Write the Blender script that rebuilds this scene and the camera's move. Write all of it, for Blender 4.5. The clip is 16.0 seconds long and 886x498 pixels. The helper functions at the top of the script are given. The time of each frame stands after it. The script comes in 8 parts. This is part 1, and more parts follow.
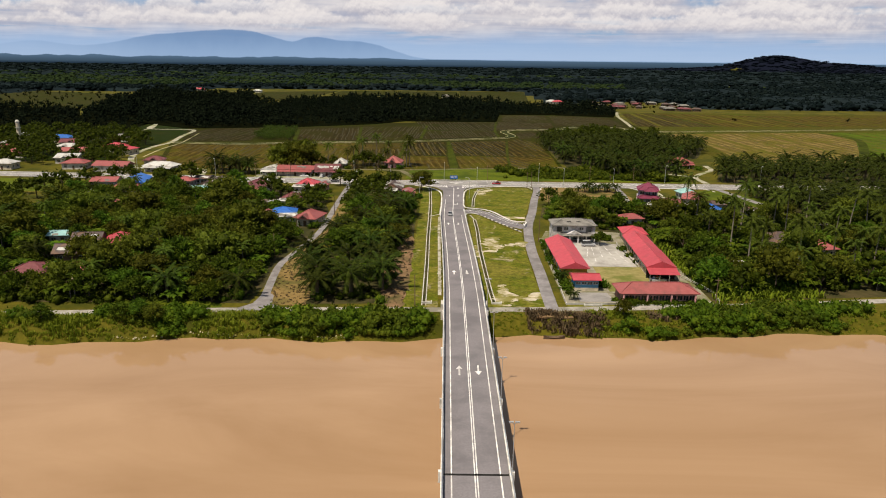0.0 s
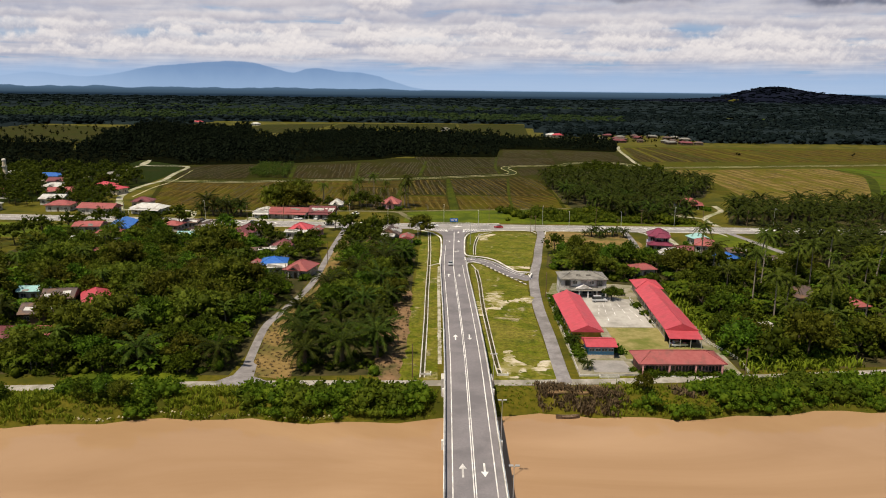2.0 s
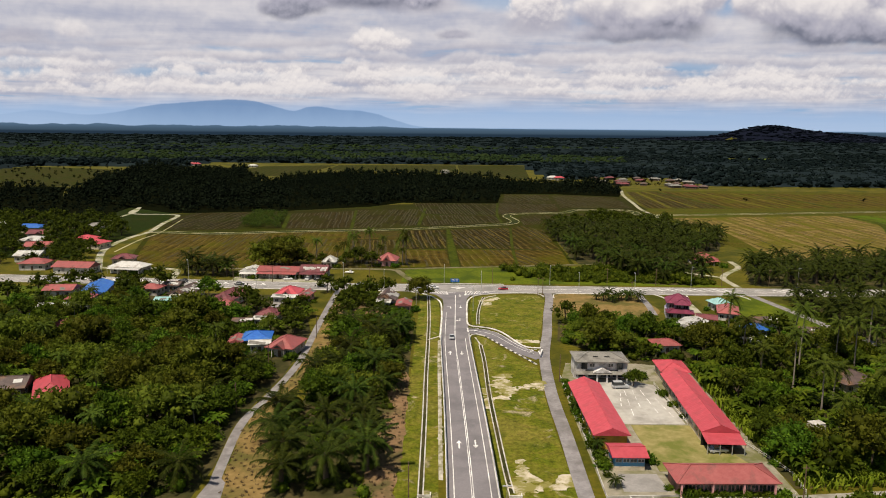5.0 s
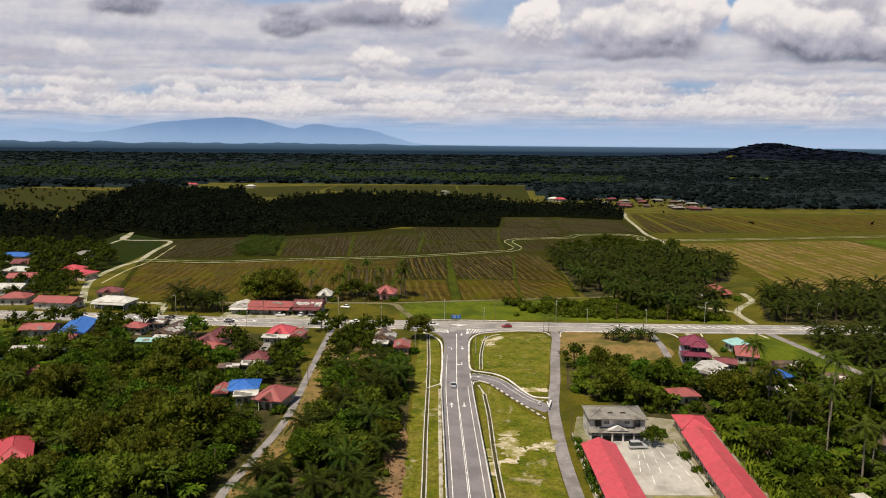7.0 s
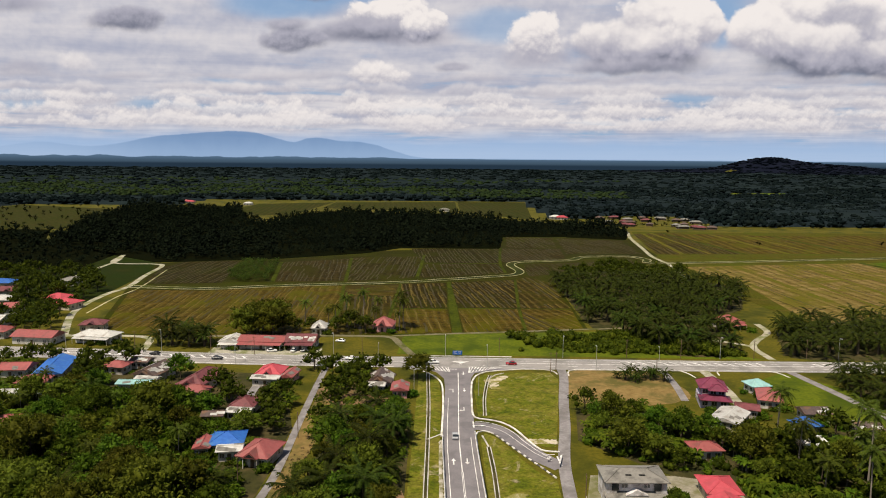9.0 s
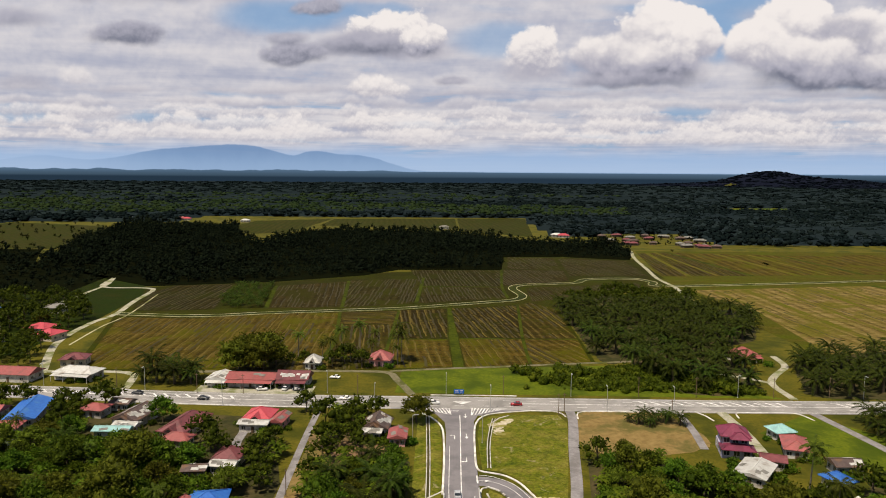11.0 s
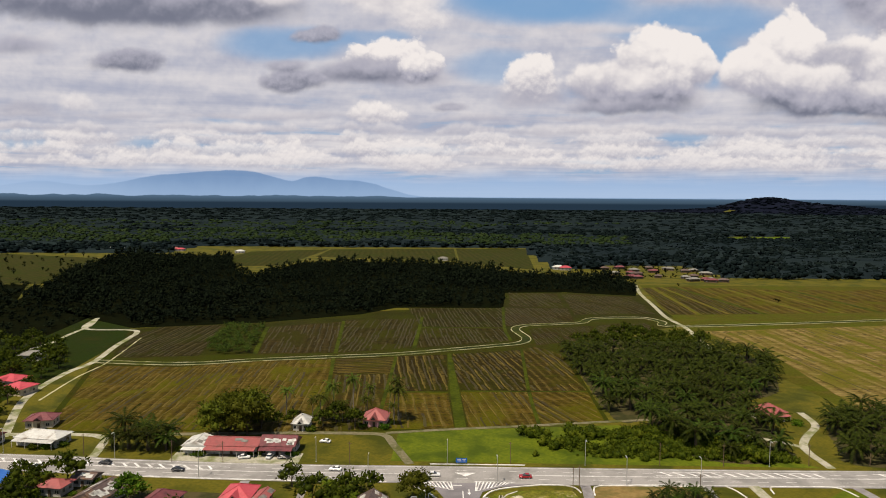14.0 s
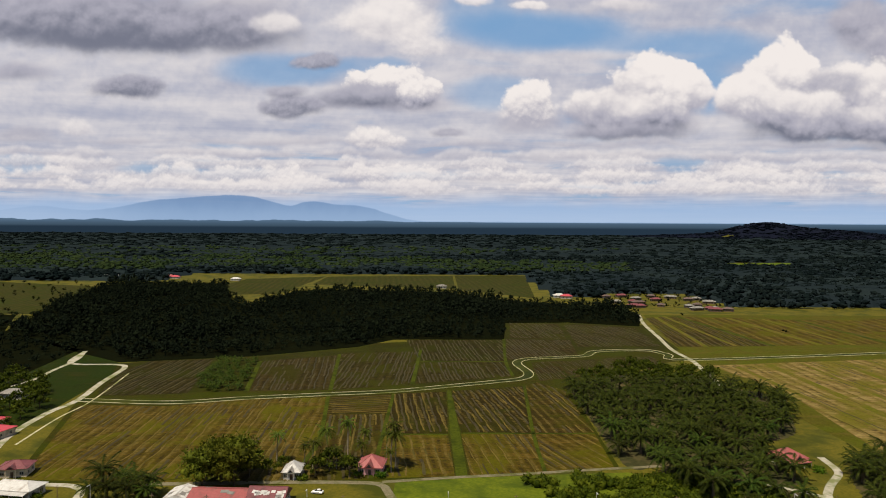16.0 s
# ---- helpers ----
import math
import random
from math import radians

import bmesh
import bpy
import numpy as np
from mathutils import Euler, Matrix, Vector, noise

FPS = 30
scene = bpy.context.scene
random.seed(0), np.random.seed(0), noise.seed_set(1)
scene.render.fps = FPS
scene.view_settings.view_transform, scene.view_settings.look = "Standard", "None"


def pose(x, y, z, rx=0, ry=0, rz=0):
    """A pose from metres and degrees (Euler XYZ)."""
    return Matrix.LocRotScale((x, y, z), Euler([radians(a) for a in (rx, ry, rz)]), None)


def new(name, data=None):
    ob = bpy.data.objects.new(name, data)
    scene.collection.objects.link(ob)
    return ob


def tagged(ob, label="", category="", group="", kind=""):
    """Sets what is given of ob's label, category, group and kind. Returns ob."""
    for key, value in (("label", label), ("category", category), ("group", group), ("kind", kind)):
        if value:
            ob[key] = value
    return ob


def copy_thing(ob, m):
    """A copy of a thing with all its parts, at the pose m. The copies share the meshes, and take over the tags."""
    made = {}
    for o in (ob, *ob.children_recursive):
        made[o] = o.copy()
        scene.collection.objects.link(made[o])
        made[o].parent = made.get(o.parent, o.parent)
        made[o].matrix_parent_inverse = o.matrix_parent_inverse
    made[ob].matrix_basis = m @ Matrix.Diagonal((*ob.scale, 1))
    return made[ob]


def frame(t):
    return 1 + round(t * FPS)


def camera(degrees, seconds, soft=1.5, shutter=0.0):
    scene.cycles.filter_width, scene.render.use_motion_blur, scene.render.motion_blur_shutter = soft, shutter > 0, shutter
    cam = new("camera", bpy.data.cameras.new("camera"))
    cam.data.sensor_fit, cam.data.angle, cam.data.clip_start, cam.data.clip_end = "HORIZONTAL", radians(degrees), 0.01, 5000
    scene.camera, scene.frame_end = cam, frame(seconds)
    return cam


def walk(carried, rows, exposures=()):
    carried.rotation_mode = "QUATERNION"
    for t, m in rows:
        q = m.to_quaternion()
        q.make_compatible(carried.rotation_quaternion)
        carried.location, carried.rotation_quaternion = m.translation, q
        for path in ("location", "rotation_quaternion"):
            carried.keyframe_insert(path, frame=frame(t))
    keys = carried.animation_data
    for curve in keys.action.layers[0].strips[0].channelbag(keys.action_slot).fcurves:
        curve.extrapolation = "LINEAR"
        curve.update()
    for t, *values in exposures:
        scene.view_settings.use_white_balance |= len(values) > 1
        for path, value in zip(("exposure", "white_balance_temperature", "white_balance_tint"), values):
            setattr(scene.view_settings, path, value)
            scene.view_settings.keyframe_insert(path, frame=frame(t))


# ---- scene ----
cam = camera(65.0, 16.0, soft=0.95)
# seconds, x, y, z in metres, then the three turns in degrees
PATH = [
    (0, 0.835, -3.851, 59.630, 74.749, -0.626, 0.336),
    (0.5, 0.733, 0.616, 60.601, 75.332, -0.617, 0.313),
    (1, 0.630, 4.987, 61.582, 75.933, -0.608, 0.292),
    (1.5, 0.527, 9.279, 62.576, 76.534, -0.598, 0.273),
    (2, 0.424, 13.504, 63.589, 77.125, -0.589, 0.256),
    (2.5, 0.320, 17.676, 64.623, 77.697, -0.579, 0.241),
    (3, 0.216, 21.806, 65.680, 78.244, -0.570, 0.226),
    (3.5, 0.111, 25.905, 66.764, 78.760, -0.561, 0.213),
    (4, 0.005, 29.981, 67.876, 79.244, -0.551, 0.201),
    (4.5, -0.102, 34.043, 69.016, 79.695, -0.542, 0.190),
    (7, -0.660, 54.350, 75.145, 81.496, -0.495, 0.140),
    (7.5, -0.777, 58.437, 76.447, 81.786, -0.485, 0.130),
    (8, -0.896, 62.534, 77.768, 82.062, -0.476, 0.119),
    (8.5, -1.018, 66.643, 79.104, 82.329, -0.467, 0.108),
    (9, -1.143, 70.760, 80.451, 82.589, -0.457, 0.095),
    (11.5, -1.810, 91.325, 87.161, 83.948, -0.410, 0.015),
    (12, -1.954, 95.388, 88.451, 84.256, -0.401, -0.007),
    (12.5, -2.101, 99.414, 89.704, 84.586, -0.391, -0.030),
    (13, -2.252, 103.393, 90.913, 84.938, -0.382, -0.056),
    (13.5, -2.408, 107.311, 92.066, 85.318, -0.373, -0.085),
    (14, -2.568, 111.155, 93.155, 85.728, -0.363, -0.116),
    (14.5, -2.732, 114.912, 94.168, 86.172, -0.354, -0.150),
    (15, -2.901, 118.565, 95.093, 86.653, -0.344, -0.187),
    (15.5, -3.074, 122.098, 95.918, 87.177, -0.335, -0.228),
    (16, -3.253, 125.493, 96.632, 87.749, -0.326, -0.272),
]
walk(cam, [(t, pose(x, y, z, rx, ry, rz)) for t, x, y, z, rx, ry, rz in PATH])
scene.view_settings.exposure = 0.32

# ---- light: high afternoon sun behind the drone and to its left, cloudy sky ----
SUN_AZ, SUN_EL = radians(222.0), radians(66.0)      # azimuth clockwise from +y
sun_dir = Vector((math.sin(SUN_AZ) * math.cos(SUN_EL), math.cos(SUN_AZ) * math.cos(SUN_EL), math.sin(SUN_EL)))
sun = new("sun", bpy.data.lights.new("sun", "SUN"))
sun.data.energy, sun.data.angle, sun.data.color = 4.3, radians(0.6), (1.0, 0.885, 0.71)
sun.matrix_world = sun_dir.to_track_quat("Z", "Y").to_matrix().to_4x4()

world = bpy.data.worlds.new("sky")
scene.world = world
world.use_nodes = True
WN, WL = world.node_tree.nodes, world.node_tree.links
WN.clear()


def wset(sock, v):
    if isinstance(v, bpy.types.NodeSocket):
        WL.new(v, sock)
    else:
        sock.default_value = v


def wm(op, a, b=0.0, c=0.0):
    n = WN.new("ShaderNodeMath")
    n.operation = op
    for s, v in zip(n.inputs, (a, b, c)):
        wset(s, v)
    return n.outputs[0]


def wsmooth(x, lo, hi, a=0.0, b=1.0):
    n = WN.new("ShaderNodeMapRange")
    n.interpolation_type = "SMOOTHSTEP"
    for s, v in zip(n.inputs, (x, lo, hi, a, b)):
        wset(s, v)
    return n.outputs[0]


def wmix(f, a, b):
    n = WN.new("ShaderNodeMix")
    n.data_type = "RGBA"
    for s, v in ((n.inputs[0], f), (n.inputs[6], a), (n.inputs[7], b)):
        wset(s, (*v, 1) if isinstance(v, tuple) else v)
    return n.outputs[2]


def wnoise(vec, scale, detail=6.0, rough=0.55, dist=0.0):
    n = WN.new("ShaderNodeTexNoise")
    WL.new(vec, n.inputs["Vector"])
    n.inputs["Scale"].default_value, n.inputs["Detail"].default_value = scale, detail
    n.inputs["Roughness"].default_value, n.inputs["Distortion"].default_value = rough, dist
    return n.outputs["Fac"]


def wvec(x, y, z=0.0):
    n = WN.new("ShaderNodeCombineXYZ")
    for s, v in zip(n.inputs, (x, y, z)):
        wset(s, v)
    return n.outputs[0]


sep = WN.new("ShaderNodeSeparateXYZ")
WL.new(WN.new("ShaderNodeTexCoord").outputs["Generated"], sep.inputs[0])
depth = wm("MAXIMUM", wm("ABSOLUTE", sep.outputs[1]), 0.2)
U0 = wm("DIVIDE", sep.outputs[0], depth)
V0 = wm("DIVIDE", sep.outputs[2], depth)

sky = WN.new("ShaderNodeTexSky")
sky.sky_type, sky.sun_disc = "NISHITA", False
sky.sun_elevation, sky.sun_rotation = SUN_EL, SUN_AZ
sky.air_density, sky.dust_density = 1.2, 0.6
skydim = WN.new("ShaderNodeVectorMath")
skydim.operation = "SCALE"
WL.new(sky.outputs[0], skydim.inputs[0])
skydim.inputs["Scale"].default_value = 0.055
clear = skydim.outputs[0]
col = wmix(0.65, clear, (0.22, 0.45, 0.78))

# soft warp of the whole sky, then billows: rounded heads within heads, as heaped clouds have
flat = wvec(U0, V0)
warp_a, warp_b = wnoise(flat, 9.0, 5.0, 0.55), wnoise(wvec(wm("ADD", U0, 5.3), V0), 9.0, 5.0, 0.55)
U = wm("ADD", U0, wm("MULTIPLY", wm("SUBTRACT", warp_a, 0.5), 0.040))
V = wm("ADD", V0, wm("MULTIPLY", wm("SUBTRACT", warp_b, 0.5), 0.026))


def billow(scale, du=0.0, dv=0.0, detail=3.0, rough=0.52):
    n = WN.new("ShaderNodeTexVoronoi")
    n.voronoi_dimensions, n.feature, n.normalize = "2D", "SMOOTH_F1", True
    WL.new(wvec(wm("ADD", U, du), wm("MULTIPLY", wm("ADD", V, dv), 1.15)), n.inputs["Vector"])
    for key, v in (("Scale", scale), ("Detail", detail), ("Roughness", rough), ("Lacunarity", 2.1), ("Smoothness", 0.55)):
        n.inputs[key].default_value = v
    return wm("SUBTRACT", 1.0, wm("MULTIPLY", n.outputs["Distance"], 1.5))


def shape(scale):
    """Billows of one size with their relief, lit from above."""
    b = billow(scale)
    return b, wm("SUBTRACT", b, billow(scale, -0.05 / scale, 0.16 / scale))


BIG, MIDDLE, SMALL = shape(17.0), shape(30.0), shape(58.0)
WHITE, GREY, SLATE = (0.89, 0.83, 0.80), (0.42, 0.41, 0.485), (0.180, 0.190, 0.250)

# high veil: one level layer of broken cloud in true perspective, open over the blue gaps
away = wm("DIVIDE", 1.0, wm("MAXIMUM", wm("ADD", V0, 0.045), 0.03))
level = wvec(wm("MULTIPLY", U0, away), away)
streak = wnoise(level, 0.62, 7.0, 0.56, 0.25)
ribs = wnoise(wvec(wm("MULTIPLY", wm("MULTIPLY", U0, away), 0.55), wm("MULTIPLY", away, 0.9)), 0.9, 6.0, 0.55, 0.2)
veil = wsmooth(streak, 0.26, 0.46)
for u, v, ru, rv, depthcut in ((0.135, 0.272, 0.125, 0.026, 0.92), (0.05, 0.30, 0.05, 0.03, 0.6), (-0.22, 0.215, 0.085, 0.022, 0.75), (-0.10, 0.222, 0.05, 0.012, 0.55), (0.355, 0.245, 0.12, 0.030, 0.80), (0.385, 0.190, 0.045, 0.030, 0.8),
                              (0.08, 0.185, 0.06, 0.022, 0.55), (0.35, 0.084, 0.035, 0.012, 0.6), (-0.40, 0.072, 0.05, 0.010, 0.6), (-0.30, 0.068, 0.06, 0.010, 0.5), (-0.61, 0.075, 0.06, 0.012, 0.5)):
    d = wm("ADD", wm("POWER", wm("DIVIDE", wm("SUBTRACT", U, u), ru), 2.0), wm("POWER", wm("DIVIDE", wm("SUBTRACT", V, v), rv), 2.0))
    veil = wm("MULTIPLY", veil, wsmooth(d, 0.2, 1.9, 1.0 - depthcut, 1.0))
veil_lit = wm("ADD", wm("ADD", wm("MULTIPLY", ribs, 0.75), wm("MULTIPLY", streak, 0.35)), wm("MULTIPLY", BIG[1], 0.25))
veilcol = wmix(wsmooth(veil_lit, 0.34, 0.78), (0.41, 0.42, 0.52), (0.765, 0.715, 0.71))
col = wmix(wm("MULTIPLY", veil, 0.94), col, veilcol)


def heap(col, u, v, ru, rv, top, base, form=BIG, edge=0.16, depth=1.0, ragged=0.0):
    """One heaped cloud: rounded lit crown, soft grey foot; ragged (a seed): a whole rank of them, ru apart."""
    lumps, relief = form
    # a trace of the clouds behind keeps the chain in order
    du = wm("DIVIDE", wm("MULTIPLY_ADD", col, 1e-7, wm("SUBTRACT", U, u)), ru)
    dv = wm("DIVIDE", wm("MULTIPLY_ADD", col, 1e-7, wm("SUBTRACT", V, v)), rv)
    dvf = wm("MAXIMUM", dv, wm("MULTIPLY", dv, -1.5))
    if ragged:
        dvf = wm("ADD", dvf, wsmooth(wnoise(wvec(du, ragged), 1.0, 4.0, 0.55), 0.36, 0.62, 0.75, -0.15))
        d = dvf
    else:
        d = wm("SQRT", wm("ADD", wm("MULTIPLY", du, du), wm("MULTIPLY", dvf, dvf)))
    d = wm("SUBTRACT", d, wm("MULTIPLY", wm("SUBTRACT", lumps, 0.55), 0.70 - 0.5 * edge))
    soft = wsmooth(dv, 0.35, -0.6, edge, edge + 0.38)
    mask = wm("MULTIPLY", wsmooth(wm("DIVIDE", wm("SUBTRACT", 1.0, d), soft), 0.0, 1.0), depth)
    lit = wm("ADD", wsmooth(wm("ADD", dv, wm("MULTIPLY", wm("SUBTRACT", lumps, 0.6), 0.8 - edge)), -0.65, 0.75, base, top), wm("MULTIPLY", relief, 0.62 - 0.5 * edge))
    shade = wmix(wsmooth(lit, 0.0, 0.42), SLATE, wmix(wsmooth(lit, 0.32, 1.06), GREY, WHITE))
    return wmix(mask, col, shade)


# single heaps: centre, half sizes, light of the crown and of the foot, size of the billows, softness, thickness
HEAPS = (
    (-0.520, 0.300, 0.22, 0.060, 0.50, 0.30, BIG, 0.75, 0.95), (-0.300, 0.292, 0.15, 0.050, 0.66, 0.34, BIG, 0.75, 0.9), (-0.450, 0.266, 0.24, 0.062, 0.30, -0.02, BIG, 0.40, 0.97), (-0.330, 0.262, 0.16, 0.050, 0.36, 0.02, BIG, 0.42, 0.95), (-0.600, 0.276, 0.14, 0.06, 0.34, 0.06, BIG, 0.45, 0.95), (-0.470, 0.252, 0.17, 0.030, 0.14, -0.06, BIG, 0.5, 0.85),
    (-0.232, 0.276, 0.040, 0.024, 0.98, 0.66, BIG, 0.45, 0.8), (-0.075, 0.278, 0.085, 0.050, 1.0, 0.66, BIG, 0.40, 0.92), (-0.030, 0.245, 0.055, 0.034, 0.94, 0.62, MIDDLE, 0.5, 0.85), (0.045, 0.312, 0.030, 0.014, 1.0, 0.7, MIDDLE, 0.4, 0.9), (0.125, 0.306, 0.035, 0.010, 1.0, 0.75, MIDDLE, 0.4, 0.9), (0.265, 0.308, 0.075, 0.016, 0.9, 0.6, BIG, 0.6, 0.9), (0.250, 0.238, 0.16, 0.014, 0.74, 0.6, BIG, 0.9, 0.75),
    (-0.443, 0.184, 0.066, 0.024, 0.34, 0.10, MIDDLE, 0.40, 0.97), (-0.600, 0.205, 0.07, 0.022, 0.40, 0.22, BIG, 0.7, 0.85), (-0.178, 0.224, 0.048, 0.018, 0.38, 0.16, MIDDLE, 0.40, 0.95),
    (-0.085, 0.166, 0.14, 0.022, 0.52, 0.30, BIG, 0.6, 0.9), (-0.072, 0.186, 0.074, 0.038, 1.12, 0.10, MIDDLE, 0.18, 1.0), (-0.030, 0.178, 0.040, 0.030, 1.05, 0.16, MIDDLE, 0.22, 1.0), (-0.118, 0.172, 0.070, 0.026, 0.42, 0.06, BIG, 0.40, 0.95), (-0.212, 0.160, 0.052, 0.026, 0.38, 0.08, MIDDLE, 0.35, 0.97), (-0.215, 0.182, 0.034, 0.014, 0.42, 0.22, MIDDLE, 0.5, 0.85),
    (-0.095, 0.113, 0.055, 0.022, 1.02, 0.50, MIDDLE, 0.28, 0.95), (-0.515, 0.125, 0.040, 0.018, 0.94, 0.62, MIDDLE, 0.5, 0.75), (-0.60, 0.118, 0.06, 0.020, 0.42, 0.3, BIG, 0.7, 0.7), (0.010, 0.128, 0.034, 0.012, 0.42, 0.28, MIDDLE, 0.5, 0.85),
    (0.600, 0.276, 0.060, 0.060, 0.46, 0.24, BIG, 0.45, 0.97), (0.665, 0.245, 0.07, 0.070, 0.50, 0.20, BIG, 0.45, 0.97),
    (0.590, 0.168, 0.110, 0.070, 1.02, 0.16, BIG, 0.18, 1.0), (0.490, 0.204, 0.062, 0.064, 1.16, 0.42, BIG, 0.13, 1.0), (0.440, 0.168, 0.054, 0.050, 1.05, 0.36, BIG, 0.17, 1.0), (0.560, 0.196, 0.060, 0.030, 0.52, 0.28, MIDDLE, 0.45, 0.85), (0.520, 0.142, 0.115, 0.056, 0.90, -0.12, BIG, 0.32, 1.0), (0.610, 0.134, 0.10, 0.046, 0.72, -0.08, BIG, 0.35, 1.0),
    (0.128, 0.140, 0.062, 0.030, 0.66, 0.36, BIG, 0.55, 0.9), (0.125, 0.162, 0.045, 0.044, 1.08, 0.40, MIDDLE, 0.20, 1.0),
    (0.250, 0.152, 0.085, 0.048, 0.90, 0.16, BIG, 0.28, 1.0), (0.308, 0.190, 0.070, 0.058, 1.20, 0.44, BIG, 0.13, 1.0), (0.352, 0.180, 0.042, 0.052, 1.14, 0.36, BIG, 0.15, 1.0), (0.285, 0.144, 0.098, 0.050, 0.88, -0.12, BIG, 0.30, 1.0), (0.260, 0.126, 0.10, 0.018, 0.40, 0.10, BIG, 0.5, 0.85),
)
for h in HEAPS:
    col = heap(col, *h)

# low rows of heaps along the foot of the sky: grey-footed ones above, a bright crowded rank below
for v, ru, rv, top, base, form, edge, depth, seed in ((0.112, 0.16, 0.012, 0.70, 0.40, MIDDLE, 0.8, 0.6, 3.0), (0.094, 0.12, 0.014, 0.82, 0.40, MIDDLE, 0.6, 0.65, 9.0), (0.078, 0.10, 0.018, 0.90, 0.42, SMALL, 0.5, 0.7, 15.0), (0.062, 0.13, 0.022, 0.98, 0.48, SMALL, 0.42, 0.8, 21.0), (0.047, 0.16, 0.020, 1.0, 0.54, SMALL, 0.40, 0.72, 27.0)):
    col = heap(col, 0.0, v, ru, rv, top, base, form, edge, depth, seed)

# blue air over the plain, then the hazy mountains and the last dark line of woods
col = wmix(wsmooth(wm("ADD", V0, wm("MULTIPLY", wm("SUBTRACT", warp_b, 0.5), 0.022)), 0.048, 0.016, 0.0, 0.96), col, wmix(wsmooth(V0, 0.0, 0.03), (0.40, 0.53, 0.735), (0.33, 0.47, 0.70)))
profile = WN.new("ShaderNodeValToRGB")
profile.color_ramp.interpolation = "CARDINAL"
RIDGE = ((-0.64, 0.012), (-0.575, 0.019), (-0.51, 0.0138), (-0.468, 0.0172), (-0.436, 0.0231), (-0.413, 0.0281), (-0.372, 0.0315), (-0.314, 0.0357), (-0.280, 0.0355), (-0.256, 0.0314), (-0.231, 0.0251), (-0.213, 0.0213), (-0.198, 0.0261), (-0.178, 0.0278), (-0.153, 0.0239), (-0.115, 0.0217), (-0.087, 0.0150), (-0.054, 0.0050), (-0.023, 0.0))
while len(profile.color_ramp.elements) < len(RIDGE):
    profile.color_ramp.elements.new(0.5)
for e, (u, h) in zip(profile.color_ramp.elements, RIDGE):
    e.position, e.color = u + 0.7, (h * 20, h * 20, h * 20, 1)
WL.new(wm("ADD", U0, 0.7), profile.inputs[0])
rough_n = wm("MULTIPLY", wm("SUBTRACT", wnoise(wvec(U0, 3.0), 40.0, 6.0, 0.55), 0.5), 0.0030)
ridge = wm("ADD", wm("DIVIDE", profile.outputs[0], 20.0), rough_n)
# haze is painted into the ridge colour, paler blue towards the foot
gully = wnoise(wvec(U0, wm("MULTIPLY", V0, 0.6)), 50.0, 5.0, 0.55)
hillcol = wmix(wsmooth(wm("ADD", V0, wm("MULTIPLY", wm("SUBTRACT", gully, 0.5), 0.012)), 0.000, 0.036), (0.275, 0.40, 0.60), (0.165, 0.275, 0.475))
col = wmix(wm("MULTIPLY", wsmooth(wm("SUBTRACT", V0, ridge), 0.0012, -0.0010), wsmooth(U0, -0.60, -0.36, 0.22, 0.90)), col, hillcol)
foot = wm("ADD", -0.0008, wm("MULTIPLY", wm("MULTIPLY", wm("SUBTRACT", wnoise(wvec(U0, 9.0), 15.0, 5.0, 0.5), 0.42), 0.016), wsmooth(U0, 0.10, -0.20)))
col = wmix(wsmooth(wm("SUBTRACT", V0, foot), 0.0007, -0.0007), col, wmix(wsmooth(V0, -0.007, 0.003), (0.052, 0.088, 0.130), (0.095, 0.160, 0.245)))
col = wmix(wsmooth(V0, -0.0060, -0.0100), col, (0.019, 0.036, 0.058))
# overhead and behind the drone the sky is clear and blue, where the sun shines through
high = wm("MAXIMUM", wsmooth(V0, 0.36, 0.62), wsmooth(sep.outputs[1], 0.25, 0.0))
col = wmix(wm("MULTIPLY", high, wsmooth(V0, -0.01, 0.02)), col, wmix(wm("MULTIPLY", wsmooth(wnoise(flat, 2.2, 6.0, 0.55), 0.52, 0.66), 0.7), clear, (0.72, 0.72, 0.74)))
back = WN.new("ShaderNodeBackground")
WL.new(col, back.inputs[0])
back.inputs[1].default_value = 0.80
WL.new(back.outputs[0], WN.new("ShaderNodeOutputWorld").inputs[0])


# ---- materials ----
def tree_of(name):
    m = bpy.data.materials.new(name)
    m.use_nodes = True
    t = m.node_tree
    return m, t.nodes, t.links, t.nodes["Principled BSDF"]


def ramp(nodes, links, fac, stops):
    r = nodes.new("ShaderNodeValToRGB")
    while len(r.color_ramp.elements) < len(stops):
        r.color_ramp.elements.new(0.5)
    for e, (p, c) in zip(r.color_ramp.elements, stops):
        e.position, e.color = p, (*c, 1)
    links.new(fac, r.inputs[0])
    return r.outputs[0]


def noise_of(nodes, links, vec, scale, detail=5.0, rough=0.55, dist=0.0):
    n = nodes.new("ShaderNodeTexNoise")
    links.new(vec, n.inputs["Vector"])
    n.inputs["Scale"].default_value, n.inputs["Detail"].default_value = scale, detail
    n.inputs["Roughness"].default_value, n.inputs["Distortion"].default_value = rough, dist
    return n.outputs["Fac"]


def mixed(nodes, links, f, a, b, mode="MIX"):
    n = nodes.new("ShaderNodeMix")
    n.data_type, n.blend_type = "RGBA", mode
    for s, v in ((n.inputs[0], f), (n.inputs[6], a), (n.inputs[7], b)):
        if isinstance(v, bpy.types.NodeSocket):
            links.new(v, s)
        else:
            s.default_value = (*v, 1) if isinstance(v, tuple) else v
    return n.outputs[2]


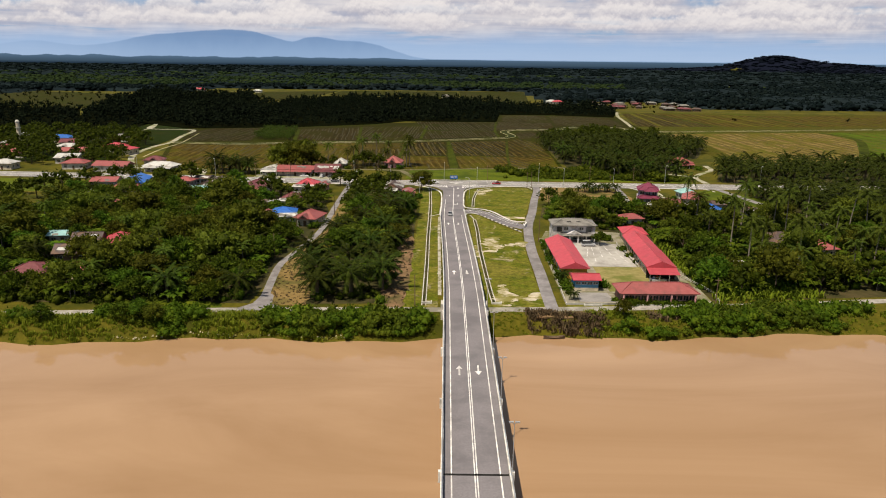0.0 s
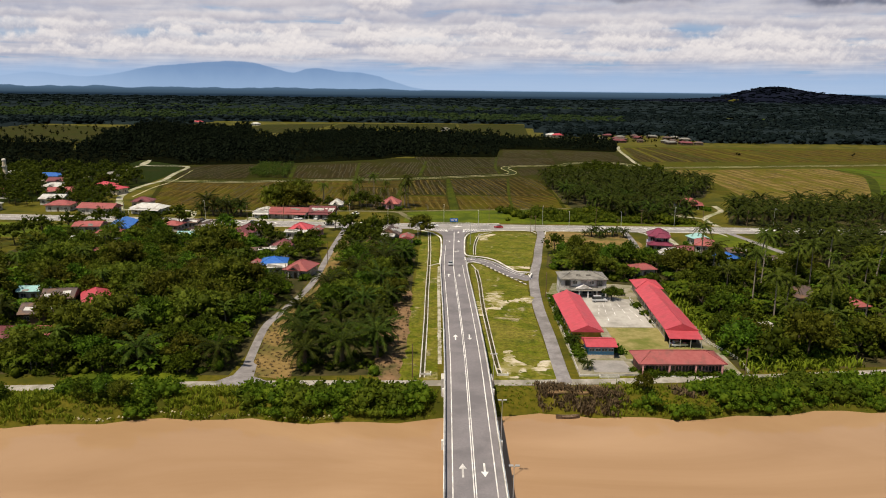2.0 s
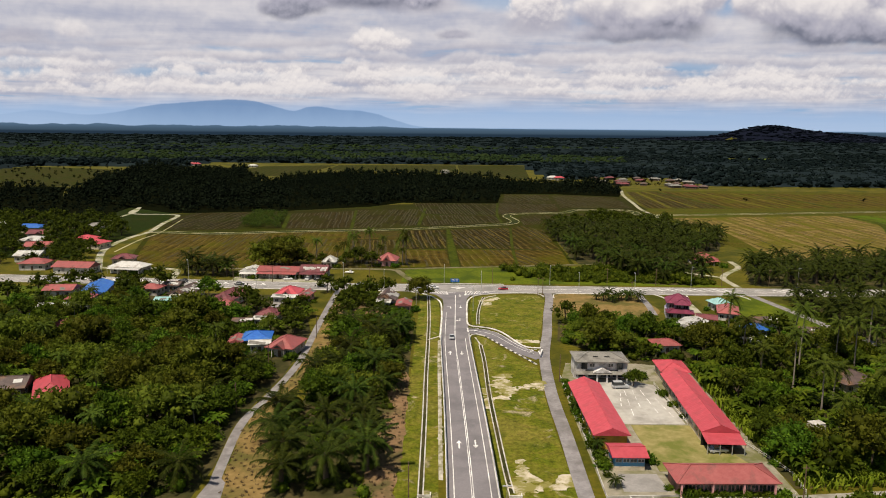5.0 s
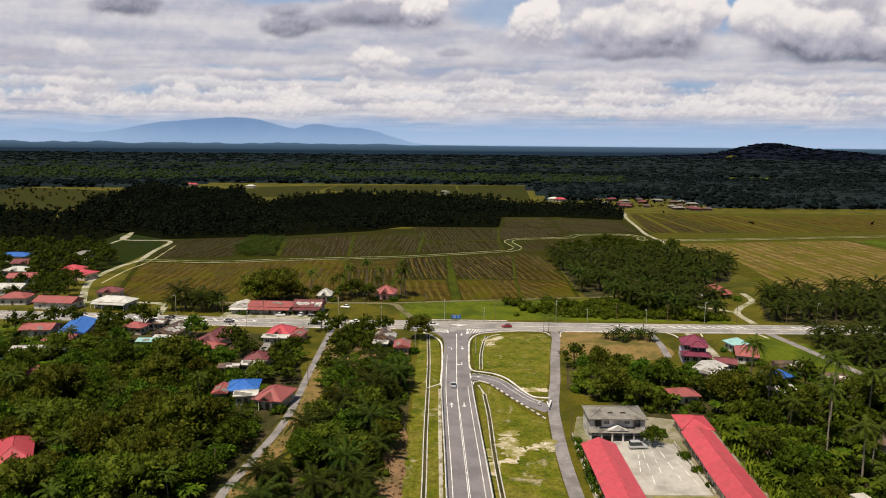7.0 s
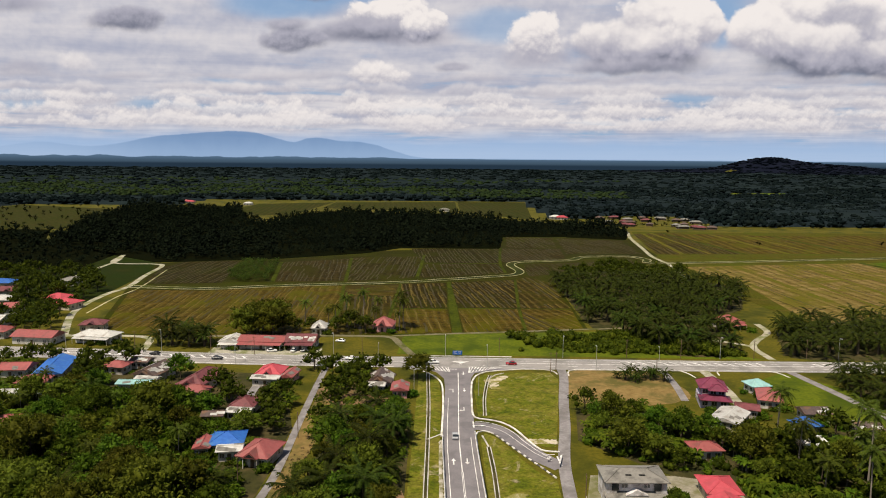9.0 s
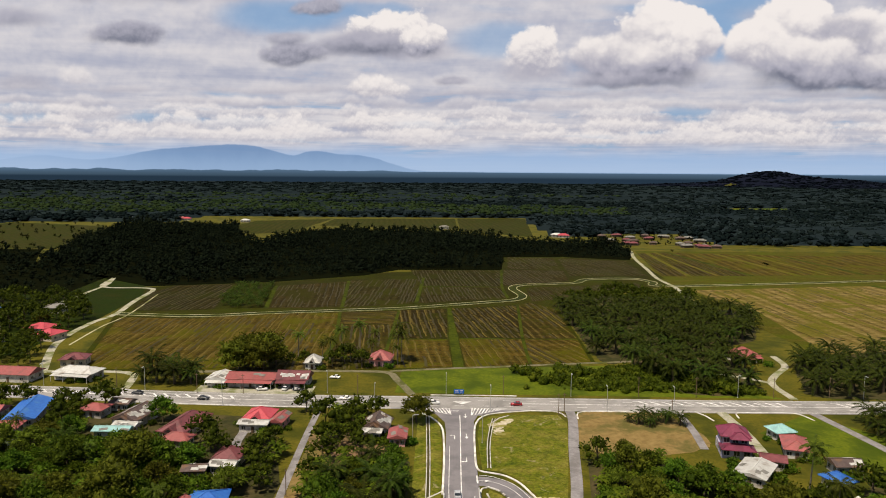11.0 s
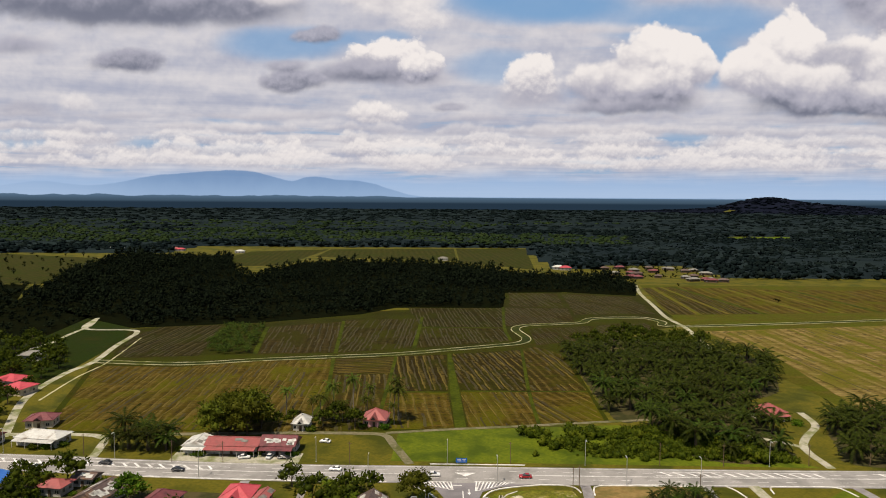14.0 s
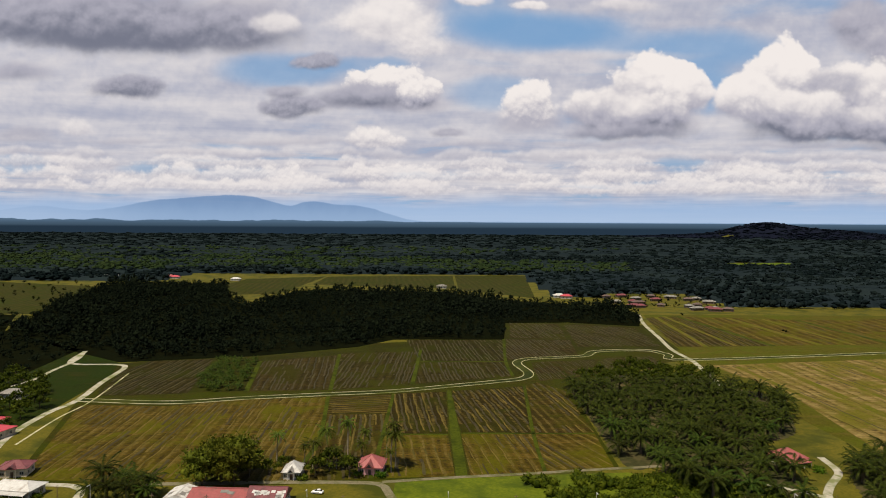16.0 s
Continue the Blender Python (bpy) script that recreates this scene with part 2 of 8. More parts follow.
def surface(name, a, b, c=None, scale=1.0, big=0.08, rough=0.85, bump=0.15, metal=0.0, spot=(0.45, 0.62), ribs=0.0, rib_axis="X", vary=0.0, spec=0.12):
    """Grain from a to b at one size, patches of c at a larger one; ribs: corrugations a metre; vary: lightness from object to object."""
    m, N, L, bsdf = tree_of(name)
    co = N.new("ShaderNodeTexCoord").outputs["Object"]
    fine = noise_of(N, L, co, scale, 6.0, 0.6)
    col = ramp(N, L, fine, ((0.3, a), (0.7, b)))
    if c:
        patch = noise_of(N, L, co, big, 6.0, 0.62, 0.3)
        fac = N.new("ShaderNodeMapRange")
        fac.inputs[1].default_value, fac.inputs[2].default_value = spot
        L.new(patch, fac.inputs[0])
        col = mixed(N, L, fac.outputs[0], col, c)
    if vary:
        hsv = N.new("ShaderNodeHueSaturation")
        info = N.new("ShaderNodeObjectInfo")
        mr = N.new("ShaderNodeMapRange")
        mr.inputs[3].default_value, mr.inputs[4].default_value = 1 - vary, 1 + vary
        L.new(info.outputs["Random"], mr.inputs[0])
        L.new(mr.outputs[0], hsv.inputs["Value"])
        L.new(col, hsv.inputs["Color"])
        col = hsv.outputs[0]
    L.new(col, bsdf.inputs["Base Color"])
    bsdf.inputs["Roughness"].default_value, bsdf.inputs["Metallic"].default_value = rough, metal
    bsdf.inputs["Specular IOR Level"].default_value = spec
    bp = N.new("ShaderNodeBump")
    bp.inputs["Strength"].default_value, bp.inputs["Distance"].default_value = bump, 0.05
    height = fine
    if ribs:
        w = N.new("ShaderNodeTexWave")
        w.bands_direction = rib_axis
        w.inputs["Scale"].default_value = ribs / 3.2
        L.new(co, w.inputs["Vector"])
        height = w.outputs["Fac"]
    L.new(height, bp.inputs["Height"])
    L.new(bp.outputs[0], bsdf.inputs["Normal"])
    return m


def foliage(name, dark, mid, light, glow=0.32, hue=0.03, scale=0.5, gloss=0.05, island=0.34):
    """Leaves: colour by tree, by clump and by a slow noise; a little light comes through."""
    m, N, L, bsdf = tree_of(name)
    co = N.new("ShaderNodeTexCoord").outputs["Object"]
    info, geo = N.new("ShaderNodeObjectInfo"), N.new("ShaderNodeNewGeometry")
    n = noise_of(N, L, co, scale, 3.0)
    add = N.new("ShaderNodeMath")
    add.operation = "MULTIPLY_ADD"
    L.new(geo.outputs["Random Per Island"], add.inputs[0])
    add.inputs[1].default_value = island
    mul = N.new("ShaderNodeMath")
    mul.operation = "MULTIPLY_ADD"
    L.new(n, mul.inputs[0])
    mul.inputs[1].default_value = 0.7
    mul.inputs[2].default_value = -0.12 + (0.55 - island) * 0.5
    L.new(mul.outputs[0], add.inputs[2])
    col = ramp(N, L, add.outputs[0], ((0.15, dark), (0.5, mid), (0.9, light)))
    hsv = N.new("ShaderNodeHueSaturation")
    for sock, lo, hi in (("Hue", 0.5 - hue * 0.6, 0.5 + hue), ("Value", 0.62, 1.4)):
        mr = N.new("ShaderNodeMapRange")
        mr.inputs[3].default_value, mr.inputs[4].default_value = lo, hi
        L.new(info.outputs["Random"], mr.inputs[0])
        L.new(mr.outputs[0], hsv.inputs[sock])
    L.new(col, hsv.inputs["Color"])
    L.new(hsv.outputs[0], bsdf.inputs["Base Color"])
    bsdf.inputs["Roughness"].default_value, bsdf.inputs["Specular IOR Level"].default_value = 0.6, gloss
    tl, mx = N.new("ShaderNodeBsdfTranslucent"), N.new("ShaderNodeMixShader")
    L.new(hsv.outputs[0], tl.inputs[0])
    mx.inputs[0].default_value = glow
    L.new(bsdf.outputs[0], mx.inputs[1])
    L.new(tl.outputs[0], mx.inputs[2])
    L.new(mx.outputs[0], N["Material Output"].inputs[0])
    return m


M_GRASS = surface("grass", (0.06272, 0.0592, 0.00432), (0.1165, 0.0976, 0.00816), (0.04032, 0.0448, 0.00336), 0.9, 0.05, 0.95, 0.5)
M_DRY = surface("dry_grass", (0.1558, 0.1025, 0.0328), (0.2542, 0.1722, 0.0656), (0.0984, 0.0861, 0.02296), 0.5, 0.10, 0.95, 0.6)


def verge_mat():
    """Mown roadside grass: yellow-green with darker clumps, straw and bare sandy spots."""
    m, N, L, bsdf = tree_of("mown_grass")
    co = N.new("ShaderNodeTexCoord").outputs["Object"]
    grain = noise_of(N, L, co, 1.1, 6.0, 0.7)
    clump = noise_of(N, L, co, 0.22, 5.0, 0.62, 0.5)
    wide = noise_of(N, L, co, 0.06, 5.0, 0.6, 0.5)
    col = ramp(N, L, clump, ((0.30, (0.062, 0.090, 0.005)), (0.50, (0.128, 0.140, 0.009)), (0.68, (0.200, 0.175, 0.026))))
    col = mixed(N, L, ramp(N, L, wide, ((0.46, (0, 0, 0)), (0.66, (0.5, 0.5, 0.5)))), col, (0.24, 0.190, 0.042))
    bare = noise_of(N, L, co, 0.13, 6.0, 0.66, 0.8)
    col = mixed(N, L, ramp(N, L, bare, ((0.60, (0, 0, 0)), (0.70, (1, 1, 1)))), col, (0.42, 0.35, 0.22))
    col = mixed(N, L, 0.75, col, ramp(N, L, grain, ((0.34, (0.25, 0.25, 0.25)), (0.62, (1, 1, 1)))), "MULTIPLY")
    L.new(col, bsdf.inputs["Base Color"])
    bsdf.inputs["Roughness"].default_value, bsdf.inputs["Specular IOR Level"].default_value = 0.95, 0.1
    bp = N.new("ShaderNodeBump")
    bp.inputs["Strength"].default_value, bp.inputs["Distance"].default_value = 0.6, 0.12
    L.new(grain, bp.inputs["Height"])
    L.new(bp.outputs[0], bsdf.inputs["Normal"])
    return m


M_VERGE = verge_mat()
M_LUSH = surface("lush_grass", (0.05938, 0.08527, 0.00274), (0.1104, 0.1294, 0.005329), (0.04187, 0.06243, 0.002436), 0.8, 0.07, 0.95, 0.5)
M_SAND = surface("bare_sand", (0.40, 0.345, 0.245), (0.58, 0.51, 0.40), (0.21, 0.19, 0.055), 0.8, 0.22, 0.95, 0.3, spot=(0.44, 0.56))
M_SOIL = surface("bare_soil", (0.15, 0.09, 0.045), (0.24, 0.15, 0.08), (0.08, 0.07, 0.025), 0.7, 0.15, 0.95, 0.4)
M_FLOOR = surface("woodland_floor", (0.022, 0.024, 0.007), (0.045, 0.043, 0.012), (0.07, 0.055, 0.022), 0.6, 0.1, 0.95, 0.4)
M_ASPHALT = surface("asphalt", (0.175, 0.162, 0.17), (0.225, 0.208, 0.22), (0.15, 0.14, 0.148), 3.0, 0.12, 0.85, 0.15)
M_ASPHALT_OLD = surface("old_asphalt", (0.25, 0.235, 0.225), (0.33, 0.31, 0.295), (0.20, 0.19, 0.18), 2.0, 0.1, 0.9, 0.15)
M_LANE = surface("lane_asphalt", (0.20, 0.185, 0.19), (0.28, 0.262, 0.262), (0.16, 0.148, 0.145), 1.2, 0.2, 0.9, 0.2)
M_LEVEE = surface("levee_concrete", (0.29, 0.265, 0.235), (0.40, 0.37, 0.33), (0.20, 0.185, 0.15), 1.2, 0.2, 0.9, 0.2)
M_TRACK = surface("earthen_track", (0.115, 0.100, 0.055), (0.19, 0.168, 0.105), (0.075, 0.080, 0.020), 1.0, 0.15, 0.95, 0.3)
M_PALE = surface("pale_gravel", (0.29, 0.27, 0.21), (0.43, 0.40, 0.32), (0.16, 0.17, 0.07), 1.2, 0.15, 0.95, 0.3)
M_CONC = surface("concrete", (0.42, 0.40, 0.37), (0.58, 0.55, 0.51), (0.28, 0.26, 0.23), 1.5, 0.2, 0.85, 0.15)
M_KERB = surface("kerb_white", (0.62, 0.60, 0.56), (0.78, 0.76, 0.72), (0.40, 0.37, 0.33), 2.0, 0.3, 0.8, 0.1)
M_PAINT = surface("road_paint", (0.66, 0.64, 0.62), (0.82, 0.80, 0.78), (0.45, 0.43, 0.42), 1.5, 0.4, 0.7, 0.05)
M_YARD = surface("school_yard_concrete", (0.357, 0.34, 0.306), (0.459, 0.4335, 0.3995), (0.2805, 0.2635, 0.238), 0.6, 0.12, 0.9, 0.1)
M_LAWN = surface("worn_lawn", (0.20, 0.175, 0.06), (0.29, 0.245, 0.10), (0.13, 0.14, 0.03), 0.7, 0.15, 0.95, 0.3)
# near-black: shade painted into openings, vents and gables; also the expansion joint
M_DARK = surface("deep_shade", (0.012, 0.012, 0.012), (0.03, 0.028, 0.026), None, 1.0)
M_BARK = surface("bark", (0.06, 0.046, 0.03), (0.13, 0.10, 0.07), None, 3.0, 0.2, 0.95, 0.6)
M_PALMTRUNK = surface("palm_trunk", (0.15, 0.125, 0.10), (0.30, 0.26, 0.21), None, 2.5, 0.2, 0.95, 0.6)
M_STEEL = surface("galvanised_steel", (0.45, 0.46, 0.47), (0.6, 0.6, 0.6), None, 2.0, 0.2, 0.45, 0.05, 0.6)
M_OLIVE = foliage("olive_leaves", (0.0168, 0.0216, 0.0024), (0.0792, 0.0912, 0.0084), (0.198, 0.2016, 0.0192))
M_BROAD = foliage("broad_leaves", (0.0108, 0.0192, 0.0024), (0.0528, 0.084, 0.006), (0.162, 0.2136, 0.0156))
M_BANANA = foliage("banana_leaves", (0.014, 0.028, 0.002), (0.066, 0.1, 0.006), (0.175, 0.205, 0.015))
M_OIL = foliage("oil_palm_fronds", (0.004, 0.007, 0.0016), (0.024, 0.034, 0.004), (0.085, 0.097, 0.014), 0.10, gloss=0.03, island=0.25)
M_COCO = foliage("coconut_fronds", (0.01, 0.016, 0.003), (0.046, 0.06, 0.007), (0.13, 0.142, 0.022), 0.10, gloss=0.03, island=0.25)
M_BANK = foliage("bank_leaves", (0.014, 0.024, 0.002), (0.056, 0.074, 0.005), (0.15, 0.165, 0.014), 0.15, scale=0.12)
M_DEAD = foliage("dead_brush", (0.045, 0.030, 0.014), (0.12, 0.085, 0.045), (0.24, 0.18, 0.10), 0.1, scale=0.2)
M_REED = foliage("bank_grass", (0.06, 0.08, 0.005), (0.13, 0.145, 0.009), (0.22, 0.215, 0.022), 0.2, scale=0.2)
# cloud shade over the wild wood is painted into these near-black leaves
M_WOOD = foliage("shaded_wood_leaves", (0.00263, 0.003758, 0.002819), (0.005826, 0.007705, 0.00451), (0.01315, 0.01597, 0.007141), 0.0, scale=0.03, gloss=0.0)
# far woods: cloud shade and blue haze are painted into the leaf colour
M_FAR = foliage("distant_hazed_leaves", (0.0044, 0.0082, 0.0094), (0.0086, 0.0142, 0.0150), (0.0160, 0.0235, 0.0200), 0.0, scale=0.006, gloss=0.0)
# hill forest: blue haze is mixed into the leaves
M_HILL = foliage("hill_hazed_leaves", (0.004162, 0.00612, 0.01077), (0.006732, 0.009547, 0.01567), (0.009792, 0.01322, 0.01897), 0.0, scale=0.010, gloss=0.0)
# the same far woods in a lighter green, sunlight painted in
M_FAR_SUNLIT = foliage("distant_sunlit_leaves", (0.01063, 0.02, 0.009375), (0.02125, 0.035, 0.01313), (0.04125, 0.05625, 0.01875), 0.0, scale=0.008, gloss=0.0)


def water_mat():
    m, N, L, bsdf = tree_of("silty_river_water")
    co = N.new("ShaderNodeTexCoord").outputs["Object"]
    st = N.new("ShaderNodeMapping")
    st.inputs["Scale"].default_value = (0.35, 1.0, 1.0)
    L.new(co, st.inputs[0])
    slow = noise_of(N, L, st.outputs[0], 0.03, 5.0, 0.6, 1.5)
    L.new(ramp(N, L, slow, ((0.3, (0.300, 0.182, 0.094)), (0.7, (0.385, 0.245, 0.138)))), bsdf.inputs["Base Color"])
    bsdf.inputs["Roughness"].default_value, bsdf.inputs["IOR"].default_value = 0.04, 1.38
    rip = noise_of(N, L, co, 0.5, 4.0, 0.6)
    bp = N.new("ShaderNodeBump")
    bp.inputs["Strength"].default_value, bp.inputs["Distance"].default_value = 0.03, 0.10
    L.new(rip, bp.inputs["Height"])
    L.new(bp.outputs[0], bsdf.inputs["Normal"])
    return m


M_WATER = water_mat()


def roof_mat(name, a, b, c):
    return surface(name, a, b, c, 0.9, 0.35, 0.55, 0.25, 0.0, (0.5, 0.66), 4.0, "X", 0.10, 0.4)


R_RED = roof_mat("red_metal_roof", (0.385, 0.046, 0.062), (0.470, 0.072, 0.092), (0.340, 0.056, 0.066))
R_ROSE = roof_mat("faded_red_roof", (0.2666, 0.0645, 0.06192), (0.3354, 0.0989, 0.09288), (0.1978, 0.0731, 0.0645))
R_MAROON = roof_mat("maroon_roof", (0.129, 0.0344, 0.0387), (0.1978, 0.0602, 0.0645), (0.086, 0.0301, 0.0301))
R_PURPLE = roof_mat("purple_tile_roof", (0.1376, 0.0172, 0.043), (0.2064, 0.0344, 0.0731), (0.086, 0.0172, 0.0301))
R_BROWN = roof_mat("brown_rusted_roof", (0.0645, 0.043, 0.0387), (0.1204, 0.086, 0.0774), (0.172, 0.0946, 0.0516))
R_GREY = roof_mat("weathered_grey_roof", (0.161, 0.1486, 0.13), (0.2353, 0.2229, 0.1981), (0.09907, 0.09288, 0.0805))
R_WHITE = roof_mat("white_metal_roof", (0.43, 0.4214, 0.3956), (0.5504, 0.5418, 0.516), (0.2924, 0.258, 0.2236))
R_BLUE = roof_mat("blue_metal_roof", (0.0172, 0.086, 0.3612), (0.0344, 0.1462, 0.473), (0.0516, 0.1548, 0.387))
R_TEAL = roof_mat("pale_teal_roof", (0.2064, 0.3956, 0.3956), (0.3096, 0.4988, 0.4816), (0.1892, 0.3096, 0.3096))
W_WHITE = surface("white_wall", (0.516, 0.484, 0.445), (0.684, 0.645, 0.593), (0.323, 0.290, 0.258), 1.2, 0.4, 0.85, 0.1)
W_CREAM = surface("cream_wall", (0.542, 0.464, 0.348), (0.697, 0.606, 0.464), (0.361, 0.310, 0.232), 1.2, 0.4, 0.85, 0.1)
W_YELLOW = surface("yellow_wall", (0.568, 0.312, 0.043), (0.662, 0.397, 0.066), (0.454, 0.265, 0.057), 1.2, 0.4, 0.85, 0.1)
W_BLUE = surface("blue_wall", (0.077, 0.258, 0.464), (0.129, 0.361, 0.581), (0.129, 0.284, 0.413), 1.2, 0.4, 0.85, 0.1)
W_PINK = surface("pink_wall", (0.645, 0.310, 0.310), (0.774, 0.413, 0.387), (0.490, 0.258, 0.258), 1.2, 0.4, 0.85, 0.1)
W_LILAC = surface("lilac_wall", (0.387, 0.361, 0.490), (0.490, 0.464, 0.593), (0.310, 0.284, 0.361), 1.2, 0.4, 0.85, 0.1)
W_TIMBER = surface("timber_wall", (0.1204, 0.0774, 0.0516), (0.2064, 0.1462, 0.0946), (0.086, 0.0602, 0.043), 1.5, 0.4, 0.9, 0.2)
M_GLASS = surface("window_glass", (0.02, 0.025, 0.03), (0.04, 0.045, 0.05), None, 0.5, 0.2, 0.12, 0.0, 0.0, spec=0.8)


# ---- helpers for meshes ----
def mesh_ob(name, verts, faces, material, parent=None, smooth=False):
    me = bpy.data.meshes.new(name)
    me.from_pydata([tuple(v) for v in verts], [], [tuple(f) for f in faces])
    me.materials.append(material)
    if smooth:
        me.polygons.foreach_set("use_smooth", [True] * len(me.polygons))
    me.update()
    ob = new(name, me)
    ob.parent = parent
    return ob


def part(name, bm, material, parent, label=""):
    me = bpy.data.meshes.new(name)
    bmesh.ops.recalc_face_normals(bm, faces=bm.faces)
    bm.to_mesh(me)
    bm.free()
    me.materials.append(material)
    ob = new(name, me)
    ob.parent = parent
    return tagged(ob, label)


def add_box(bm, x0, x1, y0, y1, z0, z1, m=None):
    vs = [bm.verts.new((x, y, z)) for z in (z0, z1) for x, y in ((x0, y0), (x1, y0), (x1, y1), (x0, y1))]
    for f in ((3, 2, 1, 0), (4, 5, 6, 7), (0, 1, 5, 4), (1, 2, 6, 5), (2, 3, 7, 6), (3, 0, 4, 7)):
        bm.faces.new([vs[i] for i in f])
    if m is not None:
        for v in vs:
            v.co = m @ v.co
    return vs


def add_prism(bm, outline, z0, z1):
    """A slab over a flat outline; z0 and z1 are numbers or functions of x, y."""
    f0 = z0 if callable(z0) else lambda x, y: z0
    f1 = z1 if callable(z1) else lambda x, y: z1
    a = [bm.verts.new((x, y, f0(x, y))) for x, y in outline]
    b = [bm.verts.new((x, y, f1(x, y))) for x, y in outline]
    bm.faces.new(b)
    bm.faces.new(a[::-1])
    for i in range(len(a)):
        j = (i + 1) % len(a)
        bm.faces.new((a[i], a[j], b[j], b[i]))


def smooth_line(points, step=3.0):
    """A Catmull-Rom line through the points, cut at about every step metres."""
    p = [Vector(q) for q in points]
    p = [2 * p[0] - p[1]] + p + [2 * p[-1] - p[-2]]
    out = []
    for i in range(1, len(p) - 2):
        n = max(1, int((p[i + 1] - p[i]).length / step))
        for k in range(n):
            t = k / n
            out.append(0.5 * (2 * p[i] + (p[i + 1] - p[i - 1]) * t + (2 * p[i - 1] - 5 * p[i] + 4 * p[i + 1] - p[i + 2]) * t * t + (3 * p[i] - p[i - 1] - 3 * p[i + 1] + p[i + 2]) * t ** 3))
    return out + [p[-2]]


def offset_line(line, d):
    out = []
    for i, q in enumerate(line):
        a, b = line[max(0, i - 1)], line[min(len(line) - 1, i + 1)]
        n = Vector((b.y - a.y, a.x - b.x)).normalized()
        out.append(q + n * d)
    return out


def ribbon(bm, line, left, right, z, thick=0.25):
    """A strip along a line, from left to right metres beside it (right is positive); z: number or function of x, y."""
    f = z if callable(z) else lambda x, y: z
    la, ra = offset_line(line, left), offset_line(line, right)
    rows = []
    for a, b in zip(la, ra):
        za, zb = f(a.x, a.y), f(b.x, b.y)
        rows.append([bm.verts.new(v) for v in ((a.x, a.y, za), (b.x, b.y, zb), (b.x, b.y, zb - thick), (a.x, a.y, za - thick))])
    for r, s in zip(rows, rows[1:]):
        for i in range(4):
            j = (i + 1) % 4
            bm.faces.new((r[i], r[j], s[j], s[i]))
    bm.faces.new(rows[0])
    bm.faces.new(rows[-1][::-1])


def strip(name, points, left, right, z, material, thick=0.25, step=3.0, parent=None):
    bm = bmesh.new()
    ribbon(bm, smooth_line(points, step), left, right, z, thick)
    return part(name, bm, material, parent)


def structure(ob, label, category=""):
    return tagged(ob, label, category, kind="structure")


def inside(x, y, poly):
    c = False
    for i in range(len(poly)):
        (x0, y0), (x1, y1) = poly[i - 1], poly[i]
        if (y0 > y) != (y1 > y) and x < (x1 - x0) * (y - y0) / (y1 - y0) + x0:
            c = not c
    return c


# ---- ground, river ----
WATER_Z = -3.0


def bank_line(x):
    x = max(-400.0, min(400.0, x))
    return 146.0 + 0.05 * x + 1.4 * math.sin(x * 0.09) + 0.8 * math.sin(x * 0.31 + 1)


def ground_z(x, y):
    b = bank_line(x)
    if y < -60:
        t = (-95.0 - y) / 10.0
    else:
        t = (y - b + 3.0) / 9.0
    t = max(0.0, min(1.0, t))
    return -4.6 + 4.9 * (t * t * (3 - 2 * t))


def hill_z(x, y):
    """The wooded hill far off on the plain, and its low shoulders."""
    h = 0.0
    for hx, hy, hh, wx, wy in ((1930, 4300, 72, 240, 230), (2330, 4350, 52, 420, 300), (1480, 4400, 16, 300, 260)):
        h += hh * math.exp(-((x - hx) / wx) ** 2 - ((y - hy) / wy) ** 2)
    return h


def axis(*parts):
    out = []
    for a, b, s in parts:
        n = max(1, round((b - a) / s))
        out += [a + (b - a) * i / n for i in range(n)]
    return out + [parts[-1][1]]


gx = axis((-7000, -1000, 600), (-1000, -260, 60), (-260, 260, 6), (260, 1000, 60), (1000, 3200, 150), (3200, 7000, 600))
gy = axis((-4000, -400, 400), (-400, -110, 30), (-110, -80, 4), (-80, 120, 20), (120, 172, 2.0), (172, 700, 20), (700, 3000, 100), (3000, 5000, 120), (5000, 8000, 600))
gv = [(x, y, ground_z(x, y) + hill_z(x, y)) for y in gy for x in gx]
w = len(gx)
gf = [(j * w + i, j * w + i + 1, (j + 1) * w + i + 1, (j + 1) * w + i) for j in range(len(gy) - 1) for i in range(w - 1)]
structure(mesh_ob("ground", gv, gf, M_GRASS, smooth=True), "grassy flat river plain with a sloping earth bank", "ground")

bm = bmesh.new()
wx = axis((-3000, -200, 400), (-200, 200, 40), (200, 3000, 400))
for a, b in zip(wx, wx[1:]):
    bm.faces.new([bm.verts.new((x, y, WATER_Z)) for x, y in ((a, -110), (b, -110), (b, bank_line(b) + 8), (a, bank_line(a) + 8))])
bmesh.ops.remove_doubles(bm, verts=bm.verts, dist=0.01)
structure(part("water", bm, M_WATER, None), "wide calm brown silty river", "river")


# ---- bridge road ----
STEM = ((5.5, -140), (5.5, 60), (5.5, 140), (5.4, 165), (4.9, 200), (4.2, 235), (3.8, 262), (4.2, 290), (4.6, 312), (4.8, 331))


def deck_z(x, y):
    t = max(0.0, min(1.0, (y - 150.0) / 135.0))
    return 4.4 - 3.97 * (t * t * (3 - 2 * t) * 0.5 + t * 0.5)


stem = smooth_line(STEM, 3.0)
bridge_part = [q for q in stem if q.y <= 153]
ramp_part = [q for q in stem if 150 <= q.y <= 268]
bm = bmesh.new()
ribbon(bm, bridge_part, -4.6, 4.6, deck_z, 0.45)
deck = structure(part("bridge_deck", bm, M_ASPHALT, None), "grey asphalt carriageway of the concrete river bridge", "bridge")
bm = bmesh.new()
ribbon(bm, bridge_part, -4.0, 4.0, lambda x, y: deck_z(x, y) - 0.46, 0.3)
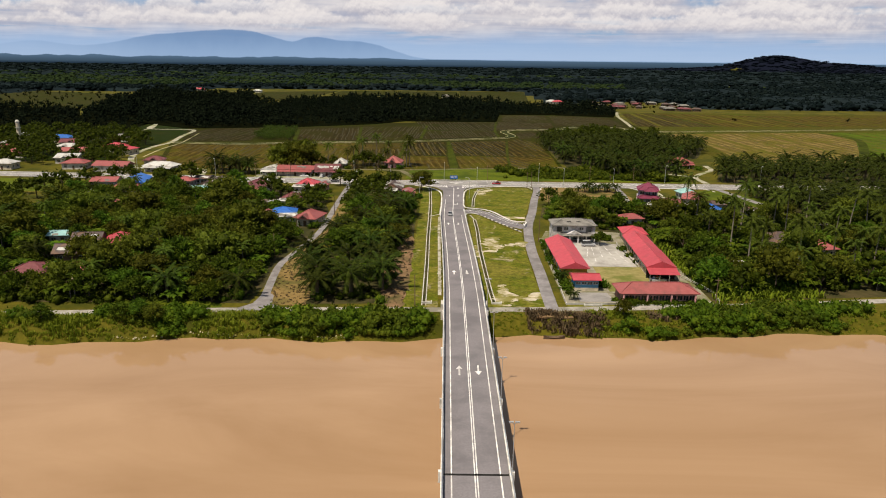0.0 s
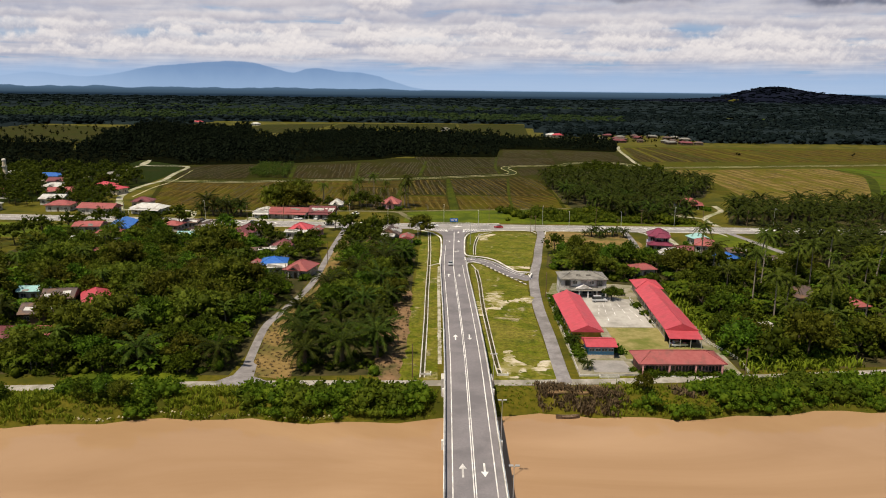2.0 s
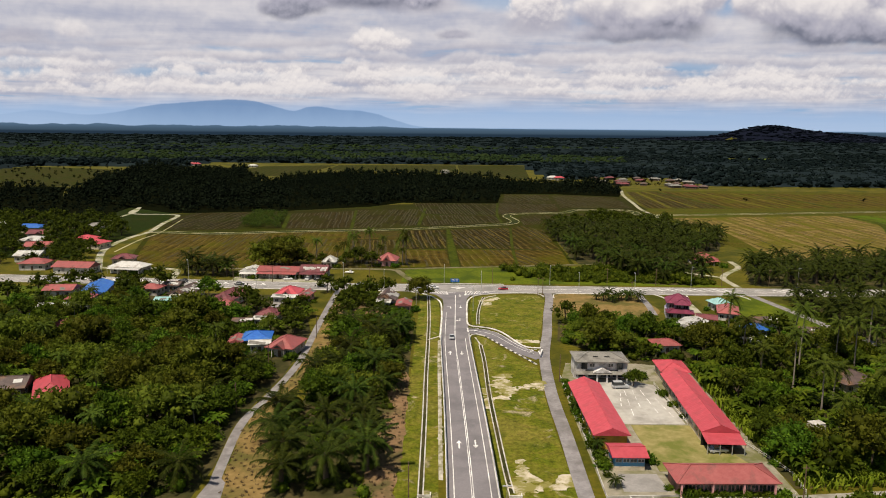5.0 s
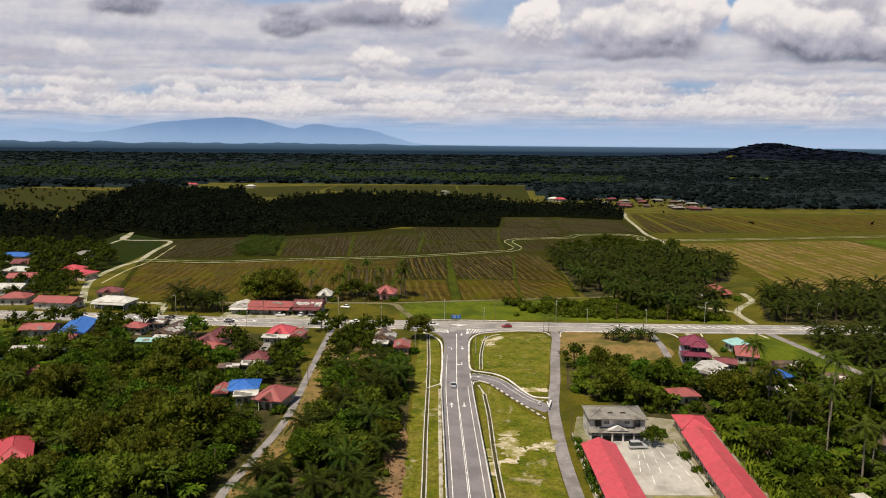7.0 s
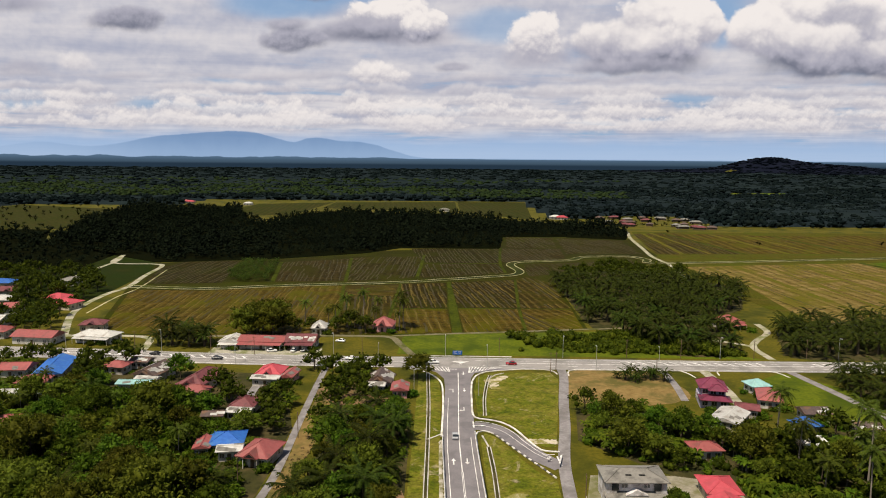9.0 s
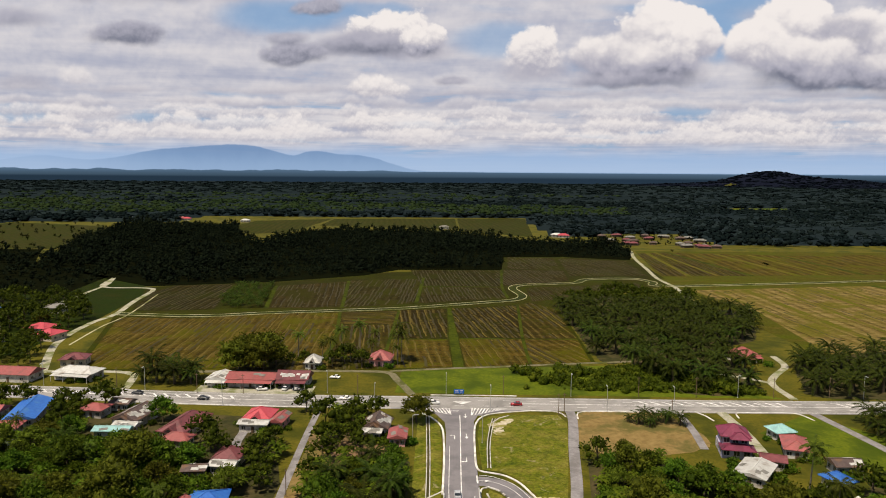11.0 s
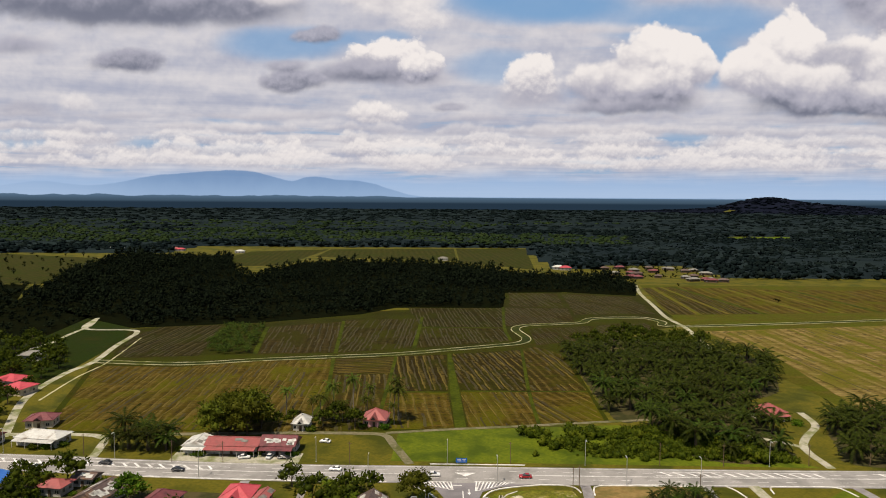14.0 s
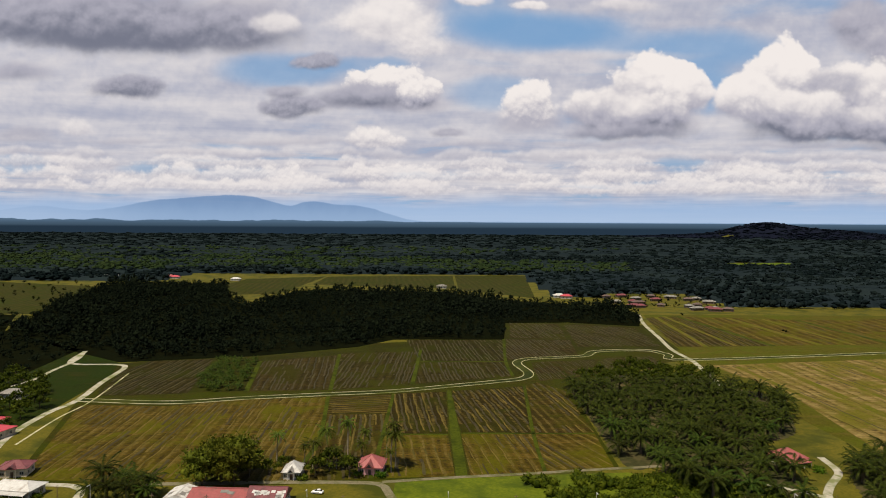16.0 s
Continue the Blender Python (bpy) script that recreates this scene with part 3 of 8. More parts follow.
for o in (-3.3, -1.1, 1.1, 3.3):
    ribbon(bm, bridge_part, o - 0.35, o + 0.35, lambda x, y: deck_z(x, y) - 0.77, 1.5)
part("girder", bm, M_CONC, deck)
for y in (-81, -27, 27, 80, 134):
    bm = bmesh.new()
    add_box(bm, 0.8, 10.2, y - 0.9, y + 0.9, 1.1, 2.1)
    for x in (2.2, 8.8):
        add_box(bm, x - 0.7, x + 0.7, y - 0.7, y + 0.7, -5.0, 1.1)
    part("pier", bm, M_CONC, deck)
bm = bmesh.new()
add_box(bm, 0.0, 11.0, 151.0, 154.0, -1.5, 3.9)
part("abutment", bm, M_CONC, deck)
# approach bank between concrete walls, then the road at ground level
bm = bmesh.new()
ribbon(bm, ramp_part, -4.6, 4.6, deck_z, 4.4)
structure(part("road_ramp", bm, M_ASPHALT, None), "grey asphalt bridge approach between low concrete walls", "road")
bm = bmesh.new()
ribbon(bm, [q for q in stem if q.y >= 265], -4.7, 4.7, deck_z, 0.3)
structure(part("road_stem", bm, M_ASPHALT, None), "asphalt road from the junction to the bridge", "road")

# parapets: a concrete wall with a coping, posts and two rails
for side, mark in ((-4.72, -1), (4.72, 1)):
    line = [q for q in stem if q.y <= (262 if mark < 0 else 266)]
    rail = structure(new("parapet", None), "pale concrete bridge parapet with a steel rail on top", "parapet")
    bm = bmesh.new()
    ribbon(bm, line, side - 0.13, side + 0.13, lambda x, y: deck_z(x, y) + 0.75, 1.3)
    part("parapet_wall", bm, M_CONC, rail)
    bm = bmesh.new()
    ribbon(bm, line, side - 0.18, side + 0.18, lambda x, y: deck_z(x, y) + 0.87, 0.118)
    part("coping", bm, M_KERB, rail)
    bm = bmesh.new()
    ribbon(bm, offset_line(line, side), -0.05, 0.05, lambda x, y: deck_z(x, y) + 1.25, 0.1)
    part("handrail", bm, M_STEEL, rail)
    bm = bmesh.new()
    for q in offset_line(line, side)[::1]:
        if q.y > 60:
            add_box(bm, q.x - 0.05, q.x + 0.05, q.y - 0.05, q.y + 0.05, deck_z(q.x, q.y) + 0.87, deck_z(q.x, q.y) + 1.15)
    part("rail_posts", bm, M_STEEL, rail)
    for y in (-48, -27, -5, 16, 37, 58, 80, 101, 122, 143):
        bm = bmesh.new()
        x = 5.5 + side + 0.22 * mark
        add_box(bm, x - 0.3, x + 0.3, y - 0.3, y + 0.3, 3.6, 5.32)
        part("pilaster", bm, M_KERB, rail)
bm = bmesh.new()
add_box(bm, 0.95, 10.05, 80.3, 80.75, 4.30, 4.412)
add_box(bm, 0.95, 10.05, 26.3, 26.75, 4.30, 4.412)
part("expansion_joint", bm, M_DARK, deck)

# ---- main road and lanes ----
MAIN = ((-700, 372), (-400, 360), (-174, 348.5), (-110, 343), (-60, 339.5), (0, 338.3), (60, 337), (163, 336), (420, 338), (900, 350))
main_line = smooth_line(MAIN, 8.0)


def main_y(x):
    for a, b in zip(main_line, main_line[1:]):
        if a.x <= x <= b.x:
            return a.y + (b.y - a.y) * (x - a.x) / (b.x - a.x)
    return 338.0


GZ = 0.3     # level of the plain
bm = bmesh.new()
ribbon(bm, main_line, -7.0, 7.4, GZ + 0.12, 0.3)
structure(part("road_main", bm, M_ASPHALT_OLD, None), "wide pale grey asphalt main road across the plain", "road")
bm = bmesh.new()
add_prism(bm, [(-22, 332.5), (-9, 330), (-3.5, 325.5), (-0.6, 318), (0.0, 305), (9.4, 305), (9.2, 318), (11, 324.5), (17, 328), (28, 330.5), (50, 331)], GZ - 0.1, GZ + 0.116)
structure(part("road_junction", bm, M_ASPHALT, None), "asphalt apron of the road junction", "road")

SLIP = ((7.0, 272.5), (12.5, 271.5), (17.5, 266.5), (21.5, 258), (25.5, 250.5), (30.5, 244.5))
SIDE = ((44.5, 331), (43.8, 320), (39.5, 295), (36, 272), (32.0, 250), (30.3, 235), (28.8, 212), (28.4, 188), (27.8, 168), (27.6, 158))
WESTLANE = ((-46, 331), (-45.5, 302), (-44.6, 272), (-43.6, 245), (-44.0, 228), (-46.6, 206), (-48.0, 193), (-46.0, 171), (-44, 157))
LEVEE = ((-260, 140), (-130, 149), (-85, 152.3), (-47, 155.3), (0, 157), (29, 158.3), (66, 161.5), (115, 167.5), (190, 178), (320, 190))
structure(strip("road_slip", SLIP, -2.9, 2.9, GZ + 0.10, M_ASPHALT, step=1.5), "curved asphalt slip road with white kerbs", "road")
structure(strip("road_side", SIDE, -1.65, 1.65, GZ + 0.09, M_LANE), "narrow worn asphalt village lane", "road")
structure(strip("road_west", WESTLANE, -1.1, 1.1, GZ + 0.08, M_LANE), "narrow worn asphalt lane between gardens", "road")
structure(strip("road_levee", LEVEE, -1.5, 1.5, GZ + 0.07, M_LEVEE), "narrow pale lane along the river bank", "road")
bm = bmesh.new()
add_prism(bm, [(-48, 153.6), (-38.5, 154.6), (-38.5, 156.9), (-42.2, 159.5), (-43.2, 166), (-46.2, 170), (-47, 160), (-50, 156.2)], GZ - 0.1, GZ + 0.075)
structure(part("road_fork", bm, M_LANE, None), "worn asphalt at the fork of two lanes", "road")


# ---- verges and plots round the junction ----
def plot(name, outline, material, label, dz=0.03, category="ground", smooth=True):
    bm = bmesh.new()
    pts = outline
    if smooth:
        pts = []
        for q in smooth_line(list(outline) + [outline[0]], 1.2)[:-1]:
            k = 1.1 * noise.noise((q.x * 0.35, q.y * 0.35, 1.0)) + 0.5 * noise.noise((q.x * 1.1, q.y * 1.1, 4.0))
            pts.append((q.x + k, q.y + 0.8 * noise.noise((q.x * 0.4, q.y * 0.4, 7.0))))
    add_prism(bm, pts, GZ - 0.3, GZ + dz)
    return structure(part(name, bm, material, None), label, category)


M_SCHOOL = surface("school_gravel", (0.20, 0.18, 0.13), (0.31, 0.28, 0.22), (0.13, 0.13, 0.05), 0.9, 0.12, 0.95, 0.3)
plot("grass_west_verge", [(-9.5, 158.5), (-0.8, 158.5), (-1.2, 200), (-1.8, 250), (-1.6, 300), (-2.5, 318), (-5, 325), (-10, 328), (-9.5, 250)], M_VERGE, "mown roadside grass strip", 0.02, smooth=False)
plot("grass_island", [(10.2, 280), (15, 279), (19, 275.5), (25, 262), (27.5, 257), (31, 257.5), (36, 285), (41.5, 318), (39.5, 325.8), (28, 326), (16, 324.5), (11.5, 319), (10, 305)], M_VERGE, "mown grass field between the roads", 0.05, smooth=False)
plot("grass_triangle", [(10.4, 158.9), (26.2, 159.5), (26.3, 190), (26.8, 212), (28.0, 236), (23, 243), (18.5, 254), (14.5, 264), (11.5, 267), (10.0, 262)], M_VERGE, "mown grass field with bare sandy patches", 0.05, smooth=False)
plot("dry_plot", [(46.5, 329), (75, 329.5), (82, 318), (84, 300), (70, 292), (52, 290), (42.5, 300)], M_DRY, "dry brown grass plot", 0.04)
plot("dry_strip", [(-42.6, 159.5), (-34, 160), (-35.5, 175), (-38.5, 190), (-40, 215), (-38.5, 240), (-36.5, 262), (-34.5, 288), (-43.4, 290), (-42.4, 250), (-42.8, 228), (-45.4, 206), (-46.8, 192), (-44.4, 170)], M_DRY, "strip of dead brown grass beside the lane", 0.06)
plot("dry_yard", [(-43, 280), (-22, 280), (-20, 300), (-30, 312), (-43, 312)], M_SOIL, "bare brown garden earth", 0.03)
plot("palm_ground", [(-16, 161), (-9.6, 161), (-9.6, 225), (-13, 225), (-17, 200)], M_SOIL, "bare shaded earth beside the palms", 0.03)
for pts in ([(15.2, 229), (17.9, 228), (17.7, 221.6), (21.6, 220.7), (27.6, 224), (27.5, 216.7), (23.6, 218.8), (18.4, 214.7), (15.4, 210.1), (14.6, 218.5)], [(15.3, 177), (17.4, 175.4), (17.6, 170.2), (22.1, 167.0), (25.8, 170.3), (25.9, 165.1), (20.9, 163.8), (17.8, 163.0), (17.0, 160.0), (14.8, 160.0), (14.7, 164.4)],
            [(10.8, 219.2), (11.5, 220.0), (11.4, 209.3), (11.2, 202.8), (10.8, 206.6)], [(15.5, 318), (20, 321), (23, 321), (19, 316), (18, 306), (16, 308)], [(24, 262.5), (31, 262), (31.5, 260), (25, 260.5)]):
    scatter = random.Random(int(pts[0][0] * 10))
    bm = bmesh.new()
    xs, ys = [q[0] for q in pts], [q[1] for q in pts]
    count = 0
    want = 14 + int(0.28 * (max(xs) - min(xs)) * (max(ys) - min(ys)))
    while count < want:
        x, y = scatter.uniform(min(xs), max(xs)), scatter.uniform(min(ys), max(ys))
        if not inside(x, y, pts):
            continue
        rad = scatter.uniform(0.35, 1.2) * scatter.choice((0.5, 1.0, 1.7))
        ring = [(x + rad * math.cos(a) * k * 1.4, y + rad * math.sin(a) * k) for a, k in ((i * 0.571, scatter.uniform(0.45, 1.2)) for i in range(11))]
        add_prism(bm, ring, GZ, GZ + 0.056 + 0.0010 * count)
        count += 1
    structure(part("sand_patch", bm, M_SAND, None), "bare pale sandy patch in the grass", "ground")
plot("earth_bank", [(23, 152.5), (35, 153), (36, 156.5), (30, 156.6), (22, 156)], M_SOIL, "bare brown earth on the bank", 0.03)
plot("river_lawn", [(-80, 153.5), (-56, 155.2), (-56, 160), (-70, 162), (-82, 160)], M_LUSH, "bright green lawn beside the river lane", 0.025)
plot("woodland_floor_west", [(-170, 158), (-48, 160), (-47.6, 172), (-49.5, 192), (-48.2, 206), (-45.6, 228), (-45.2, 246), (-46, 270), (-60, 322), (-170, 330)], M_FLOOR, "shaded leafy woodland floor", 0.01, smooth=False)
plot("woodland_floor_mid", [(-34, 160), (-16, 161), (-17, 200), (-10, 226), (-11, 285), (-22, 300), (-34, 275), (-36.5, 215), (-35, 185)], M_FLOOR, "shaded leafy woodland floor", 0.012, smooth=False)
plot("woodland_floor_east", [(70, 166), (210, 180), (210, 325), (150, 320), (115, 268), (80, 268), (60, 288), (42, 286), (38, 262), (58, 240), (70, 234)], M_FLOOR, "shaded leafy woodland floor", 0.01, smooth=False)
plot("school_ground", [(31.5, 161.5), (69.5, 163.5), (72, 236), (58, 240), (37, 240), (33, 225), (32, 190)], M_SCHOOL, "worn gravelly paving of the school grounds", 0.015, smooth=False)
plot("school_parking", [(35.5, 164.2), (44.6, 164.2), (44.0, 171.4), (36.0, 171.4)], M_ASPHALT_OLD, "worn grey parking ground of the school", 0.045, smooth=False)
plot("school_yard", [(43.6, 196), (58.4, 196), (58.4, 222), (50, 226), (43.0, 226)], M_YARD, "pale worn concrete assembly yard", 0.05, smooth=False)
yard = bpy.data.objects["school_yard"]
for (x0, y0), (x1, y1) in (((49.2, 218.5), (47.0, 199)), ((51.4, 218.5), (50.2, 205)), ((53.5, 218.4), (53.8, 201)), ((55.8, 213), (57.0, 199)), ((47.6, 216), (45.4, 206))):
    for k in range(3):
        p, q = Vector((x0, y0)).lerp(Vector((x1, y1)), k / 3 + 0.03), Vector((x0, y0)).lerp(Vector((x1, y1)), (k + 0.72) / 3)
        bm = bmesh.new()
        ribbon(bm, [p, q], -0.09, 0.09, GZ + 0.056, 0.004)
        part("bay_line", bm, M_PAINT, yard, "worn white parking line")
plot("school_lawn", [(45, 172.5), (66.5, 172.5), (63, 183), (59, 195.4), (45, 195.4)], M_LAWN, "worn dry school lawn", 0.06, smooth=False)
plot("school_front_lawn", [(31.8, 159.9), (69, 162.6), (69, 164.4), (31.8, 162.2)], M_VERGE, "strip of grass before the school", 0.03, smooth=False)
plot("shop_yard", [(-98, 347.8), (-52, 346.6), (-52, 357), (-98, 358)], M_PALE, "pale gravel forecourt", 0.03, smooth=False)
plot("green_field_strip", [(-20, 350), (130, 345.5), (70, 390), (0, 383), (-19, 379)], M_LUSH, "bright wet green grass strip", 0.02, smooth=False)
plot("roadside_lawn", [(-236, 306), (-166, 306), (-164, 326), (-178, 334), (-236, 336)], M_LUSH, "bright green roadside lawn", 0.022)
plot("green_corner", [(104, 310), (128, 328), (150, 300), (140, 268), (120, 285)], M_LUSH, "bright green lawn", 0.03, smooth=False)

# ---- rice fields ----
def stubble(name, a, b, c, d, angle=90.0, gap=0.0, mud=(0.028, 0.020, 0.008), straw=(0.15, 0.11, 0.025)):
    """Harvested ground: olive regrowth a to b, patches of straw c and of fresh green d; with a gap, mud furrows and straw ridges along the angle."""
    m, N, L, bsdf = tree_of(name)
    co = N.new("ShaderNodeTexCoord").outputs["Object"]
    grain = noise_of(N, L, co, 0.9, 6.0, 0.7)
    streak = N.new("ShaderNodeMapping")
    streak.inputs["Rotation"].default_value = (0, 0, radians(-angle))
    streak.inputs["Scale"].default_value = (0.05, 0.26, 1)
    L.new(co, streak.inputs[0])
    lanes = noise_of(N, L, streak.outputs[0], 1.0, 5.0, 0.6, 0.6)
    patch = noise_of(N, L, co, 0.035, 6.0, 0.62, 0.6)
    col = ramp(N, L, grain, ((0.3, a), (0.7, b)))
    col = mixed(N, L, ramp(N, L, lanes, ((0.48, (0, 0, 0)), (0.66, (1, 1, 1)))), col, c)
    if gap:
        turn = N.new("ShaderNodeMapping")
        turn.inputs["Rotation"].default_value = (0, 0, radians(-angle))
        L.new(co, turn.inputs[0])
        wave = N.new("ShaderNodeTexWave")
        wave.bands_direction = "Y"
        for key, v in (("Scale", 0.314 / gap), ("Distortion", 3.2), ("Detail", 3.0), ("Detail Scale", 0.7), ("Detail Roughness", 0.6)):
            wave.inputs[key].default_value = v
        L.new(turn.outputs[0], wave.inputs["Vector"])
        worn = noise_of(N, L, streak.outputs[0], 2.2, 4.0, 0.65)
        for stops, tint, keep in ((((0.06, (1, 1, 1)), (0.34, (0, 0, 0))), mud, ((0.42, (0, 0, 0)), (0.60, (0.7, 0.7, 0.7)))), (((0.66, (0, 0, 0)), (0.94, (1, 1, 1))), straw, ((0.40, (0.8, 0.8, 0.8)), (0.62, (0, 0, 0))))):
            mask = mixed(N, L, 1.0, ramp(N, L, wave.outputs["Fac"], stops), ramp(N, L, worn, keep), "MULTIPLY")
            col = mixed(N, L, mask, col, tint)
    col = mixed(N, L, ramp(N, L, patch, ((0.47, (0, 0, 0)), (0.60, (0.9, 0.9, 0.9)))), col, d)
    col = mixed(N, L, 0.55, col, ramp(N, L, grain, ((0.30, (0.35, 0.35, 0.35)), (0.68, (1, 1, 1)))), "MULTIPLY")
    L.new(col, bsdf.inputs["Base Color"])
    bsdf.inputs["Roughness"].default_value, bsdf.inputs["Specular IOR Level"].default_value = 0.95, 0.05
    bp = N.new("ShaderNodeBump")
    bp.inputs["Strength"].default_value, bp.inputs["Distance"].default_value = 0.6, 0.2
    L.new(grain, bp.inputs["Height"])
    L.new(bp.outputs[0], bsdf.inputs["Normal"])
    return m


F_TAN = ((0.0428, 0.03136, 0.0024), (0.0719, 0.05018, 0.0044), (0.101, 0.06429, 0.0096), (0.07533, 0.07056, 0.0024))
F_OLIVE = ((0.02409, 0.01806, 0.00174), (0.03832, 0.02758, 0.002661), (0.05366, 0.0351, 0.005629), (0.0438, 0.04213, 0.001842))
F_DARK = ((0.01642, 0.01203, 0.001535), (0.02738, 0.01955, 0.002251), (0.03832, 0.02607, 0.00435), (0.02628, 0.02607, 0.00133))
F_PALE = ((0.118, 0.082, 0.018), (0.180, 0.127, 0.036), (0.255, 0.184, 0.068), (0.108, 0.098, 0.008))
F_GREEN = ((0.05576, 0.082, 0.00328), (0.082, 0.1082, 0.004723), (0.1082, 0.1017, 0.009384), (0.07216, 0.1246, 0.00328))
# field banks with cloud shade painted into the weeds' colour
F_SHADEBANK = stubble("shaded_field_banks", (0.0176, 0.0192, 0.00176), (0.0304, 0.0312, 0.0024), (0.0336, 0.028, 0.004), (0.032, 0.0368, 0.00192))
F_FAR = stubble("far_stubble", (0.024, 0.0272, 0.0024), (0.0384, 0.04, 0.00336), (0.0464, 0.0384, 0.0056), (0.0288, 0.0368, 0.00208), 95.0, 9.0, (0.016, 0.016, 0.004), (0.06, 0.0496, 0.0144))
# fields past the canal: cloud shade is painted into these three colour sets
F_SHADE = ((0.0192, 0.016, 0.00176), (0.032, 0.0252, 0.00272), (0.0464, 0.0336, 0.0056), (0.0336, 0.0344, 0.00192))
F_SHADEDARK = ((0.0152, 0.0132, 0.00176), (0.0256, 0.0208, 0.00256), (0.0368, 0.0276, 0.00464), (0.0256, 0.0276, 0.00176))
F_SHADEBROWN = ((0.0224, 0.016, 0.00288), (0.036, 0.0256, 0.00496), (0.0544, 0.0376, 0.0088), (0.0304, 0.0288, 0.00208))
# meadow green darkened in the colour, in place of cloud shade
F_MEADOW = stubble("shaded_meadow", (0.01074, 0.01842, 0.001535), (0.01995, 0.0307, 0.00215), (0.0261, 0.02763, 0.003223), (0.01535, 0.02763, 0.001688))
F_BASE_EAST = stubble("lush_field_weeds", (0.050, 0.050, 0.0036), (0.082, 0.078, 0.0060), (0.092, 0.072, 0.0110), (0.066, 0.076, 0.0034))
F_BASE = stubble("field_weeds", (0.02409, 0.02507, 0.001535), (0.03942, 0.03911, 0.002302), (0.04106, 0.0331, 0.003838), (0.03286, 0.04012, 0.001433))
M_STRAW = surface("straw", (0.07675, 0.05526, 0.009208), (0.1228, 0.088, 0.01842), (0.04861, 0.04094, 0.004605), 0.8, 0.06, 0.95, 0.4)
# straw darkened to go with the painted cloud shade past the canal
M_SHADESTRAW = surface("shaded_straw", (0.02878, 0.02494, 0.009593), (0.05037, 0.04221, 0.01919), (0.01919, 0.01775, 0.005277), 0.8, 0.06, 0.8, 0.4)
M_BANKGRASS = surface("bank_grass_strip", (0.0304, 0.0416, 0.0024), (0.056, 0.0672, 0.004), (0.0224, 0.0304, 0.0024), 0.8, 0.07, 0.95, 0.5, spec=0.05)
M_STRIPE = surface("fresh_grass_strip", (0.060, 0.062, 0.004), (0.098, 0.094, 0.007), (0.110, 0.084, 0.016), 0.7, 0.06, 0.95, 0.5, spec=0.05)
M_CANAL = surface("weedy_canal_water", (0.012, 0.018, 0.003), (0.030, 0.038, 0.005), (0.045, 0.050, 0.006), 0.3, 0.05, 0.8, 0.1, spec=0.05)
M_EDGE = surface("canal_concrete", (0.34, 0.31, 0.18), (0.50, 0.46, 0.30), (0.15, 0.16, 0.05), 0.6, 0.1, 0.9, 0.2)
M_MUD = surface("wet_mud", (0.02132, 0.0164, 0.00656), (0.03772, 0.0287, 0.00984), (0.0492, 0.041, 0.01148), 0.7, 0.08, 0.8, 0.3)
FIELDS = (
    (F_TAN, 92, 4.6, ((-190, 485), (-158, 380), (-110, 378), (-58, 400), (-56, 430), (-65, 503), (-108, 497), (-144, 483))),
    (F_TAN, 92, 4.0, ((-108, 378), (-58, 377), (-57, 398))), (F_OLIVE, 12, 3.4, ((-63, 503), (-59, 470), (-29, 472), (-29, 510))), (F_OLIVE, 96, 4.6, ((-59, 469), (-55, 430), (-56, 380), (-29, 381), (-29, 471))),
    (F_TAN, 97, 4.4, ((-27, 383), (3, 385), (1, 436), (-28, 436))), (F_DARK, 97, 4.8, ((-28, 438), (1, 438), (1, 516), (-29, 511))),
    (F_TAN, 98, 3.8, ((9, 385), (37, 389), (39, 438), (7, 438))), (F_DARK, 100, 4.0, ((7, 440), (39, 440), (46, 530), (4, 518))), (F_TAN, 110, 4.2, ((38, 390), (66, 394), (68, 438), (41, 438))),
    (F_OLIVE, 98, 4.0, ((41, 440), (68, 440), (69, 520), (56, 540), (48, 532))),
    (F_SHADEDARK, 88, 5.0, ((-206, 566), (-190, 503), (-143, 510), (-160, 606), (-200, 598))), (F_SHADEBROWN, 96, 4.6, ((-110, 516), (-66, 519), (-76, 622), (-124, 600))),
    (F_SHADE, 88, 4.6, ((-64, 519), (-20, 534), (-18, 640), (-74, 628))), (F_SHADE, 96, 4.2, ((-17, 535), (42, 556), (42, 600), (-16, 600))), (F_SHADEDARK, 96, 5.0, ((-16, 603), (42, 603), (46, 642), (50, 692), (-30, 688))),
    (F_SHADEBROWN, 97, 4.0, ((44, 608), (98, 628), (104, 692), (52, 694), (46, 642))), (F_SHADEBROWN, 97, 3.6, ((58, 544), (90, 558), (110, 612), (60, 600))), (F_SHADE, 97, 4.0, ((92, 560), (150, 592), (150, 626), (112, 614))),
    (F_SHADE, 97, 4.5, ((56, 700), (102, 696), (110, 780), (64, 788))), (F_SHADE, 98, 5.0, ((104, 660), (170, 664), (176, 760), (114, 778))),
    (F_PALE, 91, 7.0, ((182, 400), (260, 430), (330, 560), (330, 620), (180, 592), (196, 520))), (F_GREEN, 91, 14.0, ((264, 430), (400, 420), (520, 600), (520, 640), (334, 620))),
    (F_OLIVE, 86, 5.5, ((182, 662), (260, 668), (240, 840), (206, 826))), (F_TAN, 86, 8.0, ((262, 668), (360, 680), (352, 815), (244, 838))), (F_TAN, 86, 10.0, ((362, 680), (560, 700), (560, 838), (354, 815))),
)
FAR_FIELDS = (
    (F_FAR, ((-330, 1010), (-215, 1040), (-200, 1330), (-320, 1270))), (F_FAR, ((-196, 1180), (20, 1120), (20, 1365), (-196, 1330))), (F_FAR, ((24, 1110), (118, 1000), (150, 1370), (24, 1365))),
    (F_FAR, ((-690, 840), (-420, 830), (-480, 1120), (-690, 1200))), (F_GREEN, ((640, 1660), (800, 1680), (860, 1830), (680, 1800))),
)
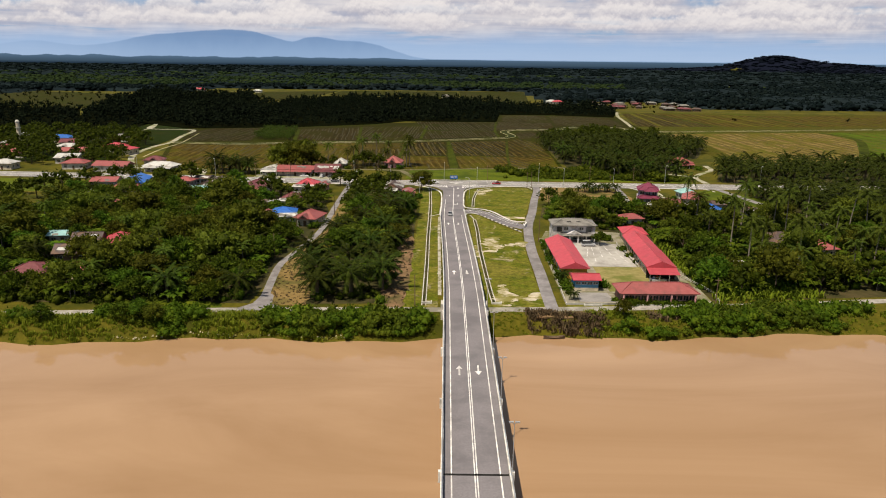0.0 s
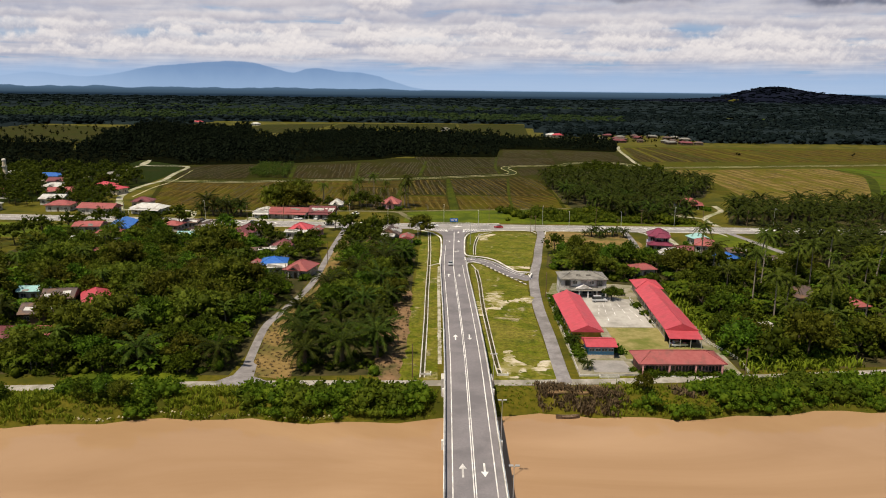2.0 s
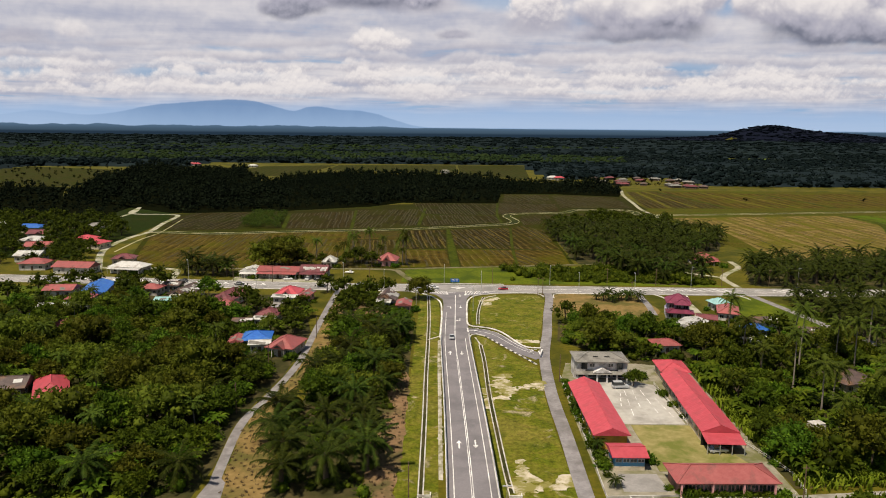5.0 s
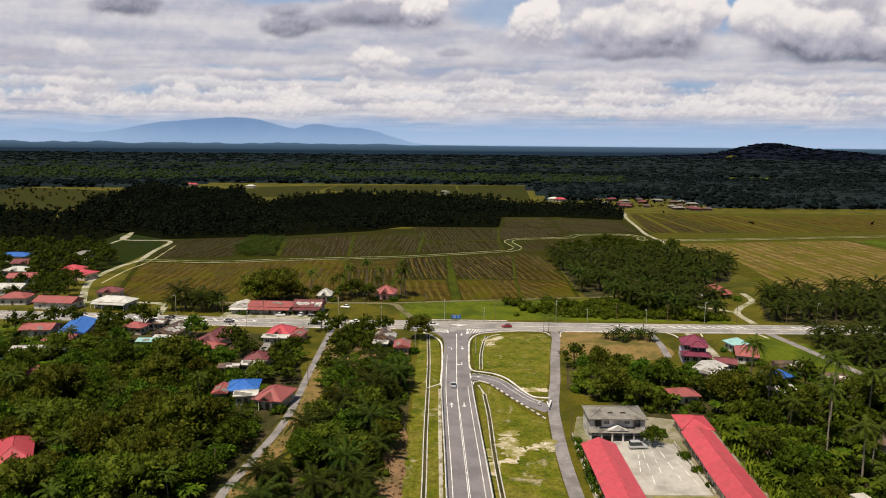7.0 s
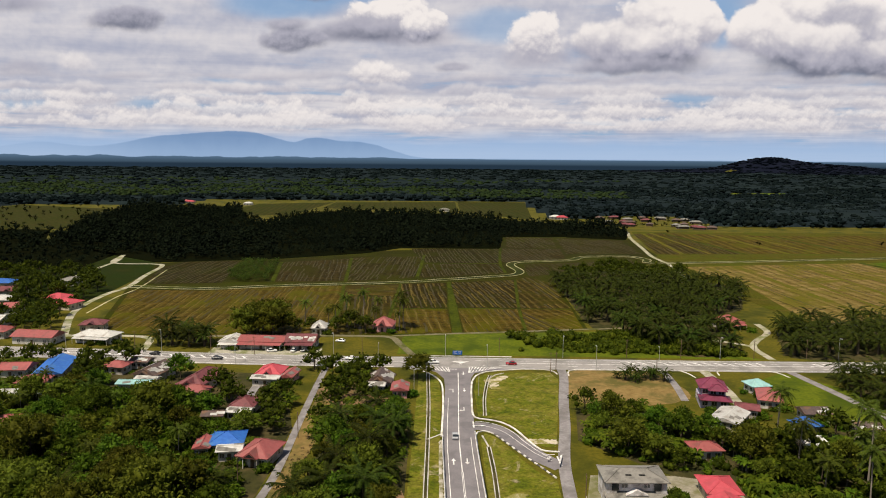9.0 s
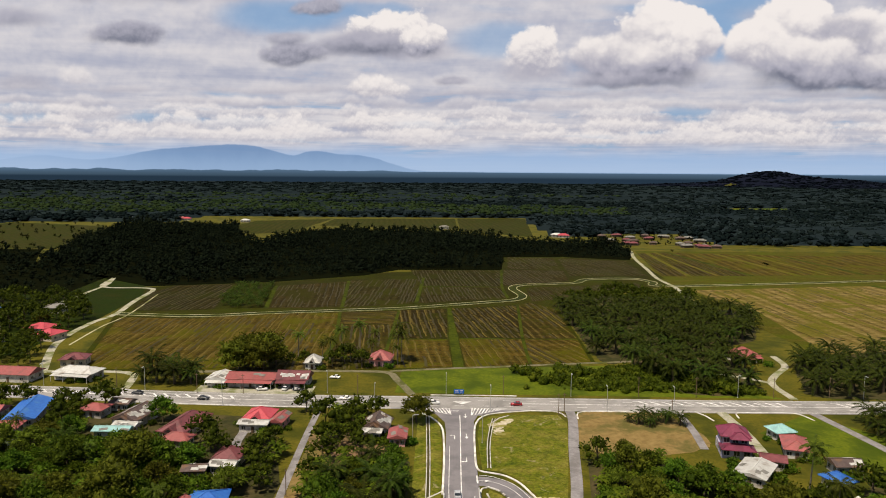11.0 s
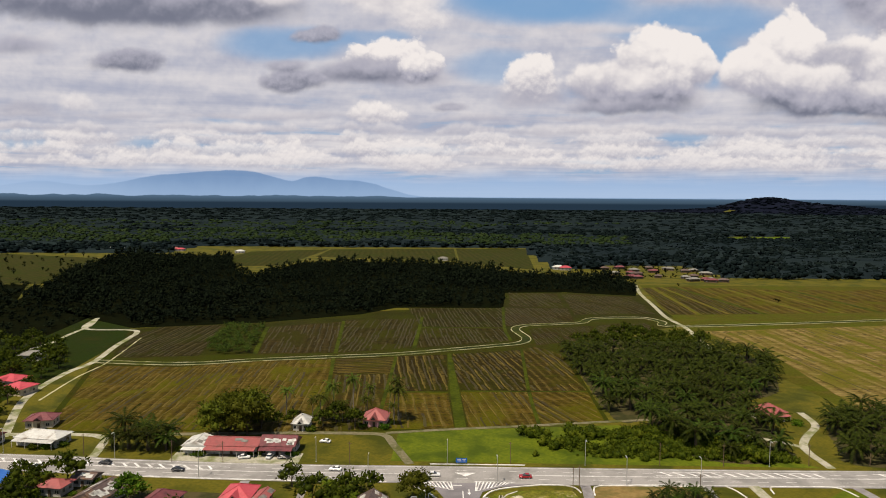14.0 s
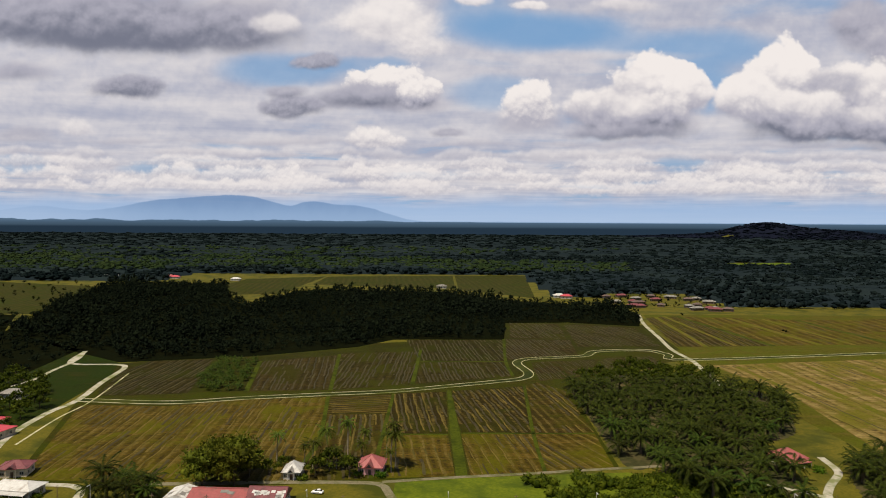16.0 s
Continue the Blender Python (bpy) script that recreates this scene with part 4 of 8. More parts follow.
plot("field_ground", [(-196, 494), (-160, 377), (-60, 376), (68, 393), (72, 520), (120, 585), (172, 610), (182, 770), (60, 800), (40, 700), (-60, 670), (-140, 630), (-215, 590)], F_BASE, "weedy banks round the rice fields", 0.004, "field", False)
plot("field_ground_far", [(-218, 590), (-190, 500), (-140, 512), (0, 532), (48, 560), (60, 612), (110, 640), (180, 650), (190, 775), (60, 800), (40, 700), (-60, 670), (-140, 630)], F_SHADEBANK, "banks round the rice fields, cloud shade painted in", 0.010, "field", False)
plot("meadow", [(-700, 400), (-300, 392), (-200, 400), (-198, 466), (-208, 576), (-225, 600), (-262, 650), (-700, 830)], F_MEADOW, "green meadow behind the town, cloud shade painted in", 0.006, "field", False)
# near-black floor: the shade under the trees laid in as ground colour
M_WOODFLOOR = surface("shaded_wood_floor", (0.003444, 0.004592, 0.002296), (0.006888, 0.00861, 0.003444), (0.005166, 0.00574, 0.002296), 0.5, 0.05, 0.95, 0.3, spec=0.0)
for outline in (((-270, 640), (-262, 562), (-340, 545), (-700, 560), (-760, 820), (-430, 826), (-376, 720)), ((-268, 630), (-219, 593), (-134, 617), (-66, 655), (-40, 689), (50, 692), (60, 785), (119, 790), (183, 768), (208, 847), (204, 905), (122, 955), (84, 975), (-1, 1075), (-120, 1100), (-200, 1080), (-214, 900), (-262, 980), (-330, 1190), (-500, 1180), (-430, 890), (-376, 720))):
    plot("wood_floor", outline, M_WOODFLOOR, "leafy floor of the wild wood, shade painted in", 0.03, smooth=False)
# dark floor colour laid in for the shade between the palms
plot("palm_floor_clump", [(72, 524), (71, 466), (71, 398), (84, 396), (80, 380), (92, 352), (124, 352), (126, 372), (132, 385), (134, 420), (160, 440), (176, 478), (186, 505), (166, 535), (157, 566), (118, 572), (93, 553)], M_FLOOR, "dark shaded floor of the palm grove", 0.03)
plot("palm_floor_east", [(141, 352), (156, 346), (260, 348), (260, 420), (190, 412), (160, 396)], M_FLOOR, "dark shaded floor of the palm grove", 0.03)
plot("field_ground_east", [(178, 405), (300, 380), (560, 420), (700, 700), (700, 850), (210, 850), (176, 640), (172, 540)], F_BASE_EAST, "weedy banks round the rice fields", 0.004, "field", False)
frng = random.Random(8)
for k, (m, angle, row_gap, pts) in enumerate(FIELDS):
    bm = bmesh.new()
    add_prism(bm, pts, GZ - 0.2, GZ + 0.02 + 0.004 * (k % 3))
    # wet: fields whose soil, mud and straw carry painted cloud shade
    wet = m in (F_SHADE, F_SHADEDARK, F_SHADEBROWN)
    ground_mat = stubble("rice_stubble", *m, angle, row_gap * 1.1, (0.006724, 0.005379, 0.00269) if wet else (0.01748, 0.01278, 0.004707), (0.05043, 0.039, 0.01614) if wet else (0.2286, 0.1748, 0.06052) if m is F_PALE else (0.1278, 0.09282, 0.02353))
    field = structure(part("field", bm, ground_mat, None), "harvested rice field with stubble in rows", "field")
    ca, sa = math.cos(radians(angle)), math.sin(radians(angle))
    cx, cy = sum(q[0] for q in pts) / len(pts), sum(q[1] for q in pts) / len(pts)
    reach = max(math.hypot(q[0] - cx, q[1] - cy) for q in pts)
    step = 3.0 if reach < 120 else 6.0
    for name, mat_, share, half, high, shift in (("straw_rows", M_SHADESTRAW if wet else M_STRAW, 0.70 if m is not F_DARK else 0.52, 0.30, 0.14, 0.0), ("mud_rows", M_MUD, 0.38 if m in (F_TAN, F_PALE, F_GREEN) else 0.70, 0.42, 0.03, 0.5)):
        V, F = [], []
        gap = row_gap * 1.1
        for r in range(int(-reach / gap), int(reach / gap) + 1):
            o = (r + shift) * gap + frng.uniform(-0.5, 0.5)
            last = None
            ph, bend = frng.uniform(0, 6), frng.uniform(-0.25, 0.25)
            for i in range(int(-reach / step), int(reach / step) + 1):
                u = i * step
                v = o + 0.18 * math.sin(u * 0.3 + ph) + 1.5 * noise.noise((u * 0.016, o * 0.02, k * 3.1)) + 0.5 * noise.noise((u * 0.08, o * 0.3, k * 1.7)) + bend
                x, y = cx + u * ca - v * sa, cy + u * sa + v * ca
                keep = inside(x, y, pts) and noise.noise((u * 0.022 + 9, o * 0.09, k * 7.7 + shift * 40)) * 0.9 + frng.uniform(-0.05, 0.05) + 0.5 < share
                if keep:
                    wd = half * frng.uniform(0.6, 1.25) * (1.0 if gap < 4.2 else 1.6)
                    b = len(V)
                    V += [(x + sa * wd, y - ca * wd, GZ + 0.015), (x, y, GZ + 0.045 + high), (x - sa * wd, y + ca * wd, GZ + 0.015)]
                    if last is not None:
                        F += [(last, b, b + 1, last + 1), (last + 1, b + 1, b + 2, last + 2)]
                    last = b
                else:
                    last = None
        if F:
            tagged(mesh_ob(name, V, F, mat_, field), kind="stuff")
for m, pts in FAR_FIELDS:
    m = stubble("far_green_shoots", *F_GREEN) if m is F_GREEN else m
    bm = bmesh.new()
    add_prism(bm, pts, GZ - 0.2, GZ + 0.02)
    structure(part("far_field", bm, m, None), "distant olive rice field", "field")
for line, half in ((((-57, 400), (-56, 430), (-64, 505)), 1.0), (((-28.5, 382), (-28.5, 512)), 0.9), (((-28, 437), (1, 437)), 0.7), (((8, 439), (39, 439), (68, 439)), 0.8), (((38, 390), (40, 440), (47, 531)), 0.8), (((-65, 518), (-75, 625)), 1.2), (((-19, 534), (-17, 645)), 1.2), (((-17, 601.5), (43, 601.5)), 1.0), (((43, 556), (43, 604), (50, 694)), 1.1), (((-112, 515), (-126, 600)), 1.4), (((262, 430), (332, 560), (332, 622)), 3.0), (((260, 667), (242, 840)), 2.5), (((361, 680), (353, 815)), 3.0)):
    structure(strip("field_bank", line, -half, half, GZ + 0.075, M_BANKGRASS, 0.2, 4.0), "narrow grassy bank between rice fields", "field")
for line, half in ((((203, 455), (197, 588)), 1.2), (((222, 425), (222, 597)), 1.8), (((240, 428), (247, 602)), 1.0), (((268, 470), (276, 606)), 1.4), (((292, 505), (300, 612)), 1.0), (((205, 664), (218, 832)), 1.4), (((230, 668), (228, 838)), 1.2), (((300, 672), (290, 826)), 2.0), (((328, 676), (322, 820)), 1.4)):
    structure(strip("field_bank", line, -half * 1.5, half * 1.5, GZ + 0.075, M_STRIPE, 0.2, 4.0), "strip of fresh grass between stubble rows", "field")
plot("field_bank", [(3.5, 384), (8, 384), (6.5, 440), (3.5, 519), (1.5, 519), (2, 440)], M_BANKGRASS, "green grassy path between rice fields", 0.06, smooth=False)

# canal: pale concrete edges with dark water between, and the farm tracks
CANAL = ((-194, 494), (-145, 490), (-107, 500), (-65, 509), (-28, 517), (4, 530), (30, 541), (48, 550), (54, 566), (50, 596), (58, 611), (82, 618), (102, 624), (112, 640), (130, 646), (155, 646), (164, 630), (174, 612), (330, 640), (600, 700))
for name, a, b, z, m, label in (("canal_edge", -3.3, -2.75, 0.28, M_EDGE, "pale concrete canal edge"), ("canal_edge", 2.75, 3.3, 0.28, M_EDGE, "pale concrete canal edge"), ("canal_water", -2.7, 2.7, 0.05, M_CANAL, "dark shallow irrigation canal")):
    structure(strip(name, CANAL, a, b, GZ + z, m, 0.4, 4.0), label, "canal")
TRACKS = (
    (((-170, 372), (-192, 423), (-198, 466), (-196, 494), (-203, 535), (-208, 576), (-218, 586), (-250, 590), (-262, 632)), 1.8, M_PALE, "pale gravel farm track"),
    (((-184, 420), (-188, 460), (-188, 494), (-198, 560)), 0.5, M_EDGE, "pale concrete farm drain"),
    (((-262, 632), (-252, 600), (-250, 570), (-248, 531), (-270, 480)), 1.4, M_PALE, "pale gravel farm track"),
    (((164, 532), (169, 570), (174, 608), (174, 650), (182, 710), (192, 785), (206, 850)), 1.7, M_PALE, "pale gravel farm track"),
    (((133, 345), (133.5, 364), (141, 377), (152, 391), (154.5, 408)), 1.5, M_PALE, "pale gravel farm track"),
    (((133.5, 366), (128, 371), (118, 378)), 1.2, M_PALE, "pale gravel driveway"),
    (((-13, 347), (-20, 366), (-25, 377), (-40, 378.5), (-60, 378.5), (-110, 376)), 1.6, M_TRACK, "narrow worn lane behind the shops"),
    (((-24, 379), (3, 384), (27, 387.5), (53, 392), (85, 397)), 1.2, M_TRACK, "narrow field track"),
    (((-126, 352), (-128, 362), (-135, 374), (-170, 375)), 1.6, M_PALE, "pale gravel driveway"),
    (((132, 329), (137, 300), (140, 280), (146, 255)), 1.7, M_LANE, "narrow concrete lane"),
    (((83.5, 329), (82.5, 312), (80.5, 296)), 1.3, M_LANE, "narrow worn driveway"),
    (((-66, 332), (-66.5, 300), (-63, 285)), 1.5, M_LANE, "narrow driveway"),
    (((99, 330), (99, 310), (97, 290)), 1.8, M_PALE, "pale concrete driveway"),
)
for k, (pts, half, m, label) in enumerate(TRACKS):
    structure(strip("track", pts, -half, half, GZ + 0.050 + 0.006 * k, m, 0.3, 4.0), label, "track")


# ---- road paint, kerbs, drains ----
def road_z(x, y):
    return deck_z(x, y) if y < 300 else GZ + 0.124


def paint(points, width, parent, name="line", z=None, step=3.0, dz=0.012):
    f = z or road_z
    bm = bmesh.new()
    ribbon(bm, smooth_line(points, step) if len(points) > 2 else [Vector(p) for p in points], -width / 2, width / 2, lambda x, y: f(x, y) + dz, 0.01)
    return part(name, bm, M_PAINT, parent)


def flat_z(x, y):
    return GZ + 0.124


markings = structure(new("road_markings"), "white painted road lines, arrows and hatching", "road marking")
pts = [(q.x, q.y) for q in stem if q.y <= 327]
sl = [Vector(p) for p in pts]
for name, off, y0, y1, wdt in (("edge_line", -3.4, -140, 300, 0.2), ("edge_line", 3.4, -140, 262, 0.2), ("centre_line", -0.17, -140, 240, 0.17), ("centre_line", 0.17, -140, 240, 0.17), ("centre_line", 0.0, 238, 328, 0.3)):
    line = [q for q in offset_line(sl, off) if y0 <= q.y <= y1]
    bm = bmesh.new()
    ribbon(bm, line, -wdt / 2, wdt / 2, lambda x, y: road_z(x, y) + 0.012, 0.01)
    part(name, bm, M_PAINT, markings)


def arrow(x, y, turn=0.0, bend=0):
    """A painted arrow; bend: -1 or 1 for a turn arrow."""
    bm = bmesh.new()
    if bend:
        shape = [[(-0.14, -2.2), (0.14, -2.2), (0.14, 0.9), (-0.14, 0.9)], [(0.14 * bend, 0.6), (1.0 * bend, 0.6), (1.0 * bend, 0.9), (0.14 * bend, 0.9)], [(0.9 * bend, 0.2), (1.7 * bend, 0.75), (0.9 * bend, 1.3)]]
    else:
        shape = [[(-0.17, -2.2), (0.17, -2.2), (0.17, 0.5), (-0.17, 0.5)], [(-0.65, 0.4), (0.65, 0.4), (0.0, 2.0)]]
    m = Matrix.Rotation(radians(turn), 3, "Z")
    for poly in shape:
        vs = [m @ Vector((px, py, 0)) for px, py in poly]
        q = [bm.verts.new((x + v.x, y + v.y, road_z(x + v.x, y + v.y) + 0.02)) for v in vs]
        bm.faces.new(q)
    return part("arrow", bm, M_PAINT, markings)


for x, y, t, b in ((3.75, 114, 0, 0), (7.25, 114, 180, 0), (3.4, 177, 0, 0), (6.9, 177, 180, 0), (2.0, 245, 0, 0), (5.6, 245, 180, 0), (2.6, 305, 0, -1), (6.5, 305, 180, 0), (5.9, 286, 180, 1), (6.7, 324, 180, 0), (10.2, 271.8, 270, 0), (27.6, 249, 225, 1)):
    arrow(x, y, t, b)
# give-way and stop bars
for p in (((1.8, 329.2), (4.6, 329.2)), ((8.4, 270.2), (8.4, 275.4)), ((29.8, 244.3), (31.2, 250.0))):
    paint(p, 0.45, markings, "stop_bar")
paint(((30.2, 251.0), (30.5, 245.0)), 0.4, markings, "stop_bar", flat_z)
# main road lines
for o, dash, wdt in ((-6.1, 0, 0.18), (6.3, 0, 0.18), (-0.15, 0, 0.16), (0.25, 0, 0.16), (3.3, 1, 0.16), (-3.0, 1, 0.16)):
    line = [q for q in offset_line(main_line, o) if -340 < q.x < 420 and not (o > 6 and -18 < q.x < 46)]
    if not dash:
        runs = [[q for q in line if q.x < 14], [q for q in line if q.x >= 14]] if o > 6 else [[q for q in line if q.x < -6], [q for q in line if q.x > 16]] if abs(o) < 1 else [line]
        for run in runs:
            bm = bmesh.new()
            ribbon(bm, run, -wdt / 2, wdt / 2, flat_z(0, 0) + 0.01, 0.01)
            part("edge_line", bm, M_PAINT, markings)
    else:
        for x in range(-240, 240, 9):
            y = main_y(x) - o
            paint(((x, y), (x + 3.6, main_y(x + 3.6) - o)), wdt, markings, "dash", flat_z)


def hatch(outline_a, outline_b, n, width=0.45, slant=0.12):
    """Slanting bars between two edges, with the edges painted too."""
    a0, a1, b0, b1 = (Vector(q) for q in (*outline_a, *outline_b))
    for k in range(n):
        t = (k + 0.5) / n
        p, q = a0.lerp(a1, t), b0.lerp(b1, max(0.0, min(1.0, t + slant)))
        if (p - q).length > 0.5:
            paint(((p.x, p.y), (q.x, q.y)), width, markings, "hatch_bar", flat_z)
    paint(((a0.x, a0.y), (a1.x, a1.y)), 0.2, markings, "hatch_edge", flat_z)
    paint(((b0.x, b0.y), (b1.x, b1.y)), 0.2, markings, "hatch_edge", flat_z)


hatch(((-12, 332.4), (1.6, 332.0)), ((-12, 332.2), (1.6, 325.5)), 11)
hatch(((22, 332.0), (8.8, 332.4)), ((22, 331.8), (8.8, 324.8)), 11)
hatch(((70, 341.0), (126, 340.2)), ((70, 338.0), (126, 336.4)), 13, 0.75, 0.055)
hatch(((-168, 351.6), (-80, 344.2)), ((-168, 348.2), (-80, 341.2)), 20, 0.75, 0.035)
hatch(((144, 340.0), (196, 340.6)), ((144, 336.4), (196, 337.4)), 13, 0.75, 0.055)
bm = bmesh.new()
bm.faces.new([bm.verts.new((x, y, GZ + 0.14)) for x, y in ((2.4, 339.6), (9.6, 339.6), (6.0, 336.4))])
part("chevron", bm, M_PAINT, markings)
# slip road lines
paint([(9.0, 276.0), (13, 275.0), (18.6, 270.0), (22.8, 260.0), (26.6, 252.6), (29.8, 252.2)], 0.22, markings, "edge_line", flat_z, 1.5)
paint([(9.5, 272.4), (13, 271.6), (17.4, 267.4), (21.2, 259.5), (24.5, 253), (28.5, 248)], 0.18, markings, "centre_line", flat_z, 1.5)


def kerb(points, width, high, label="white painted concrete kerb", pieces=False, step=1.3):
    line = smooth_line(points, step)
    if not pieces:
        bm = bmesh.new()
        ribbon(bm, line, -width / 2, width / 2, GZ + high, high + 0.2)
        return structure(part("kerb", bm, M_KERB, None), label, "kerb")
    top = structure(new("kerb"), label, "kerb")
    for k, (a, b) in enumerate(zip(line, line[1:])):
        bm = bmesh.new()
        ribbon(bm, [a, b.lerp(a, 0.03)], -width / 2, width / 2, GZ + high, high + 0.2)
        part("kerb_stone", bm, M_KERB if k % 2 else M_DARKKERB, top)
    return top


M_DARKKERB = surface("kerb_black", (0.05, 0.05, 0.05), (0.09, 0.085, 0.08), (0.16, 0.15, 0.14), 2.0, 0.3, 0.85, 0.1)
kerb([(-14, 330.2), (-9.2, 327.0), (-4.8, 321.5), (-1.6, 313), (-0.9, 300), (-0.9, 283), (-1.3, 264)], 0.6, 0.22)
kerb([(30, 330.0), (18, 327.2), (12.6, 323.4), (9.9, 316), (9.0, 305), (8.7, 294), (8.5, 284), (9.3, 279.2), (12.2, 277.8), (16.5, 275.8), (20.2, 271.0), (23.0, 263.5), (25.5, 257.0), (27.5, 254.6), (31.4, 254.0)], 0.6, 0.22)
kerb([(30, 330.0), (38, 329.6), (41.0, 327.6), (42.0, 324.0)], 0.5, 0.22)
kerb([(46.0, 322), (46.6, 326.6), (49, 329.4), (60, 329.6), (83, 329.0)], 0.5, 0.22)
kerb([(8.9, 258), (8.8, 264.5), (9.5, 267.6), (11.3, 268.6), (14.2, 266.3)], 0.5, 0.25)
kerb([(14.2, 266.3), (17.3, 259.8), (20.6, 252.8), (24.2, 245.8), (28.0, 238.0)], 0.45, 0.25, "kerb of white and black painted stones", True)
kerb([(-110, 335.6), (-80, 333.6), (-50, 332.2), (-20, 331.6)], 0.4, 0.2)
kerb([(90, 329.6), (92, 326), (93, 321)], 0.5, 0.2)
kerb([(103, 324), (104, 328.6), (108, 329.6), (124, 329.4), (127, 327), (128.5, 322)], 0.5, 0.2)
kerb([(-6, 347.0), (10, 346.8), (27, 346.4)], 0.5, 0.25)

# concrete drains in the grass: two pale lips with a dark channel
for pts, half in ((((-6.6, 324), (-5.6, 290), (-5.2, 258), (-5.0, 228), (-4.6, 200), (-4.3, 160)), 0.35), (((12.0, 257), (12.4, 240), (12.2, 215), (12.6, 190), (13.0, 172), (13.4, 163)), 0.36), (((16.6, 322), (15.0, 313), (13.2, 298), (12.3, 281)), 0.3)):
    for a, b, dz, m, nm in ((-half - 0.28, -half, 0.12, M_CONC, "drain_lip"), (half, half + 0.28, 0.12, M_CONC, "drain_lip"), (-half, half, 0.072, M_FLOOR, "drain_channel")):
        structure(strip(nm, pts, a, b, GZ + dz, m, 0.3), "concrete roadside drain", "drain")
structure(strip("drain_branch", ((12.0, 257), (11.2, 262), (10.6, 265)), -0.25, 0.25, GZ + 0.1, M_CONC), "concrete drain branch", "drain")
structure(strip("drain_branch", ((15.8, 318), (18.5, 322.5), (22, 325)), -0.25, 0.25, GZ + 0.1, M_CONC), "concrete drain branch", "drain")
structure(strip("drain_branch", ((-5.3, 262), (-2.8, 264.5), (-1.4, 266)), -0.25, 0.25, GZ + 0.1, M_CONC), "concrete drain branch", "drain")
# rubble along the foot of the ramp wall
M_RUBBLE = surface("pale_rubble", (0.40, 0.37, 0.31), (0.60, 0.56, 0.49), (0.20, 0.19, 0.09), 0.9, 0.3, 0.95, 0.5, vary=0.15)
structure(strip("rubble_bed", ((-0.4, 168), (-0.9, 205), (-1.4, 240), (-1.5, 258)), -0.45, 0.45, GZ + 0.05, M_RUBBLE), "pale rubble bed at the foot of the ramp wall", "rubble")
rr = random.Random(3)
V, F = [], []
for _ in range(420):
    y = rr.uniform(170, 262)
    x = -0.35 - 0.011 * (y - 165) + rr.gauss(0, 0.22)
    s = rr.uniform(0.1, 0.34)
    o = len(V)
    V += [(x + s * a * rr.uniform(0.7, 1.2), y + s * b * rr.uniform(0.7, 1.2), GZ + 0.05 + s * c * 0.7) for a, b, c in ((-1, -1, -0.6), (1, -1, -0.6), (1, 1, -0.6), (-1, 1, -0.6), (-0.6, -0.6, 0.7), (0.6, -0.6, 0.6), (0.6, 0.6, 0.7), (-0.6, 0.6, 0.6))]
    F += [tuple(o + i for i in f) for f in ((4, 5, 6, 7), (0, 1, 5, 4), (1, 2, 6, 5), (2, 3, 7, 6), (3, 0, 4, 7))]
tagged(mesh_ob("rubble", V, F, M_RUBBLE), "pale rubble stones along the foot of the wall", "stones", kind="stuff")
V, F = [], []
for _ in range(150):
    x = rr.uniform(-75, -20)
    y = bank_line(x) + rr.uniform(0.9, 1.6)
    s = rr.uniform(0.08, 0.25)
    o, z = len(V), ground_z(x, y) + 0.1
    V += [(x + s * a * rr.uniform(0.7, 1.2), y + s * b * rr.uniform(0.7, 1.2), z + s * c * 0.7) for a, b, c in ((-1, -1, -0.6), (1, -1, -0.6), (1, 1, -0.6), (-1, 1, -0.6), (-0.6, -0.6, 0.7), (0.6, -0.6, 0.6), (0.6, 0.6, 0.7), (-0.6, 0.6, 0.6))]
    F += [tuple(o + i for i in f) for f in ((4, 5, 6, 7), (0, 1, 5, 4), (1, 2, 6, 5), (2, 3, 7, 6), (3, 0, 4, 7))]
tagged(mesh_ob("bank_stones", V, F, M_SAND), "pale stones along the water's edge", "stones", kind="stuff")


# ---- houses ----
KEEP_OUT = []      # footprints that plants keep clear of: x, y, radius
def roof_solid(bm, w, d, h, rise, kind, eave=0.7, thick=0.14):
    """A hipped or gabled roof with thickness over a w by d house; the ridge runs along the longer side."""
    a, b = w / 2 + eave, d / 2 + eave
    z0 = h - rise * eave / (min(w, d) / 2 + eave) * 0.0
    turn = d > w
    if turn:
        a, b = b, a
    run = 0.0 if kind == "gable" else min(a * 0.92, b * 0.95)
    for dz in (0.0,):
        low = [(-a, -b), (a, -b), (a, b), (-a, b)]
        e = [bm.verts.new((x, y, z0)) for x, y in low] + [bm.verts.new((x, y, z0 - thick)) for x, y in low]
        r = [bm.verts.new((-a + run, 0, z0 + rise)), bm.verts.new((a - run, 0, z0 + rise))]
        for q in ((e[0], e[1], r[1], r[0]), (e[2], e[3], r[0], r[1]), (e[1], e[2], r[1]), (e[3], e[0], r[0])):
            bm.faces.new(q)
        for i in range(4):
            j = (i + 1) % 4
            bm.faces.new((e[i], e[i + 4], e[j + 4], e[j]))
        bm.faces.new((e[7], e[6], e[5], e[4]))
    if turn:
        bmesh.ops.rotate(bm, verts=bm.verts, cent=(0, 0, 0), matrix=Matrix.Rotation(radians(90), 3, "Z"))


